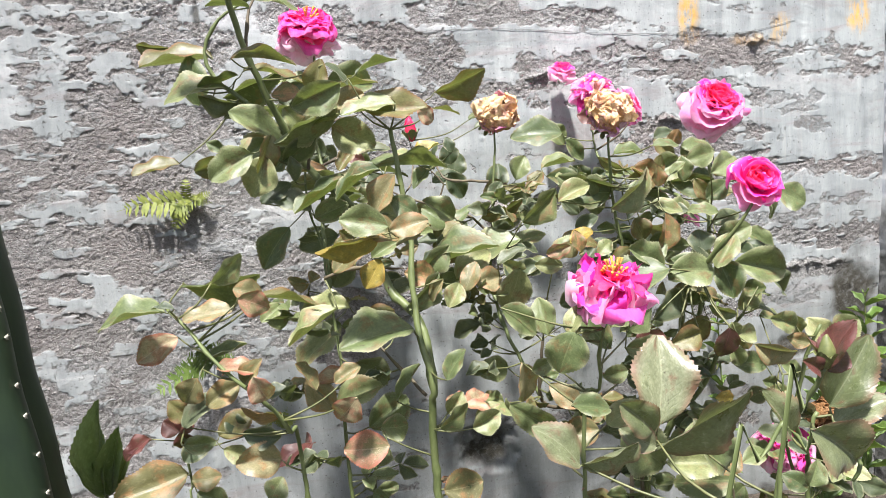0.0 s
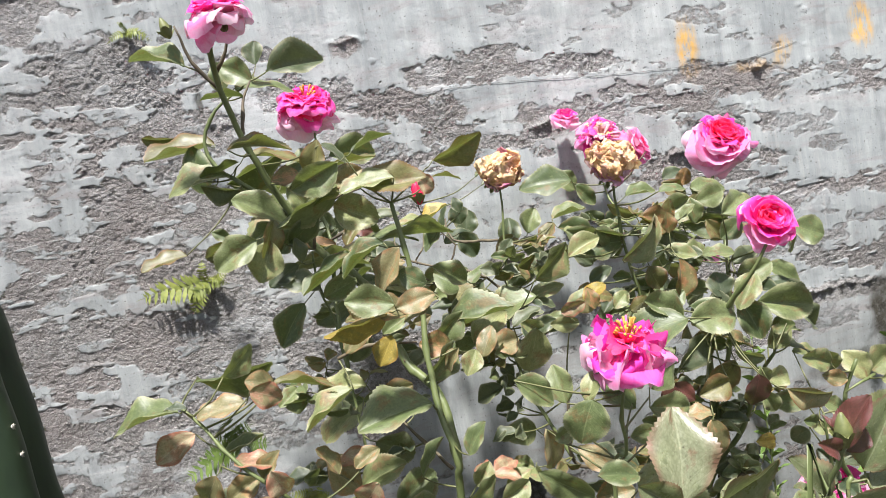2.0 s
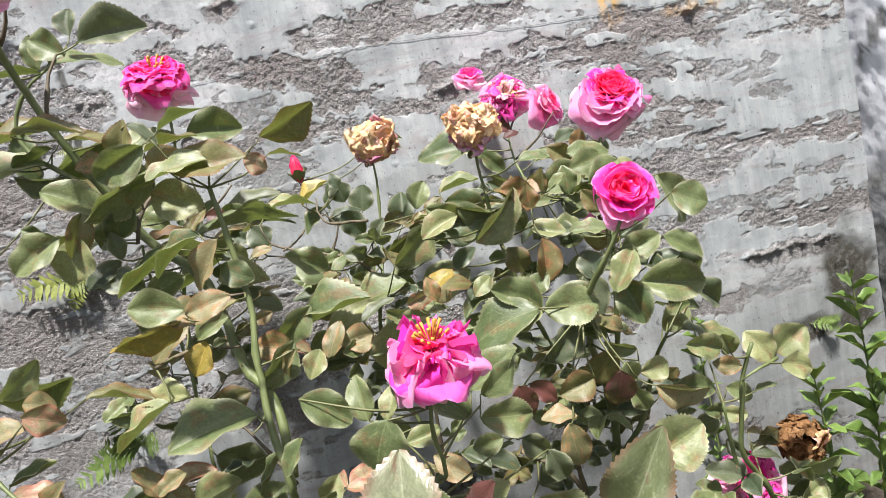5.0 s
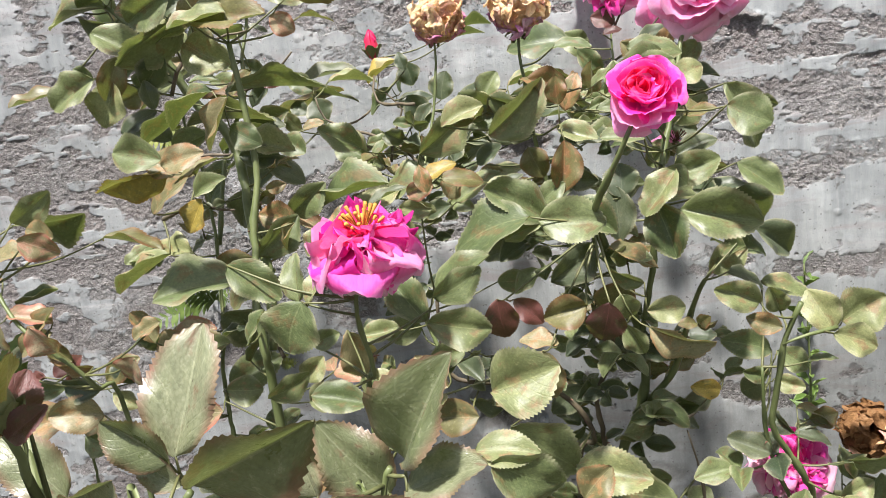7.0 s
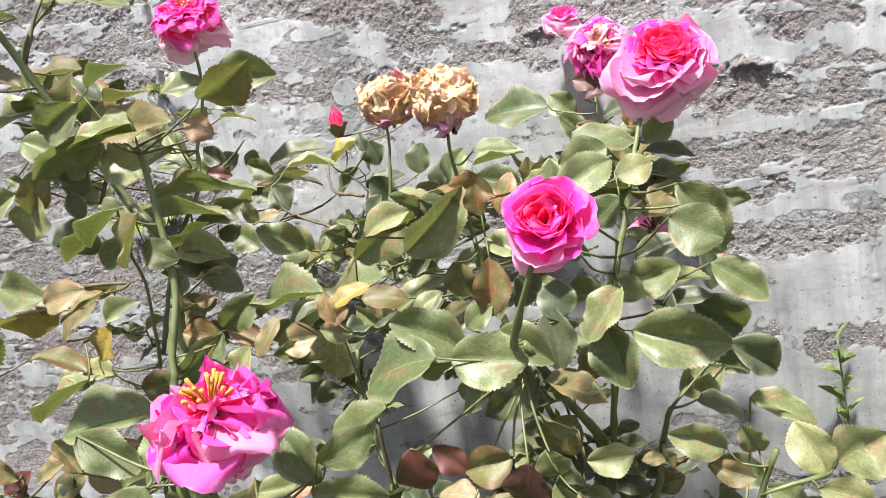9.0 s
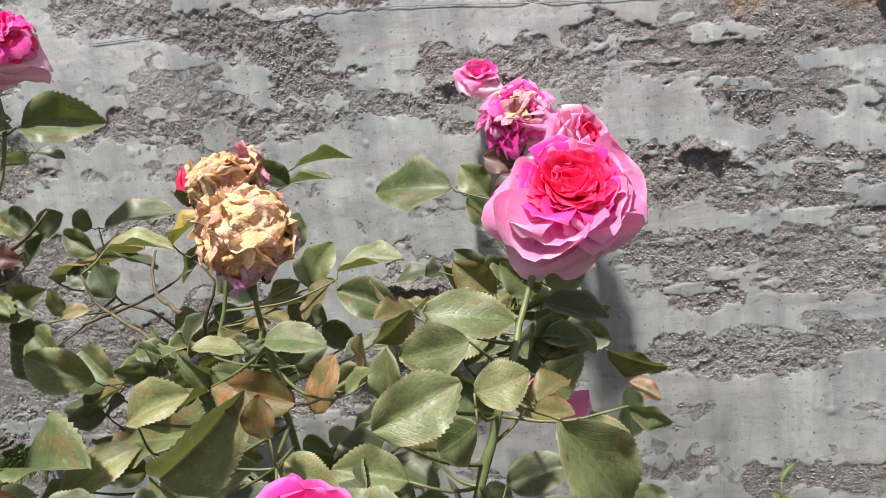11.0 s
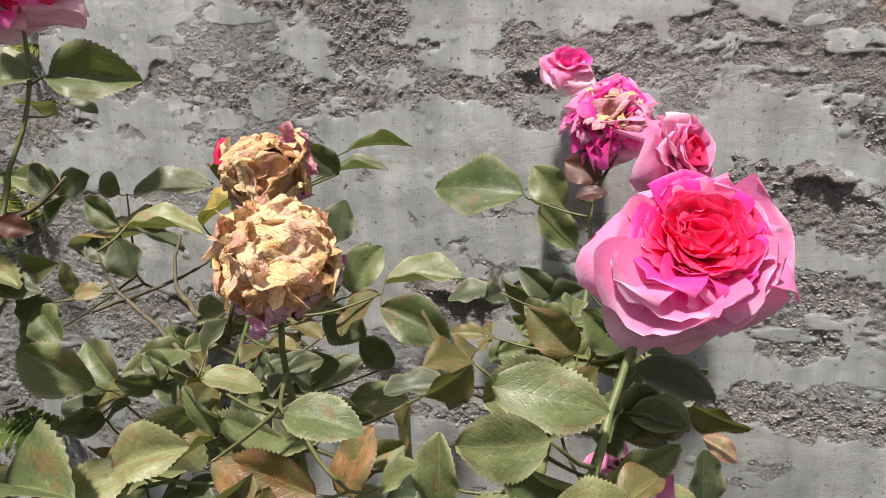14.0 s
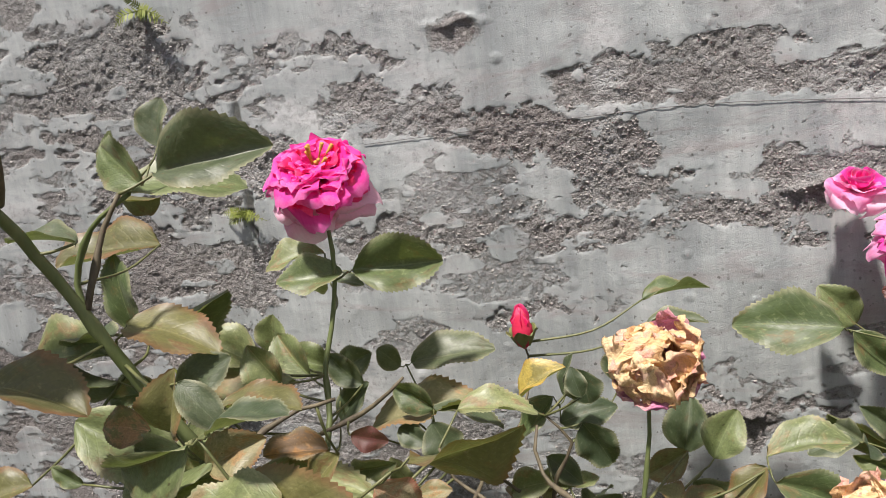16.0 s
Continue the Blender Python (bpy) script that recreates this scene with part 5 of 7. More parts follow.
leaf(main_bush, (0.027, 1.036, 0.765), (0.099, 1.036, 0.728), 0.039, 'g')
leaf(main_bush, (0.079, 1.040, 0.721), (0.045, 1.040, 0.707), 0.025, 'g')
leaf(main_bush, (0.056, 0.975, 0.707), (0.003, 0.975, 0.676), 0.041, 'g')
leaf(main_bush, (-0.049, 1.053, 0.700), (-0.109, 1.053, 0.689), 0.021, 'u')
leaf(main_bush, (0.016, 1.038, 0.711), (-0.006, 1.038, 0.726), 0.016, 'g')
leaf(main_bush, (0.217, 0.935, 0.675), (0.154, 0.935, 0.649), 0.027, 'g')
leaf(main_bush, (0.208, 0.813, 0.613), (0.155, 0.813, 0.627), 0.035, 'g')
leaf(main_bush, (0.200, 0.830, 0.603), (0.124, 0.830, 0.594), 0.015, 'a')
leaf(main_bush, (0.209, 0.810, 0.608), (0.252, 0.810, 0.619), 0.028, 'v')
leaf(main_bush, (0.260, 0.825, 0.608), (0.215, 0.825, 0.594), 0.017, 'u')
leaf(main_bush, (0.204, 1.001, 0.672), (0.319, 1.001, 0.684), 0.019, 'g')
leaf(main_bush, (0.288, 0.927, 0.520), (0.269, 0.927, 0.492), 0.016, 'v')
leaf(main_bush, (0.219, 0.972, 0.499), (0.257, 0.972, 0.513), 0.021, 'd')
leaf(main_bush, (0.192, 0.896, 0.564), (0.226, 0.896, 0.585), 0.022, 'g')
leaf(main_bush, (0.375, 1.285, 0.690), (0.383, 1.285, 0.655), 0.035, 'd')
leaf(main_bush, (0.298, 1.279, 0.560), (0.343, 1.279, 0.582), 0.027, 'p')
leaf(main_bush, (0.426, 0.900, 0.543), (0.457, 0.900, 0.552), 0.018, 'o')
leaf(main_bush, (0.450, 0.905, 0.524), (0.414, 0.905, 0.528), 0.021, 'p')
leaf(main_bush, (0.671, 0.980, 0.665), (0.727, 0.980, 0.667), 0.029, 'g')
leaf(main_bush, (0.708, 0.929, 0.631), (0.739, 0.929, 0.641), 0.027, 'p')
leaf(main_bush, (0.464, 0.949, 0.606), (0.510, 0.949, 0.625), 0.028, 'p')
leaf(main_bush, (0.483, 1.010, 0.635), (0.520, 1.010, 0.637), 0.016, 'p')
leaf(main_bush, (0.555, 0.909, 0.647), (0.585, 0.909, 0.630), 0.014, 'q')
leaf(main_bush, (0.588, 0.918, 0.594), (0.627, 0.918, 0.576), 0.024, 'p')
leaf(main_bush, (0.671, 0.886, 0.576), (0.630, 0.886, 0.581), 0.017, 'g')
leaf(main_bush, (0.497, 0.973, 0.559), (0.528, 0.973, 0.578), 0.022, 'd')
leaf(main_bush, (0.645, 0.886, 0.520), (0.645, 0.886, 0.554), 0.034, 'd')
leaf(main_bush, (0.617, 0.895, 0.509), (0.638, 0.895, 0.484), 0.029, 'g')
leaf(main_bush, (0.478, 0.929, 0.548), (0.463, 0.929, 0.531), 0.024, 'v')
leaf(main_bush, (0.491, 1.024, 0.533), (0.523, 1.024, 0.543), 0.017, 'u')
leaf(main_bush, (0.143, 0.908, 0.501), (0.078, 0.908, 0.466), 0.021, 'p')
leaf(main_bush, (0.236, 0.880, 0.468), (0.143, 0.880, 0.482), 0.035, 'g')
leaf(main_bush, (0.306, 0.703, 0.529), (0.344, 0.703, 0.496), 0.028, 'g')
leaf(main_bush, (0.359, 0.712, 0.490), (0.354, 0.712, 0.530), 0.026, 'g')
leaf(main_bush, (0.375, 0.689, 0.494), (0.390, 0.689, 0.525), 0.018, 'p')
leaf(main_bush, (0.376, 0.674, 0.501), (0.357, 0.674, 0.462), 0.045, 'g')
leaf(main_bush, (0.454, 0.765, 0.446), (0.422, 0.765, 0.491), 0.030, 'g')
leaf(main_bush, (0.462, 0.784, 0.466), (0.517, 0.784, 0.494), 0.030, 'g')
leaf(main_bush, (0.460, 0.738, 0.455), (0.514, 0.738, 0.441), 0.034, 'p')
leaf(main_bush, (0.387, 0.785, 0.430), (0.423, 0.785, 0.433), 0.021, 'p')
leaf(main_bush, (0.362, 0.824, 0.423), (0.368, 0.824, 0.364), 0.029, 'v')
leaf(main_bush, (0.183, 0.897, 0.336), (0.223, 0.897, 0.330), 0.034, 'p')
leaf(main_bush, (0.254, 0.849, 0.344), (0.301, 0.849, 0.357), 0.025, 'p')
leaf(main_bush, (0.369, 0.676, 0.421), (0.412, 0.676, 0.409), 0.023, 'g')
leaf(main_bush, (0.106, 0.947, 0.394), (0.156, 0.947, 0.405), 0.022, 'o')
leaf(main_bush, (0.261, 0.811, 0.420), (0.286, 0.811, 0.455), 0.020, 'g')
leaf(main_bush, (0.210, 0.918, 0.361), (0.244, 0.918, 0.408), 0.020, 'g')
leaf(main_bush, (0.351, 0.751, 0.437), (0.376, 0.751, 0.446), 0.018, 'g')
leaf(main_bush, (0.496, 0.679, 0.363), (0.546, 0.679, 0.370), 0.028, 'p')
leaf(main_bush, (0.510, 0.663, 0.363), (0.567, 0.663, 0.328), 0.041, 'g')
leaf(main_bush, (0.581, 0.747, 0.273), (0.606, 0.747, 0.302), 0.032, 'v')
leaf(main_bush, (0.555, 0.787, 0.402), (0.561, 0.787, 0.354), 0.032, 'v')
leaf(main_bush, (0.571, 0.808, 0.399), (0.537, 0.808, 0.413), 0.016, 'v')
leaf(main_bush, (0.516, 0.813, 0.447), (0.523, 0.813, 0.406), 0.032, 'r')
leaf(main_bush, (0.531, 0.827, 0.441), (0.557, 0.827, 0.416), 0.022, 'r')
leaf(main_bush, (0.618, 0.777, 0.447), (0.608, 0.777, 0.408), 0.033, 'r')
leaf(main_bush, (0.600, 0.816, 0.433), (0.560, 0.816, 0.425), 0.032, 'u')
leaf(main_bush, (0.630, 0.792, 0.449), (0.638, 0.792, 0.422), 0.026, 'p')
leaf(main_bush, (0.656, 0.828, 0.419), (0.693, 0.828, 0.419), 0.025, 'p')
leaf(main_bush, (0.651, 0.777, 0.421), (0.703, 0.777, 0.401), 0.026, 'v')
leaf(main_bush, (0.632, 0.801, 0.417), (0.648, 0.801, 0.387), 0.021, 'g')
leaf(main_bush, (0.654, 0.819, 0.450), (0.621, 0.819, 0.459), 0.013, 'p')
leaf(main_bush, (0.627, 0.869, 0.473), (0.675, 0.869, 0.445), 0.020, 'v')
leaf(main_bush, (0.741, 0.952, 0.416), (0.780, 0.952, 0.439), 0.033, 'p')
leaf(main_bush, (0.753, 0.916, 0.425), (0.798, 0.916, 0.412), 0.019, 'd')
leaf(main_bush, (0.568, 0.883, 0.439), (0.619, 0.883, 0.470), 0.029, 'd')
leaf(main_bush, (0.506, 0.803, 0.394), (0.531, 0.803, 0.375), 0.027, 'd')
leaf(main_bush, (0.523, 0.763, 0.393), (0.535, 0.763, 0.359), 0.026, 'd')
leaf(main_bush, (0.499, 1.058, 0.393), (0.539, 1.058, 0.397), 0.029, 'p')
leaf(main_bush, (0.758, 0.994, 0.254), (0.722, 0.994, 0.264), 0.022, 'a')
leaf(main_bush, (0.008, 1.007, 0.948), (-0.059, 1.007, 0.979), 0.035, 'g')
leaf(main_bush, (0.083, 1.094, 0.928), (0.041, 1.094, 0.961), 0.038, 'g')
leaf(main_bush, (0.092, 1.111, 0.955), (0.096, 1.111, 0.991), 0.030, 'd')
leaf(main_bush, (0.072, 1.028, 0.900), (0.019, 1.028, 0.913), 0.008, 'd')
leaf(main_bush, (-0.002, 1.215, 0.860), (-0.106, 1.215, 0.840), 0.042, 'u')
leaf(main_bush, (-0.075, 1.331, 0.892), (-0.136, 1.331, 0.899), 0.014, 'u')
leaf(main_bush, (0.045, 0.959, 0.827), (0.123, 0.959, 0.831), 0.027, 'u')
leaf(main_bush, (0.051, 1.083, 0.823), (0.133, 1.083, 0.821), 0.023, 'u')
leaf(main_bush, (0.064, 1.089, 0.762), (0.019, 1.089, 0.768), 0.025, 'g')
leaf(main_bush, (0.163, 0.981, 0.816), (0.195, 0.981, 0.796), 0.018, 'd')
leaf(main_bush, (0.200, 0.952, 0.751), (0.285, 0.952, 0.743), 0.048, 'u')
leaf(main_bush, (0.127, 0.999, 0.735), (0.179, 0.999, 0.755), 0.030, 'p')
leaf(main_bush, (0.169, 0.984, 0.757), (0.209, 0.984, 0.775), 0.029, 'v')
leaf(main_bush, (0.014, 1.177, 0.697), (-0.049, 1.177, 0.679), 0.031, 'u')
leaf(main_bush, (0.072, 0.987, 0.702), (0.050, 0.987, 0.651), 0.044, 'p')
leaf(main_bush, (0.109, 1.018, 0.708), (0.075, 1.018, 0.684), 0.030, 'g')
leaf(main_bush, (0.236, 0.930, 0.666), (0.201, 0.930, 0.613), 0.035, 'v')
leaf(main_bush, (0.126, 0.998, 0.623), (0.078, 0.998, 0.655), 0.028, 'd')
leaf(main_bush, (0.086, 1.249, 0.574), (0.032, 1.249, 0.513), 0.047, 'g')
leaf(main_bush, (0.166, 1.224, 0.556), (0.099, 1.224, 0.542), 0.042, 'd')
leaf(main_bush, (0.128, 0.992, 0.612), (0.172, 0.992, 0.629), 0.033, 'g')
leaf(main_bush, (0.226, 0.833, 0.595), (0.180, 0.833, 0.617), 0.028, 'v')
leaf(main_bush, (0.203, 0.890, 0.562), (0.180, 0.890, 0.529), 0.030, 'a')
leaf(main_bush, (0.262, 1.000, 0.519), (0.301, 1.000, 0.494), 0.023, 'o')
leaf(main_bush, (0.382, 0.977, 0.502), (0.338, 0.977, 0.503), 0.034, 'v')
leaf(main_bush, (0.314, 0.949, 0.507), (0.294, 0.949, 0.477), 0.028, 'p')
leaf(main_bush, (0.173, 0.948, 0.471), (0.219, 0.948, 0.479), 0.033, 'u')
leaf(main_bush, (0.155, 1.177, 0.408), (0.081, 1.177, 0.354), 0.046, 'p')
leaf(main_bush, (0.158, 0.969, 0.406), (0.213, 0.969, 0.360), 0.046, 'd')
leaf(main_bush, (0.125, 0.941, 0.355), (0.094, 0.941, 0.398), 0.038, 'v')
leaf(main_bush, (0.130, 0.927, 0.364), (0.190, 0.927, 0.390), 0.033, 'p')
leaf(main_bush, (0.170, 0.934, 0.324), (0.231, 0.934, 0.354), 0.045, 'g')
leaf(main_bush, (0.306, 1.010, 0.747), (0.345, 1.010, 0.748), 0.008, 'u')
leaf(main_bush, (0.721, 1.332, 0.643), (0.784, 1.332, 0.643), 0.022, 'g')
leaf(main_bush, (0.729, 1.123, 0.660), (0.743, 1.123, 0.686), 0.023, 'b')
leaf(main_bush, (0.659, 0.883, 0.631), (0.706, 0.883, 0.652), 0.034, 'g')
leaf(main_bush, (0.709, 0.924, 0.614), (0.681, 0.924, 0.592), 0.028, 'g')
leaf(main_bush, (0.661, 0.932, 0.572), (0.619, 0.932, 0.590), 0.023, 'g')
leaf(main_bush, (0.557, 0.982, 0.608), (0.496, 0.982, 0.616), 0.043, 'g')
leaf(main_bush, (0.743, 0.859, 0.602), (0.780, 0.859, 0.584), 0.039, 'g')
leaf(main_bush, (0.517, 0.975, 0.632), (0.571, 0.975, 0.610), 0.019, 'g')
leaf(main_bush, (0.466, 0.746, 0.474), (0.511, 0.746, 0.489), 0.025, 'g')
leaf(main_bush, (0.484, 0.786, 0.408), (0.452, 0.786, 0.406), 0.023, 'g')
leaf(main_bush, (0.397, 1.031, 0.346), (0.343, 1.031, 0.354), 0.037, 'g')
leaf(main_bush, (0.276, 0.909, 0.337), (0.299, 0.909, 0.362), 0.029, 'p')
leaf(main_bush, (0.298, 0.854, 0.334), (0.336, 0.854, 0.349), 0.032, 'p')
leaf(main_bush, (0.450, 0.862, 0.338), (0.414, 0.862, 0.370), 0.029, 'v')
leaf(main_bush, (0.429, 0.729, 0.369), (0.471, 0.729, 0.390), 0.025, 'p')
leaf(main_bush, (0.415, 0.848, 0.312), (0.351, 0.848, 0.344), 0.036, 'g')
leaf(main_bush, (0.566, 0.843, 0.510), (0.527, 0.843, 0.501), 0.021, 'p')
leaf(main_bush, (0.649, 0.882, 0.432), (0.619, 0.882, 0.392), 0.039, 'u')
leaf(main_bush, (0.403, 1.039, 0.514), (0.437, 1.039, 0.485), 0.024, 'p')
leaf(main_bush, (0.326, 1.025, 0.496), (0.384, 1.025, 0.541), 0.039, 'p')
leaf(main_bush, (0.477, 1.248, 0.497), (0.534, 1.248, 0.526), 0.034, 'p')
leaf(main_bush, (0.488, 1.209, 0.560), (0.436, 1.209, 0.546), 0.033, 'd')
leaf(main_bush, (0.511, 0.874, 0.282), (0.577, 0.874, 0.221), 0.067, 'g')
leaf(main_bush, (0.478, 0.873, 0.296), (0.429, 0.873, 0.296), 0.040, 'v')
leaf(main_bush, (0.577, 0.874, 0.229), (0.656, 0.874, 0.224), 0.043, 'p')
leaf(main_bush, (0.683, 0.874, 0.184), (0.602, 0.874, 0.181), 0.053, 'p')
leaf(main_bush, (0.310, 0.871, 0.252), (0.259, 0.871, 0.245), 0.054, 'v')
leaf(main_bush, (0.190, 0.866, 0.323), (0.132, 0.866, 0.325), 0.044, 'o')
leaf(main_bush, (0.105, 0.901, 0.399), (0.080, 0.901, 0.434), 0.015, 'v')
# leaves of the young shoots
leaf(near_bush, (0.397, 0.339, 0.565), (0.384, 0.334, 0.574), 0.011, 'r')
leaf(near_bush, (0.400, 0.340, 0.565), (0.411, 0.340, 0.595), 0.006, 'r')
leaf(near_bush, (0.401, 0.338, 0.564), (0.414, 0.334, 0.573), 0.010, 'r')
leaf(near_bush, (0.398, 0.340, 0.564), (0.403, 0.352, 0.580), 0.010, 'r')
leaf(near_bush, (0.366, 0.478, 0.480), (0.380, 0.478, 0.546), 0.046, 'w')
leaf(near_bush, (0.366, 0.487, 0.457), (0.445, 0.487, 0.491), 0.036, 'w')
leaf(near_bush, (0.495, 0.452, 0.486), (0.516, 0.452, 0.541), 0.033, 'w')
leaf(near_bush, (0.479, 0.476, 0.454), (0.450, 0.476, 0.498), 0.028, 'w')
leaf(near_bush, (0.495, 0.447, 0.473), (0.535, 0.447, 0.491), 0.021, 'w')
leaf(near_bush, (0.362, 0.478, 0.476), (0.333, 0.478, 0.504), 0.026, 'w')
leaf(near_bush, (0.300, 0.475, 0.460), (0.274, 0.475, 0.499), 0.025, 'w')
leaf(near_bush, (0.302, 0.477, 0.459), (0.341, 0.477, 0.481), 0.014, 'w')
leaf(near_bush, (0.365, 0.479, 0.462), (0.339, 0.479, 0.480), 0.020, 'w')
leaf(near_bush, (0.426, 0.511, 0.432), (0.417, 0.511, 0.462), 0.020, 'w')
leaf(near_bush, (0.462, 0.430, 0.481), (0.507, 0.430, 0.447), 0.043, 'w')
# leaves of the small bush
leaf(right_bush, (0.766, 0.853, 0.410), (0.723, 0.853, 0.428), 0.029, 'p')
leaf(right_bush, (0.795, 0.889, 0.387), (0.782, 0.889, 0.418), 0.022, 'p')
leaf(right_bush, (0.785, 0.848, 0.385), (0.754, 0.848, 0.396), 0.021, 'v')
leaf(right_bush, (0.847, 0.891, 0.361), (0.828, 0.891, 0.402), 0.035, 'p')
leaf(right_bush, (0.856, 0.893, 0.369), (0.893, 0.893, 0.396), 0.045, 'p')
leaf(right_bush, (0.828, 0.840, 0.379), (0.868, 0.840, 0.362), 0.030, 'p')
leaf(right_bush, (0.817, 0.993, 0.301), (0.766, 0.993, 0.319), 0.032, 'g')
leaf(right_bush, (0.807, 0.940, 0.323), (0.839, 0.940, 0.301), 0.027, 'g')
leaf(right_bush, (0.798, 0.942, 0.293), (0.768, 0.942, 0.305), 0.020, 'g')
leaf(right_bush, (0.819, 0.992, 0.265), (0.851, 0.992, 0.256), 0.022, 'p')
leaf(right_bush, (0.804, 0.975, 0.267), (0.779, 0.975, 0.254), 0.032, 'd')
leaf(right_bush, (0.831, 0.953, 0.247), (0.877, 0.953, 0.234), 0.014, 'u')
leaf(right_bush, (0.828, 0.907, 0.322), (0.853, 0.907, 0.333), 0.008, 'g')
leaf(right_bush, (0.896, 0.995, 0.133), (0.921, 0.995, 0.154), 0.036, 'g')
leaf(right_bush, (0.893, 0.986, 0.115), (0.937, 0.986, 0.121), 0.032, 'g')
leaf(right_bush, (0.812, 0.976, 0.118), (0.844, 0.976, 0.124), 0.023, 'g')
leaf(right_bush, (0.808, 0.996, 0.387), (0.867, 0.996, 0.365), 0.023, 'p')
leaf(right_bush, (0.534, 0.497, 0.497), (0.567, 0.497, 0.511), 0.034, 'p')
# leaves of the low shoots
leaf(left_bush, (-0.001, 0.856, 0.562), (0.042, 0.856, 0.583), 0.014, 'g')
leaf(left_bush, (-0.044, 0.918, 0.553), (0.048, 0.918, 0.545), 0.015, 'g')
leaf(left_bush, (0.152, 0.787, 0.423), (0.125, 0.787, 0.391), 0.034, 'o')
leaf(left_bush, (0.054, 0.854, 0.333), (0.000, 0.854, 0.344), 0.040, 'v')
leaf(left_bush, (0.062, 0.844, 0.396), (0.017, 0.844, 0.406), 0.017, 'b')
leaf(left_bush, (0.042, 0.826, 0.456), (-0.002, 0.826, 0.466), 0.017, 'o')
leaf(left_bush, (-0.017, 0.852, 0.472), (0.030, 0.852, 0.478), 0.011, 'g')
leaf(left_bush, (0.161, 0.830, 0.446), (0.131, 0.830, 0.429), 0.019, 'v')
leaf(left_bush, (-0.066, 0.907, 0.348), (-0.029, 0.907, 0.346), 0.023, 'g')
leaf(left_bush, (0.013, 0.853, 0.375), (0.056, 0.853, 0.365), 0.025, 'd')
leaf(left_bush, (-0.055, 0.859, 0.391), (-0.021, 0.859, 0.436), 0.026, 'd')
leaf(left_bush, (0.043, 0.944, 0.521), (0.118, 0.944, 0.515), 0.013, 'u')
leaf(left_bush, (0.057, 0.838, 0.544), (0.027, 0.838, 0.557), 0.026, 'v')
leaf(left_bush, (0.031, 0.818, 0.549), (0.065, 0.818, 0.528), 0.028, 'o')
leaf(left_bush, (0.021, 0.838, 0.530), (-0.034, 0.838, 0.524), 0.023, 'v')
leaf(left_bush, (-0.050, 0.881, 0.496), (-0.100, 0.881, 0.475), 0.032, 'o')
leaf(left_bush, (-0.050, 0.826, 0.540), (-0.128, 0.832, 0.542), 0.020, 'g')
leaf(left_bush, (-0.036, 0.806, 0.547), (-0.060, 0.806, 0.550), 0.010, 'd')
leaf(left_bush, (0.017, 0.852, 0.437), (-0.023, 0.852, 0.420), 0.031, 'v')
leaf(left_bush, (0.039, 0.794, 0.462), (0.052, 0.794, 0.427), 0.029, 'o')
leaf(left_bush, (0.025, 0.825, 0.443), (0.044, 0.825, 0.474), 0.020, 'v')
leaf(left_bush, (-0.026, 0.832, 0.457), (-0.049, 0.832, 0.426), 0.031, 'v')
# further leaves of the small bush
leaf(right_bush, (0.794, 0.860, 0.163), (0.808, 0.860, 0.198), 0.034, 'g')
leaf(right_bush, (0.791, 0.860, 0.158), (0.761, 0.860, 0.180), 0.029, 'g')
leaf(right_bush, (0.877, 0.950, 0.099), (0.911, 0.950, 0.135), 0.038, 'p')
leaf(right_bush, (0.912, 0.980, 0.079), (0.934, 0.980, 0.138), 0.042, 'g')
leaf(right_bush, (0.844, 0.950, 0.233), (0.873, 0.950, 0.239), 0.023, 'u')
leaf(right_bush, (0.767, 0.980, 0.109), (0.741, 0.980, 0.093), 0.034, 'g')
leaf(right_bush, (0.718, 1.000, 0.088), (0.745, 1.000, 0.112), 0.032, 'g')
leaf(right_bush, (0.858, 0.950, 0.135), (0.894, 0.950, 0.113), 0.031, 'p')
# further low shoots by the wall
leaf(left_bush, (-0.089, 1.000, 0.332), (-0.108, 1.000, 0.349), 0.031, 'r')
leaf(left_bush, (-0.089, 1.000, 0.332), (-0.071, 1.000, 0.354), 0.028, 'r')
leaf(left_bush, (-0.089, 1.000, 0.332), (-0.079, 1.000, 0.305), 0.028, 'r')
leaf(left_bush, (-0.127, 1.000, 0.325), (-0.168, 1.000, 0.316), 0.019, 'r')
leaf(left_bush, (-0.129, 1.000, 0.330), (-0.160, 1.000, 0.302), 0.020, 'r')
leaf(left_bush, (-0.080, 0.970, 0.283), (-0.170, 0.970, 0.271), 0.048, 'v')
leaf(left_bush, (-0.078, 0.980, 0.267), (-0.041, 0.980, 0.271), 0.030, 'v')
leaf(left_bush, (-0.073, 0.980, 0.248), (-0.035, 0.980, 0.230), 0.035, 'g')
leaf(left_bush, (-0.034, 1.000, 0.297), (-0.000, 1.000, 0.277), 0.025, 'p')
leaf(left_bush, (-0.055, 1.000, 0.318), (-0.085, 1.000, 0.291), 0.032, 'd')
leaf(left_bush, (-0.037, 1.000, 0.317), (0.008, 1.000, 0.346), 0.036, 'u')
leaf(left_bush, (-0.066, 0.980, 0.355), (-0.092, 0.980, 0.384), 0.031, 'u')
leaf(left_bush, (0.003, 1.000, 0.312), (-0.024, 1.000, 0.346), 0.028, 'd')
leaf(left_bush, (0.026, 0.960, 0.229), (0.044, 0.960, 0.256), 0.032, 'p')
# broad-leaved weed
leaf(lance_bush, (-0.210, 1.050, 0.235), (-0.216, 1.050, 0.366), 0.036, 'l')
leaf(lance_bush, (-0.206, 1.050, 0.234), (-0.177, 1.050, 0.338), 0.031, 'l')
leaf(lance_bush, (-0.216, 1.050, 0.236), (-0.238, 1.050, 0.305), 0.027, 'l')
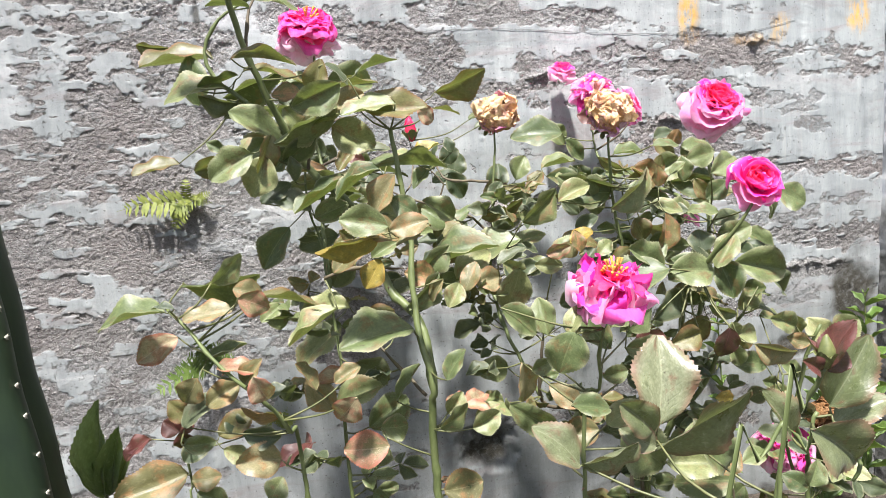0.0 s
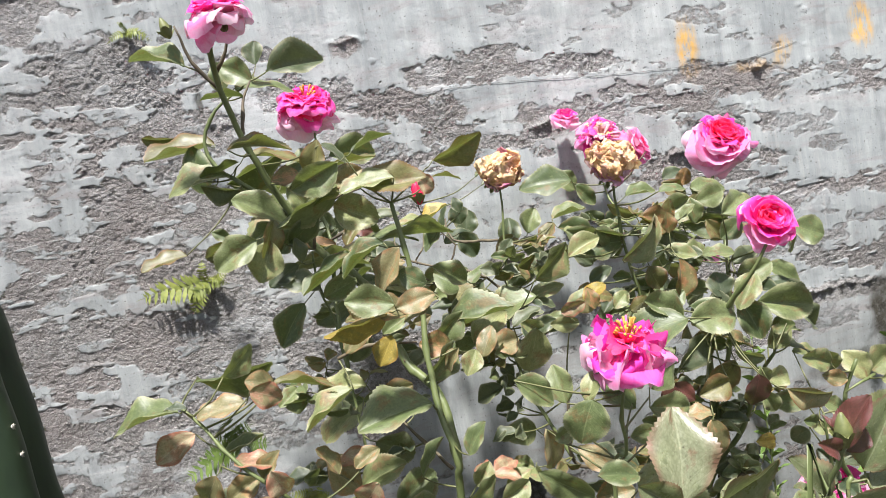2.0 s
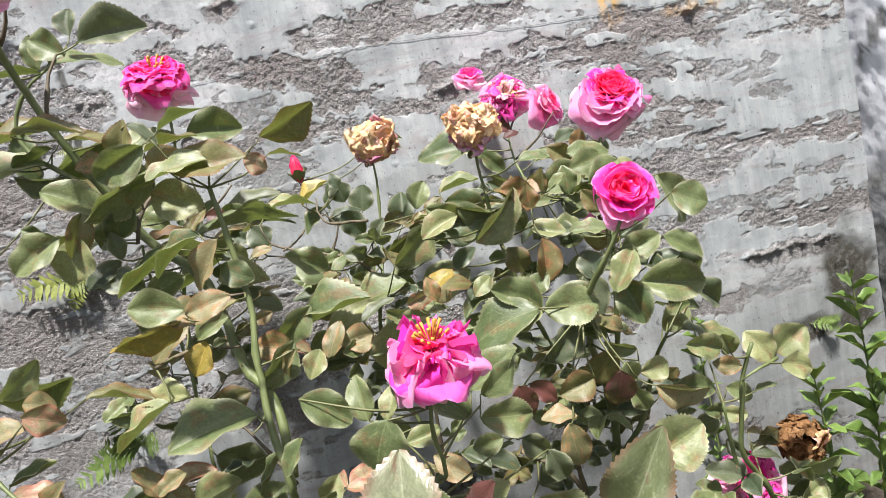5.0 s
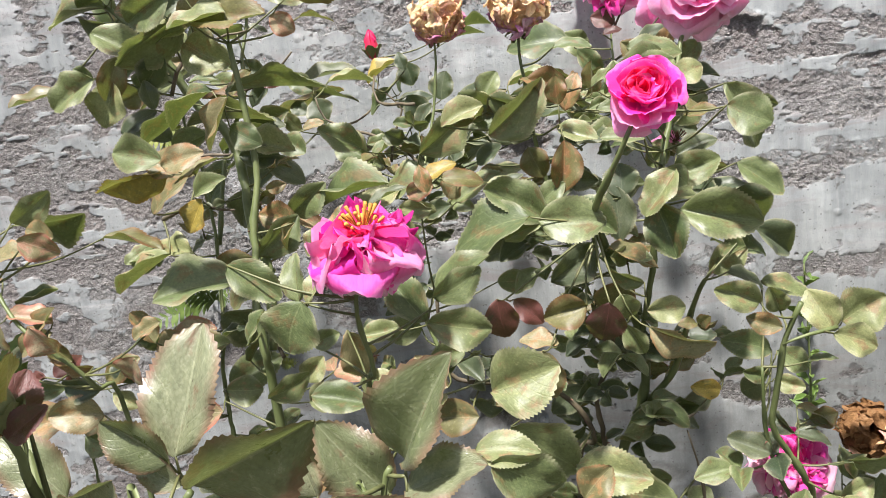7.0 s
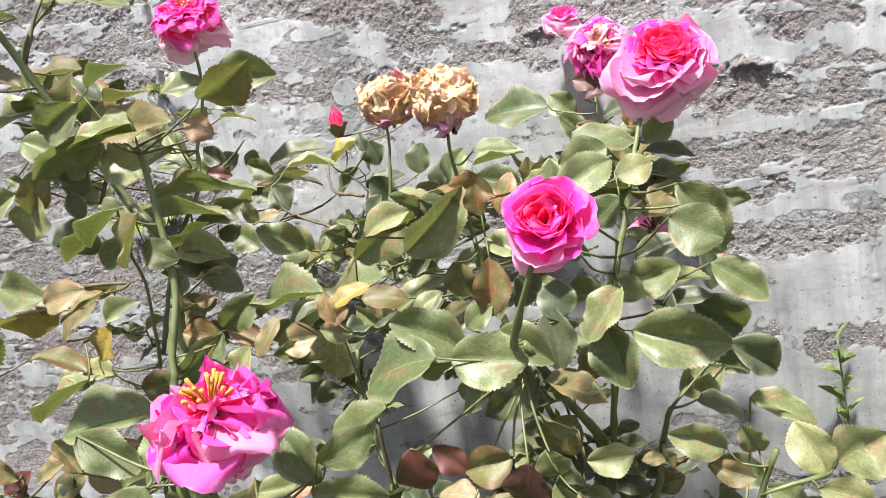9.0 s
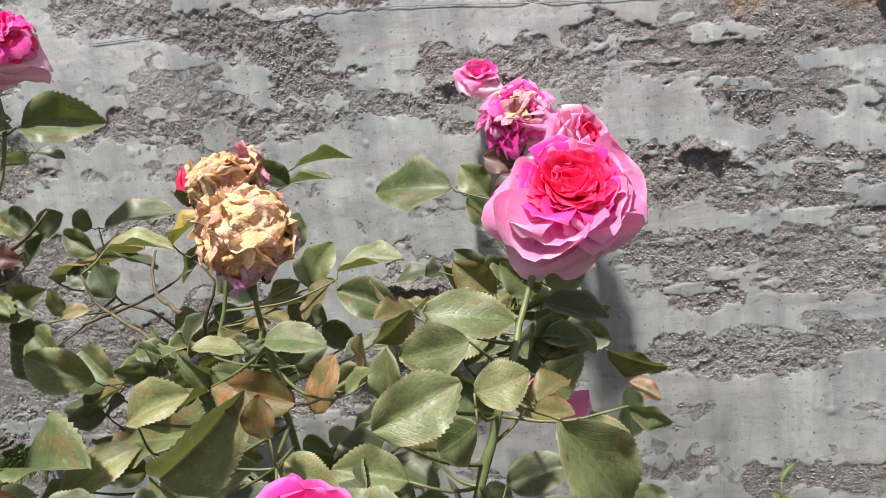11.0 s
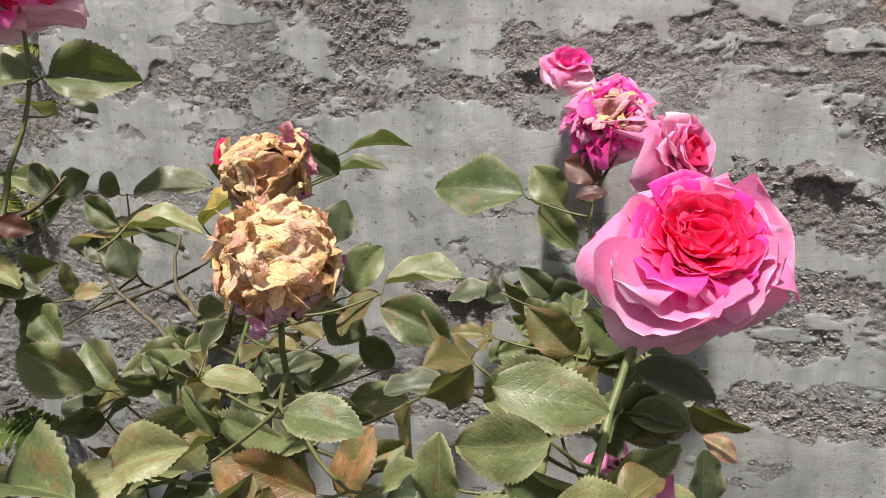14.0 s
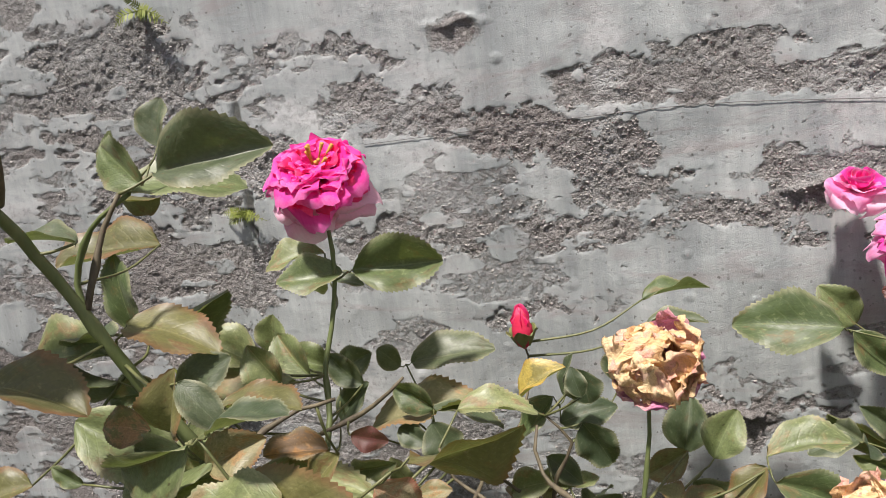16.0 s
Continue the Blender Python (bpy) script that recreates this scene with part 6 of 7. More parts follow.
leaf(lance_bush, (-0.201, 1.050, 0.237), (-0.171, 1.050, 0.302), 0.026, 'l')
leaf(lance_bush, (-0.217, 1.060, 0.226), (-0.229, 1.060, 0.282), 0.030, 'l')


def leafy(bush, count, low, high, y0, y1, kinds, seed, size=0.046, x0=-1.0):
    """Further compound leaves of three or five leaflets along the canes."""
    rnd = random.Random(seed)
    spots = [p for p in canes[bush] if low < p.z < high and y0 < p.y < y1 and p.x > x0]
    for _ in range(count):
        p = rnd.choice(spots)
        a = rnd.uniform(0, 2 * math.pi)
        d = Vector((math.cos(a), 0.7 * math.sin(a), rnd.uniform(-0.25, 0.6))).normalized()
        hub = p + d * rnd.uniform(0.03, 0.085)
        side = Vector((-d.y, d.x, rnd.uniform(-0.3, 0.3))).normalized()
        l = size * rnd.uniform(0.7, 1.25)
        kind = rnd.choice(kinds)
        leaf(bush, hub, hub + d * l + Vector((0, 0, -0.2 * l)), l * rnd.uniform(0.3, 0.62), kind)
        for s in (-1, 1):
            w = (side * s + d * 0.35).normalized()
            leaf(bush, hub - d * 0.006, hub - d * 0.006 + w * l * 0.85, l * rnd.uniform(0.25, 0.6), kind)


leafy(main_bush, 10, 0.34, 0.60, 0.98, 1.35, "dgdu", 51, 0.036)
leafy(main_bush, 16, 0.06, 0.30, 0.75, 1.15, "dgpgu", 52, 0.042)
leafy(right_bush, 20, -0.2, 0.22, 0.8, 1.1, "gpdgd", 53, 0.042)
leafy(main_bush, 26, -0.2, 0.12, 0.6, 1.15, "dgdgu", 55, 0.05)
leafy(main_bush, 18, 0.0, 0.32, 0.9, 1.12, "ddrd", 56, 0.045)
leafy(main_bush, 34, 0.30, 0.56, 0.95, 1.30, "ggpvud", 57, 0.034)
leafy(main_bush, 26, 0.10, 0.34, 0.85, 1.15, "gduuog", 58, 0.036)
leafy(main_bush, 34, 0.24, 0.52, 0.95, 1.30, "dgdu", 59, 0.034)
leafy(main_bush, 30, 0.40, 0.62, 0.92, 1.25, "ggudg", 60, 0.044, 0.38)
leafy(main_bush, 24, 0.42, 0.60, 1.0, 1.30, "dgdud", 64, 0.040, 0.36)
leafy(main_bush, 24, -0.2, 0.08, 0.6, 1.1, "gpdgu", 65, 0.052, 0.3)
leafy(near_bush, 14, 0.05, 0.38, 0.34, 0.7, "gwud", 54, 0.055)


# ---- blooms ----
def petal_shape(seed, cup, curl, crumple, point=0.0, wide=1.0):
    """A petal of height 1 that stands at the +x side of the bloom's axis and wraps round it; its lip curls outwards."""
    rnd = random.Random(seed)
    rows, half = 12, 7
    ph = [rnd.uniform(0, 6.3) for _ in range(8)]
    lean = rnd.uniform(-0.10, 0.10)
    verts, uvs, faces = [], [], []
    for i in range(rows + 1):
        s = i / rows
        w = (0.10 + 0.46 * math.sin(min(1.0, s * 1.03) * math.pi * 0.60) ** 0.85) * (1 - 0.30 * point * s)
        lip = max(0.0, s - 0.62) / 0.38
        for j in range(-half, half + 1):
            f = j / half
            y = f * w * wide + lean * s * s
            x = -cup * f * f * w * 0.95 + 0.20 * math.sin(s * math.pi * 0.8) * cup + curl * lip * lip * (0.75 + 0.5 * math.sin(2 * f + ph[6]))
            x += point * 0.42 * f * f * s * s
            z = s * (1 - (0.30 + 0.60 * point) * f * f * s) - 0.40 * abs(curl) * lip ** 3 + 0.030 * lip * math.sin(4 * f + ph[4])
            ruff = (0.040 * math.sin(4 * f + ph[0]) + 0.024 * math.sin(9 * f + ph[1]) + 0.010 * math.sin(17 * f + ph[7])) * (lip + 0.5 * abs(f) ** 3 * s)
            mess = crumple * (math.sin(9 * f + 6 * s + ph[2]) + 0.8 * math.sin(14 * s - 7 * f + ph[3]) + 0.6 * math.sin(21 * f + ph[5]) * s) * s
            verts.append((x + ruff + mess, y + mess * 0.6, z + mess * 0.5 + ruff * 0.25))
            uvs.append((0.5 + 0.5 * f, s))
    n = 2 * half + 1
    for i in range(rows):
        for j in range(n - 1):
            a = i * n + j
            faces.append((a, a + 1, a + 1 + n, a + n))
    return verts, faces, uvs


def dry_shape(seed, reach, wide):
    """A dried petal that lies round a ball: from its foot below up over the side, creased and crumpled, its lip rolled in or out."""
    rnd = random.Random(seed)
    rows, half = 22, 11
    waves = [(rnd.uniform(-1, 1) * q, rnd.uniform(-1, 1) * q, rnd.uniform(0, 6.3), 0.60 / q) for q in (5, 7, 9, 11, 14, 18, 23, 29, 37)]
    roll, side_roll = rnd.uniform(-0.65, 0.15), (rnd.uniform(-0.45, 0.15), rnd.uniform(-0.45, 0.15))
    lean = rnd.uniform(-0.35, 0.35)
    verts, uvs, faces = [], [], []
    for i in range(rows + 1):
        s = i / rows
        for j in range(-half, half + 1):
            f = j / half
            crease = sum(a * (1.0 - 2.0 * abs(math.sin(0.5 * (p * f + q * s) + r))) for p, q, r, a in waves)
            slip = sum(a * math.sin(q * f - p * s + 2 * r) for p, q, r, a in waves)
            up = math.radians(reach) * (s - 0.10 * f * f * s) + 0.34 * slip * s
            across = f * wide * (0.25 + 0.75 * math.sin(min(1.0, s * 1.1) * math.pi * 0.60)) + lean * s * s + 0.40 * slip * s
            lip = max(0.0, s - 0.70) / 0.30
            out = 0.94 + 0.62 * crease * (0.25 + s) + roll * lip * lip + side_roll[j > 0] * abs(f) ** 3 * s
            r, h = 0.5 * out * math.sin(up), 0.5 - 0.5 * out * math.cos(up)
            verts.append((r * math.cos(across), r * math.sin(across) + 0.04 * f * s, h))
            uvs.append((0.5 + 0.5 * f, s))
    n = 2 * half + 1
    for i in range(rows):
        for j in range(n - 1):
            a = i * n + j
            faces.append((a, a + 1, a + 1 + n, a + n))
    return verts, faces, uvs


def tatter_shape(seed, wide):
    """A shrivelled petal: a bent scrap of height 1 before the x = 0 plane, sharply creased, its rims rolled."""
    rnd = random.Random(seed)
    rows, half = 18, 10
    folds = [(math.cos(a) * q, math.sin(a) * q, rnd.uniform(0, 6.3), 0.32 / q) for q in (4, 6, 9, 14, 21, 30) for a in [rnd.uniform(0, 3.14)]]
    roll, bow = rnd.uniform(-0.45, 0.60), rnd.uniform(0.1, 0.6)
    sides = (rnd.uniform(-0.5, 0.35), rnd.uniform(-0.5, 0.35))
    ph = [rnd.uniform(0, 6.3) for _ in range(3)]
    verts, uvs, faces = [], [], []
    for i in range(rows + 1):
        s = i / rows
        w = wide * (0.30 + 0.34 * math.sin(min(1.0, 0.15 + s) * 2.4)) * (1 + 0.16 * math.sin(7 * s + ph[0]))
        for j in range(-half, half + 1):
            f = j / half
            crease = sum(a * (1.0 - 2.0 * abs(math.sin(0.5 * (p * f + q * s * 2) + r))) for p, q, r, a in folds)
            slip = sum(a * math.sin(q * f - p * s * 2 + 2 * r) for p, q, r, a in folds)
            lip = max(0.0, s - 0.6) / 0.4
            x = crease * 1.5 * (0.35 + s) - bow * 0.55 * f * f * w + 0.22 * math.sin(s * 2.6) + roll * lip * lip * 0.6 + sides[j > 0] * abs(f) ** 3 * 0.5
            z = s - 0.5 - 0.25 * abs(roll) * lip ** 2 - 0.12 * f * f + 0.07 * math.sin(5 * f + ph[1]) * s + 0.45 * slip
            verts.append((x, f * w + 0.5 * slip + 0.10 * math.sin(3 * s + ph[2]), z))
            uvs.append((0.5 + 0.5 * f, s))
    n = 2 * half + 1
    for i in range(rows):
        for j in range(n - 1):
            a = i * n + j
            faces.append((a, a + 1, a + 1 + n, a + n))
    return verts, faces, uvs


def tatters(ob, count, r, up, size, colours, low, seed, heart=0.62, inner=None):
    """Shrivelled petals close together round a withered bloom: the upper ones bleached, the lower ones still rosy."""
    rnd = random.Random(seed)
    for k in range(count):
        down = math.acos(1 - (k + 0.5) / count * 1.72)
        if down < heart:
            continue
        a = k * 2.39996 + rnd.uniform(-0.35, 0.35)
        d = Vector((math.sin(down) * math.cos(a), math.sin(down) * math.sin(a), math.cos(down)))
        rise = (Vector((0, 0, 1)) - d * d.z).normalized()
        m = Matrix((d, rise.cross(d).normalized() * -1, rise)).transposed().to_4x4()
        l = r * size * rnd.uniform(0.75, 1.3)
        m = Matrix.Translation(d * r * rnd.uniform(0.66, 0.86) * (0.80 + 0.20 * math.sin(down)) + Vector((0, 0, up * r))) @ m @ pose(0, 0, 0, rnd.uniform(-38, 38), rnd.uniform(-18, 36), rnd.uniform(-22, 22)) @ Matrix.Diagonal((l * 0.8, l, l, 1))
        part("petal", petal_mesh("tatter", rnd.choice(inner if inner and down < 0.75 else low if down > 1.75 + rnd.uniform(-0.35, 0.35) else colours), rnd.randrange(8)), ob, m)


def petal_set(cup, curl, crumple, seed, point=0.0):
    return [petal_shape(seed + k, cup, curl, crumple, point * k / 2) for k in range(3)]


RAW_PETALS = {"closed": petal_set(1.0, 0.05, 0.012, 300), "open": petal_set(0.75, 0.22, 0.012, 310), "back": petal_set(0.35, 0.38, 0.018, 320, 0.22), "dry": [dry_shape(330 + k, (98, 112, 84, 120, 104, 78)[k], (0.62, 0.5, 0.75, 0.45, 0.66, 0.55)[k]) for k in range(6)], "curl": [dry_shape(350 + k, (150, 140, 162)[k], (0.7, 0.55, 0.8)[k]) for k in range(3)], "tatter": [tatter_shape(400 + k, (0.9, 1.2, 0.8, 1.1, 1.3, 0.75, 1.0, 1.15)[k]) for k in range(8)], "limp": petal_set(0.5, 0.25, 0.035, 340, 0.2), "frill": [petal_shape(380 + k, 0.6, 0.26, 0.036, 0.08 * k, 0.95) for k in range(4)], "shred": [petal_shape(370 + k, 0.9, 0.35, 0.055, 0.10 * k, (0.7, 1.0, 0.85, 1.15)[k]) for k in range(4)], "tip": [petal_shape(360 + k, 0.30, 0.30, 0.020, 0.45 + 0.08 * k) for k in range(3)]}
PETAL_SHAPES = {}


def petal_mesh(shape, colour, k):
    key = (shape, colour, k)
    if key not in PETAL_SHAPES:
        v, f, u = RAW_PETALS[shape][k]
        PETAL_SHAPES[key] = shared("petal", PETALS[colour], v, f, u)
    return PETAL_SHAPES[key]


def along(axis):
    return Vector(axis).normalized().to_track_quat("Z", "Y").to_matrix().to_4x4()


def bloom(bush, at, axis, size, label, rings, seed, stamens=0, filament=STAMEN, sunk=0.42):
    """rings: (count, tilt in degrees, length, shape, colours); size is the bloom's width. The receptacle carries the petals."""
    rnd = random.Random(seed)
    r = size / 2
    foot = Vector(at) - Vector(axis).normalized() * r * sunk
    place = Matrix.Translation(foot - bush.location) @ along(axis)
    v, f = tube([Vector((0, 0, z)) for z in (-0.30 * r, -0.20 * r, -0.05 * r, 0.06 * r)], [0.06 * r, 0.17 * r, 0.19 * r, 0.10 * r], 10)
    ob = mesh_object("bloom", v, f, SEPAL, bush, label)
    ob.matrix_basis = place
    turn = rnd.uniform(0, 360)
    for count, tilt, length, shape, colours in rings:
        for k in range(count):
            turn += 360 / count if count > 1 else 137.5
            loose = 2.4 if shape == "shred" else 1.6 if shape in ("dry", "curl", "limp") else 1.0
            a = turn + rnd.uniform(-12, 12) * loose
            th = tilt + rnd.uniform(-6, 6) * loose
            s = r * length * (rnd.uniform(0.82, 1.2) if tilt > 80 else rnd.uniform(0.9, 1.1))
            m = pose(0, 0, 0, 0, 0, a) @ pose(0.03 * r, 0, 0, 0, th, 0) @ pose(0, 0, 0, 0, 0, rnd.uniform(-7, 7) * loose) @ Matrix.Diagonal((s, s * rnd.uniform(0.95, 1.15), s, 1))
            part("petal", petal_mesh(shape, rnd.choice(colours), rnd.randrange(len(RAW_PETALS[shape]))), ob, m)
        turn += 360 / count * 0.5 + 17
    for k in range(stamens):
        a, th = rnd.uniform(0, 360), rnd.uniform(0, 55)
        d = pose(0, 0, 0, 0, th, 0).to_3x3() @ Vector((0, 0, 1))
        d = pose(0, 0, 0, 0, 0, a).to_3x3() @ d
        end = d * r * rnd.uniform(0.35, 0.55)
        v, f = tube([Vector((0, 0, 0)), end * 0.6 + Vector((0, 0, 0.02 * r)), end * 0.97, end], [0.012 * r, 0.012 * r, 0.035 * r, 0.02 * r], 5)
        mesh_object("stamen", v, f, filament, ob)
    # green sepals turned back under the petals
    for k in range(5):
        s = r * 0.5
        m = pose(0, 0, 0, 0, 0, 72 * k + 20) @ pose(0.05 * r, 0, -0.1 * r, 0, 128 + rnd.uniform(-14, 14), 0) @ Matrix.Diagonal((s, s * 0.4, s, 1))
        part("sepal", SEPAL_SHAPE, ob, m)
    return ob


v, f, u = petal_shape(350, 0.4, 0.2, 0.01)
SEPAL_SHAPE = shared("sepal", SEPAL, v, f, u)


def full_rose(inner, mid, outer, last):
    return [(3, 4, 0.52, "closed", inner), (4, 10, 0.58, "closed", inner), (5, 18, 0.64, "closed", inner), (6, 28, 0.70, "open", inner), (6, 40, 0.78, "open", mid), (7, 54, 0.86, "open", mid), (7, 70, 0.94, "back", outer), (7, last - 22, 1.0, "back", outer), (6, last, 1.02, "back", outer)]


def dry_rose(light, dark, low):
    return [(5, 0, 0.80, "curl", dark), (6, 2, 1.00, "curl", light), (6, 2, 1.18, "dry", light), (7, 4, 1.32, "dry", light + low), (7, 8, 1.42, "dry", low)]


bloom(main_bush, (0.771, 1.031, 0.742), (0.12, -0.66, 0.74), 0.104, "large open bloom, crimson within and pale pink outside", [(3, 5, 0.42, "closed", ["crimson"]), (4, 16, 0.48, "frill", ["crimson"]), (5, 27, 0.54, "closed", ["crimson"]), (5, 38, 0.60, "open", ["crimson"]), (6, 48, 0.67, "open", ["crimson"]), (6, 57, 0.75, "open", ["crimson", "crimson", "hot"]), (6, 66, 0.84, "open", ["hot", "hot", "pink"]), (6, 76, 0.94, "open", ["pink", "pink", "hot"]), (6, 86, 1.0, "open", ["pink"]), (6, 98, 1.12, "tip", ["pink", "pale"]), (6, 112, 1.24, "tip", ["pale", "pale", "pink"]), (5, 127, 1.22, "tip", ["pale"])], 1)
bloom(main_bush, (0.657, 0.775, 0.630), (-0.06, -0.82, 0.57), 0.070, "half-open hot pink bloom with crimson heart", [(3, 2, 0.60, "closed", ["crimson"]), (4, 10, 0.66, "frill", ["crimson", "hot"]), (5, 20, 0.76, "closed", ["crimson", "hot"]), (4, 34, 0.90, "closed", ["hot"]), (4, 52, 1.02, "open", ["hot"]), (5, 70, 1.08, "open", ["hot", "hot", "pink"]), (3, 92, 1.06, "tip", ["hot", "pink"])], 2)
bloom(main_bush, (0.430, 0.687, 0.566), (0.12, -0.22, 1.0), 0.104, "spent magenta bloom with bare golden stamens", [(4, 40, 0.46, "shred", ["crimson", "magenta"]), (6, 66, 0.62, "shred", ["magenta", "crimson"]), (7, 86, 0.80, "shred", ["magenta"]), (7, 98, 0.94, "shred", ["magenta", "hot", "pink"]), (7, 104, 1.12, "tip", ["pink", "pale", "magenta"]), (5, 120, 1.02, "shred", ["pale", "pink"])], 21, 24)
bloom(main_bush, (0.154, 1.246, 0.930), (0.10, -0.46, 0.88), 0.124, "full hot pink bloom with yellow heart and paler drooping outer petals", [(4, 18, 0.40, "frill", ["hot", "hot", "crimson"]), (5, 30, 0.50, "frill", ["hot"]), (6, 41, 0.58, "frill", ["hot", "hot", "crimson"]), (7, 52, 0.66, "frill", ["hot"]), (7, 63, 0.74, "frill", ["hot"]), (8, 75, 0.82, "frill", ["hot"]), (8, 88, 0.90, "frill", ["hot", "hot", "crimson"]), (7, 102, 0.98, "frill", ["hot", "pink"]), (6, 116, 1.10, "tip", ["pale", "pink"]), (5, 132, 1.12, "tip", ["pale"])], 4, 9)
dry = bloom(main_bush, (0.444, 1.178, 0.738), (0.25, -0.66, 0.62), 0.066, "withered cream bloom with lilac petals below", dry_rose(["cream", "cream", "tan"], ["tan", "lilac"], ["cream", "tan", "lilac"]) + [(3, 10, 1.05, "curl", ["lilac", "rosy", "cream"])], 5, 12, HUSK, 0.9)
tatters(dry, 30, 0.034, 0.85, 0.92, ["cream", "cream", "tan", "cream", "tan"], ["lilac", "rosy", "cream", "lilac"], 61, 0.30, ["lilac", "tan", "cream"])
dry = bloom(main_bush, (0.558, 0.976, 0.726), (0.10, -0.50, 0.86), 0.062, "withered crumpled cream bloom, rosy underneath", dry_rose(["cream", "cream", "cream", "tan"], ["tan", "cream"], ["rosy", "tan", "cream"]), 6, 18, HUSK, 0.9)
tatters(dry, 34, 0.0315, 0.85, 0.88, ["cream", "cream", "cream", "tan", "tan"], ["rosy", "rosy", "tan", "lilac"], 62)
bloom(main_bush, (0.662, 1.43, 0.825), (0.10, -0.42, 0.90), 0.060, "small half-open pink bloom", [(3, 6, 0.70, "closed", ["hot"]), (4, 20, 0.80, "closed", ["hot", "pink"]), (4, 44, 0.90, "open", ["hot", "pink"]), (4, 68, 1.05, "tip", ["pale", "pink"]), (5, 88, 1.15, "tip", ["pale"])], 7)
bloom(main_bush, (0.709, 1.37, 0.778), (-0.05, -0.70, 0.65), 0.098, "shaggy fading magenta bloom with browned heart", [(5, 10, 0.62, "shred", ["rosy", "cream"]), (6, 26, 0.80, "shred", ["rosy", "hot", "cream"]), (6, 44, 0.90, "shred", ["hot", "pink"]), (7, 62, 0.96, "shred", ["pink", "hot", "pink"]), (7, 80, 1.0, "shred", ["pink", "hot", "pale"]), (7, 100, 1.0, "tip", ["pink", "pale"])], 8)
bloom(main_bush, (0.785, 1.366, 0.740), (0.80, -0.50, 0.35), 0.086, "drooping pink bloom with dark red heart", [(5, 6, 0.6, "closed", ["crimson"]), (5, 22, 0.72, "closed", ["crimson"]), (6, 40, 0.9, "open", ["pink"]), (6, 62, 1.0, "open", ["pink", "pale"]), (6, 90, 1.05, "back", ["pink"])], 9)
bloom(main_bush, (0.742, 1.11, 0.556), (0.05, -0.35, 0.93), 0.070, "spent bloom with few limp pink petals left", [(2, 88, 1.0, "limp", ["pink"]), (1, 112, 1.0, "limp", ["pink", "pale"])], 16, 26, HUSK)
bloom(main_bush, (0.069, 0.910, 0.999), (-0.10, -0.25, 0.97), 0.084, "hot pink bloom at the top of the tallest cane", full_rose(["hot"], ["hot"], ["pink", "pale"], 110), 11)
bloom(right_bush, (0.824, 0.945, 0.190), (-0.05, -0.60, 0.80), 0.098, "low shaggy pink bloom behind crossing stems", [(6, 10, 0.6, "shred", ["hot"]), (8, 28, 0.72, "shred", ["hot", "pink"]), (9, 48, 0.82, "shred", ["pink", "hot"]), (10, 68, 0.92, "shred", ["pink", "magenta"]), (10, 90, 1.0, "frill", ["pink", "pale"]), (8, 112, 1.0, "tip", ["pink", "pale"])], 12)
dry = bloom(right_bush, (0.916, 0.97, 0.203), (-0.05, -0.60, 0.80), 0.064, "dried brown bloom", dry_rose(["brown", "tan", "brown"], ["brown"], ["brown"]), 13, 0, HUSK, 0.9)
tatters(dry, 30, 0.032, 0.85, 0.9, ["brown", "brown", "tan"], ["brown"], 63)


def bud(bush, at, axis, length, mat, label):
    rnd = random.Random(int(length * 1e5))
    place = Matrix.Translation(Vector(at) - bush.location) @ along(axis)
    prof = [(-0.06, 0.06), (0.06, 0.17), (0.25, 0.27), (0.5, 0.27), (0.78, 0.18), (0.95, 0.10), (1.05, 0.03)]
    v, f = tube([Vector((0.02 * math.sin(9 * z), 0, z)) * length for z, _ in prof], [q * length for _, q in prof], 10)
    ob = mesh_object("bud", v, f, mat, bush, label, uvs=[(0.5, p.z / length) for p in v])
    ob.matrix_basis = place
    if mat is BUD:
        for k in range(5):
            m = pose(0, 0, 0, 0, 0, 140 * k) @ pose(0.07 * length, 0, 0.12 * length, 0, -13 + 3 * k, 0) @ Matrix.Diagonal((length * 0.45, length * 0.36, length * (1.05 - 0.05 * k), 1))
            part("petal", petal_mesh("closed", "hot" if k == 4 else "crimson", k % 3), ob, m)
    for k in range(5):
        m = pose(0, 0, 0, 0, 0, 72 * k) @ pose(0.16 * length, 0, 0, 0, 16 + rnd.uniform(-4, 22), 0) @ Matrix.Diagonal((length * 0.4, length * 0.34, length * 0.62, 1))
        part("sepal", SEPAL_SHAPE, ob, m)


bud(main_bush, (0.321, 1.318, 0.703), (-0.05, 0.0, 1.0), 0.040, BUD, "closed red rosebud with green sepals")
bud(main_bush, (-0.002, 1.0, 0.985), (-0.25, 0.0, 1.0), 0.026, SEPAL, "closed green rosebud on a side shoot")
bud(near_bush, (0.400, 0.338, 0.567), (0.05, 0.05, 1.0), 0.018, SEPAL, "small green rosebud among red young leaves")
for plant in (main_bush, right_bush, near_bush, left_bush, lance_bush):
    stalks(plant)


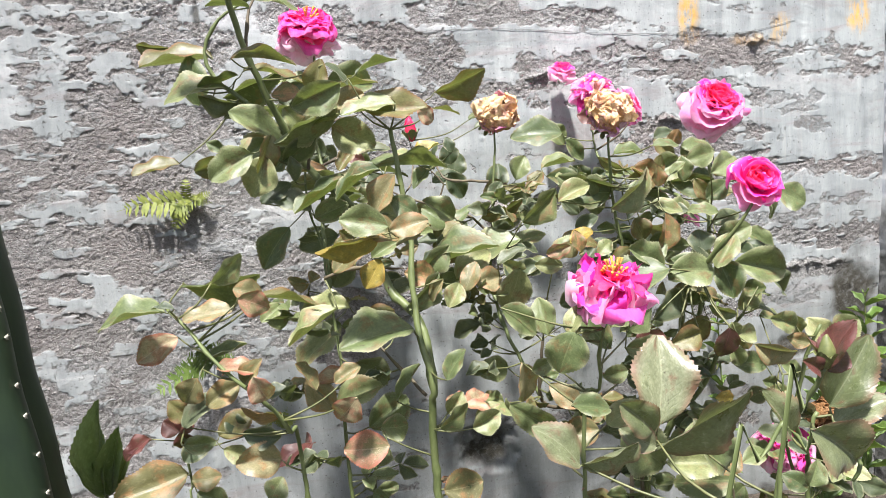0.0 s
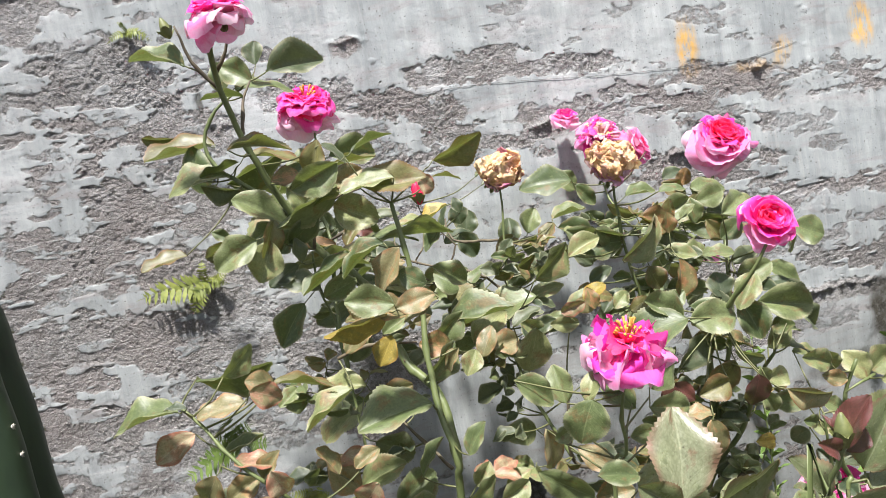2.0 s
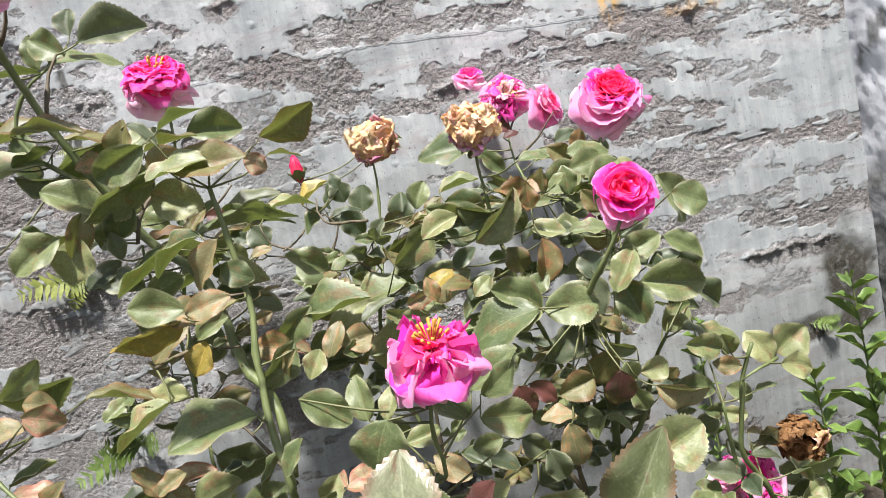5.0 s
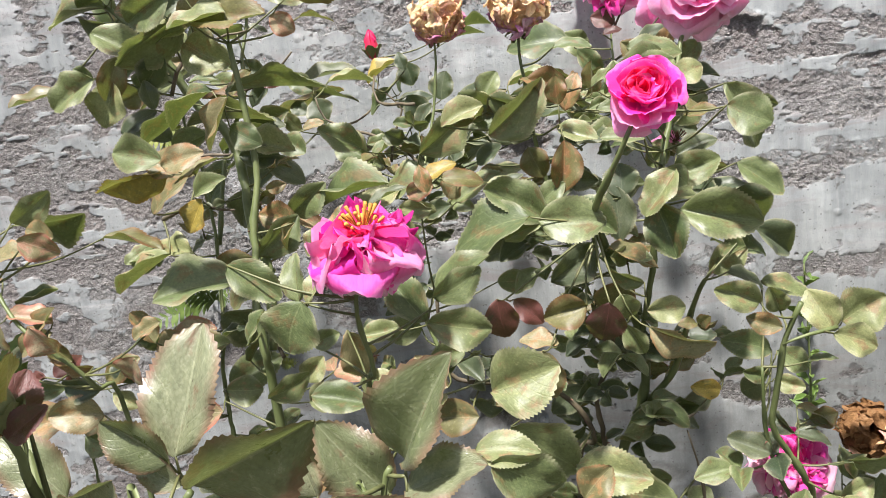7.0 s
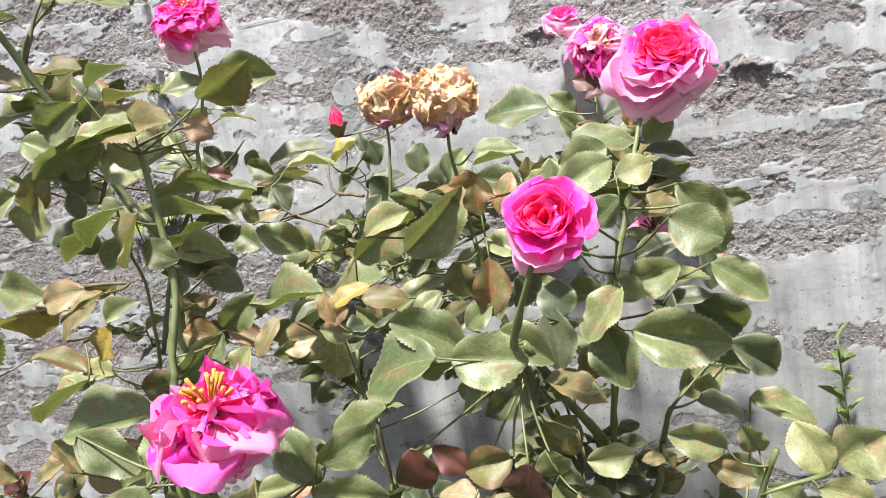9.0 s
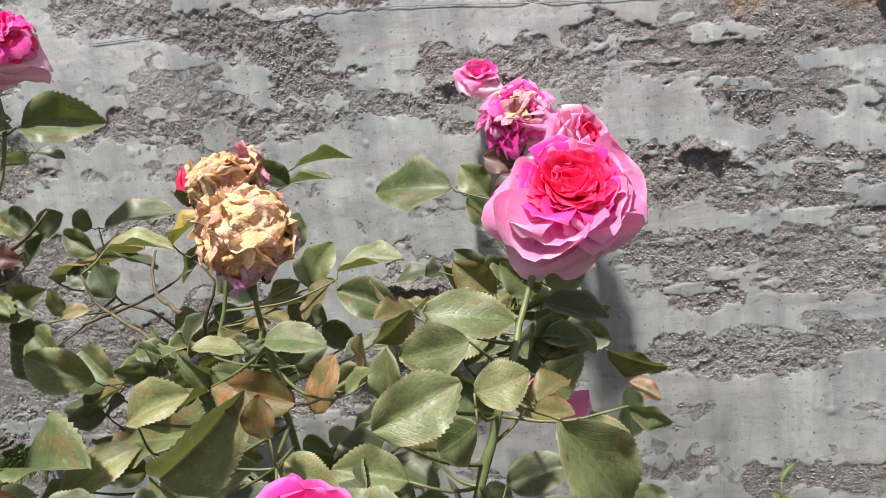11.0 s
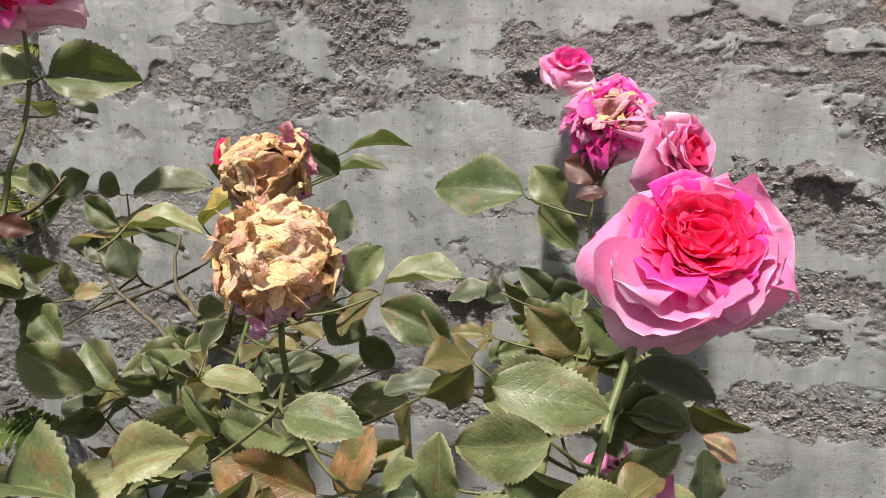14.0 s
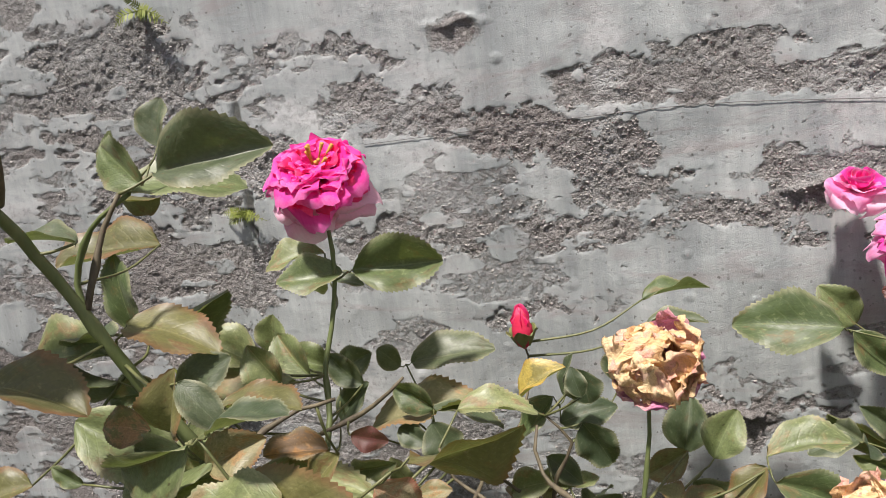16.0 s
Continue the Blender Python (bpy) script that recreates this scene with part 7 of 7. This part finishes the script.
# ---- ferns on the wall ----
def frond(fern, base, tip, sag, width, mat, pairs=16):
    b, t = Vector(base), Vector(tip)
    middle = (b + t) / 2 + Vector((0, -0.012, -sag))
    pts = spline([b, middle, t], (t - b).length / 20)
    o = fern.location
    verts, faces = tube([p - o for p in pts], [0.0011 * (1 - 0.7 * k / len(pts)) for k in range(len(pts))], 5)
    n = len(pts)
    for i in range(pairs):
        s = 0.12 + 0.86 * i / pairs
        k = min(n - 2, int(s * (n - 1)))
        p, d = pts[k], (pts[k + 1] - pts[k]).normalized()
        out = d.cross(Vector((0.1, -1, 0.25))).normalized()
        reach = width * math.sin(math.pi * (0.18 + 0.80 * s)) ** 0.8
        for sign in (-1, 1):
            q = out * sign
            lift = Vector((0, -1, 0)) * 0.15 * reach
            tipp = p + q * reach + d * reach * 0.45 + lift - Vector((0, 0, 0.12 * reach))
            a = len(verts)
            h = d * reach * 0.19
            m1 = p + (tipp - p) * 0.45
            verts += [p - h * 0.6 - o, p + h * 0.6 - o, m1 + h - o + lift * 0.3, m1 - h - o + lift * 0.3, tipp - o]
            faces += [(a, a + 1, a + 2, a + 3), (a + 3, a + 2, a + 4)]
    mesh_object("frond", verts, faces, mat, fern)


def fern(at, fronds, size, mat, label, seed, tips=()):
    """Fronds to the tips given, as far as they are, then others that spread from the root by chance."""
    rnd = random.Random(seed)
    ob = thing("fern", at, label, "fern", "ferns on the wall")
    for tip in tips:
        root = Vector(at) + Vector((rnd.uniform(-1, 1) * 0.012, -0.004, rnd.uniform(-1, 1) * 0.008))
        span = (Vector(tip) - root).length
        frond(ob, root, tip, -0.05 * span, min(0.026, 0.25 * span), mat, 10)
    for k in range(fronds):
        a = rnd.uniform(-1.0, 1.0)
        d = Vector((math.sin(a * 1.7), rnd.uniform(-0.55, -0.15), rnd.uniform(-0.45, 0.4))).normalized()
        length = size * rnd.uniform(0.6, 1.1)
        frond(ob, Vector(at) + Vector((rnd.uniform(-1, 1) * 0.01, 0, rnd.uniform(-1, 1) * 0.008)), Vector(at) + d * length, -0.1 * length, length * 0.22, mat, 10)


fern((-0.098, wall_face(-0.098, 0.622), 0.622), 4, 0.04, FERN_YELLOW, "yellow-green fern rooted in a crack of the wall", 21, ((-0.240, 1.468, 0.612), (-0.205, 1.468, 0.607), (-0.142, 1.468, 0.562), (-0.150, 1.468, 0.590), (-0.060, 1.468, 0.634), (-0.105, 1.468, 0.668), (-0.072, 1.468, 0.610)))
fern((-0.108, wall_face(-0.108, 0.285), 0.285), 2, 0.06, FERN, "green fern rooted low in the wall", 22, ((-0.117, 1.40, 0.368), (-0.064, 1.39, 0.346), (-0.212, 1.40, 0.262), (-0.172, 1.40, 0.300), (-0.145, 1.40, 0.332), (-0.040, 1.40, 0.300)))
fern((0.006, wall_face(0.006, 0.140), 0.140), 4, 0.05, FERN_YELLOW, "yellow-green fern at the foot of the wall", 23, ((-0.034, 1.468, 0.164), (0.034, 1.468, 0.172), (0.012, 1.43, 0.186), (0.050, 1.468, 0.142)))
fern((-0.152, wall_face(-0.152, 1.114), 1.114), 5, 0.045, FERN_YELLOW, "tiny yellow-green fern in a wall crack", 24)
fern((-0.059, wall_face(-0.059, 0.837), 0.837), 6, 0.045, FERN_YELLOW, "tiny fern in a wall crack", 25)
fern((1.30, wall_face(1.30, 0.15), 0.15), 4, 0.06, FERN, "small fern at the foot of the wall", 26)

# ---- weeds ----
WEED_SHAPES = leaf_meshes(WEED, "leaf", 4)


def weed(at, height, leaves, length, width, label, seed, low=0.2, lean=(0.0, 0.0)):
    rnd = random.Random(seed)
    ob = thing("weed", at, label, "weed", "weeds in the bed")
    top = Vector((lean[0], lean[1], height))
    pts = spline([Vector((0, 0, -0.01)), top * 0.5 + Vector((0.01, 0, 0)), top], 0.02)
    v, f = tube(pts, [0.003 * (1 - 0.6 * k / len(pts)) for k in range(len(pts))], 6)
    mesh_object("stem", v, f, STEM, ob)
    for k in range(leaves):
        s = low + (1 - low) * k / leaves
        p = pts[min(len(pts) - 1, int(s * len(pts)))]
        a = k * 2.4 + rnd.uniform(-0.4, 0.4)
        d = Vector((math.cos(a), math.sin(a), rnd.uniform(0.3, 1.1))).normalized()
        n = Vector((-math.cos(a) * 0.5, -math.sin(a) * 0.5, 1.0))
        n = (n - d * n.dot(d)).normalized()
        m = Matrix((d.cross(n), d, n)).transposed().to_4x4()
        l = length * rnd.uniform(0.7, 1.15) * (1 - 0.35 * s)
        part("leaf", rnd.choice(WEED_SHAPES), ob, Matrix.Translation(p) @ m @ Matrix.Diagonal((l * width, l, l, 1)))
    return ob


weed((1.25, 1.28, GROUND), 0.54, 34, 0.095, 0.26, "leafy green weed with lance-shaped leaves in the corner", 31)
weed((1.005, 1.44, GROUND), 0.51, 30, 0.055, 0.28, "slender green weed before the wall", 32)
weed((1.16, 1.30, GROUND), 0.36, 24, 0.08, 0.4, "low green weed before the wall", 33)


# ---- cactus ----
def cactus(at, radius, height, label):
    ob = thing("cactus", at, label, "cactus")
    ribs, per, rows = 6, 12, 60
    verts, faces = [], []
    n = ribs * per
    turn = radians(-78)
    rnd = random.Random(5)
    for i in range(rows + 1):
        z = height * i / rows
        swell = 1 + 0.03 * math.sin(z * 7) + 0.012 * math.sin(z * 41) - 0.08 * math.exp(-((z - 0.965) / 0.03) ** 2)
        taper = math.sqrt(max(0.0, 1 - max(0, (z / height - 0.9) / 0.1) ** 2)) * 0.98 + 0.02
        for k in range(n):
            a = 2 * math.pi * k / n
            c = abs(math.cos(a * ribs / 2))
            r = radius * swell * taper * (0.60 + 0.40 * c ** 1.3)
            verts.append((r * math.cos(a + turn) - 0.08 * z, r * math.sin(a + turn), z))
    for i in range(rows):
        for k in range(n):
            a, b = i * n + k, i * n + (k + 1) % n
            faces.append((a, b, b + n, a + n))
    faces.append(tuple(range(rows * n, rows * n + n)))
    mesh_object("stem", verts, faces, CACTUS, ob)
    # a pale cushion drawn out into short spines
    sv, sf = [(-0.001, 0, 0)], []
    for k in range(14):
        a = 2 * math.pi * k / 14
        reach = 0.0032 * rnd.uniform(0.7, 1.3) if k % 2 else 0.0013
        sv.append((0.001 + (0.003 if k % 2 else 0), reach * math.cos(a), reach * math.sin(a)))
    sv.append((0.0035, 0, 0))
    for k in range(14):
        a, b = 1 + k, 1 + (k + 1) % 14
        sf += [(0, b, a), (15, a, b)]
    tuft = shared("areole", SPINE, sv, sf)
    for rib in range(ribs):
        a = 2 * math.pi * rib / ribs + turn
        for k in range(int(height / 0.042)):
            z = 0.03 + k * 0.042 + rnd.uniform(-0.006, 0.006)
            r = radius * (1 + 0.03 * math.sin(z * 7) + 0.012 * math.sin(z * 41)) - 0.001
            if z < height * 0.9:
                part("areole", tuft, ob, Matrix.Translation((r * math.cos(a) - 0.08 * z, r * math.sin(a), z)) @ Matrix.Rotation(a, 4, "Z"))


cactus((-0.261, 0.83, GROUND - 0.01), 0.130, 1.40, "tall dark green ribbed columnar cactus with pale spines")
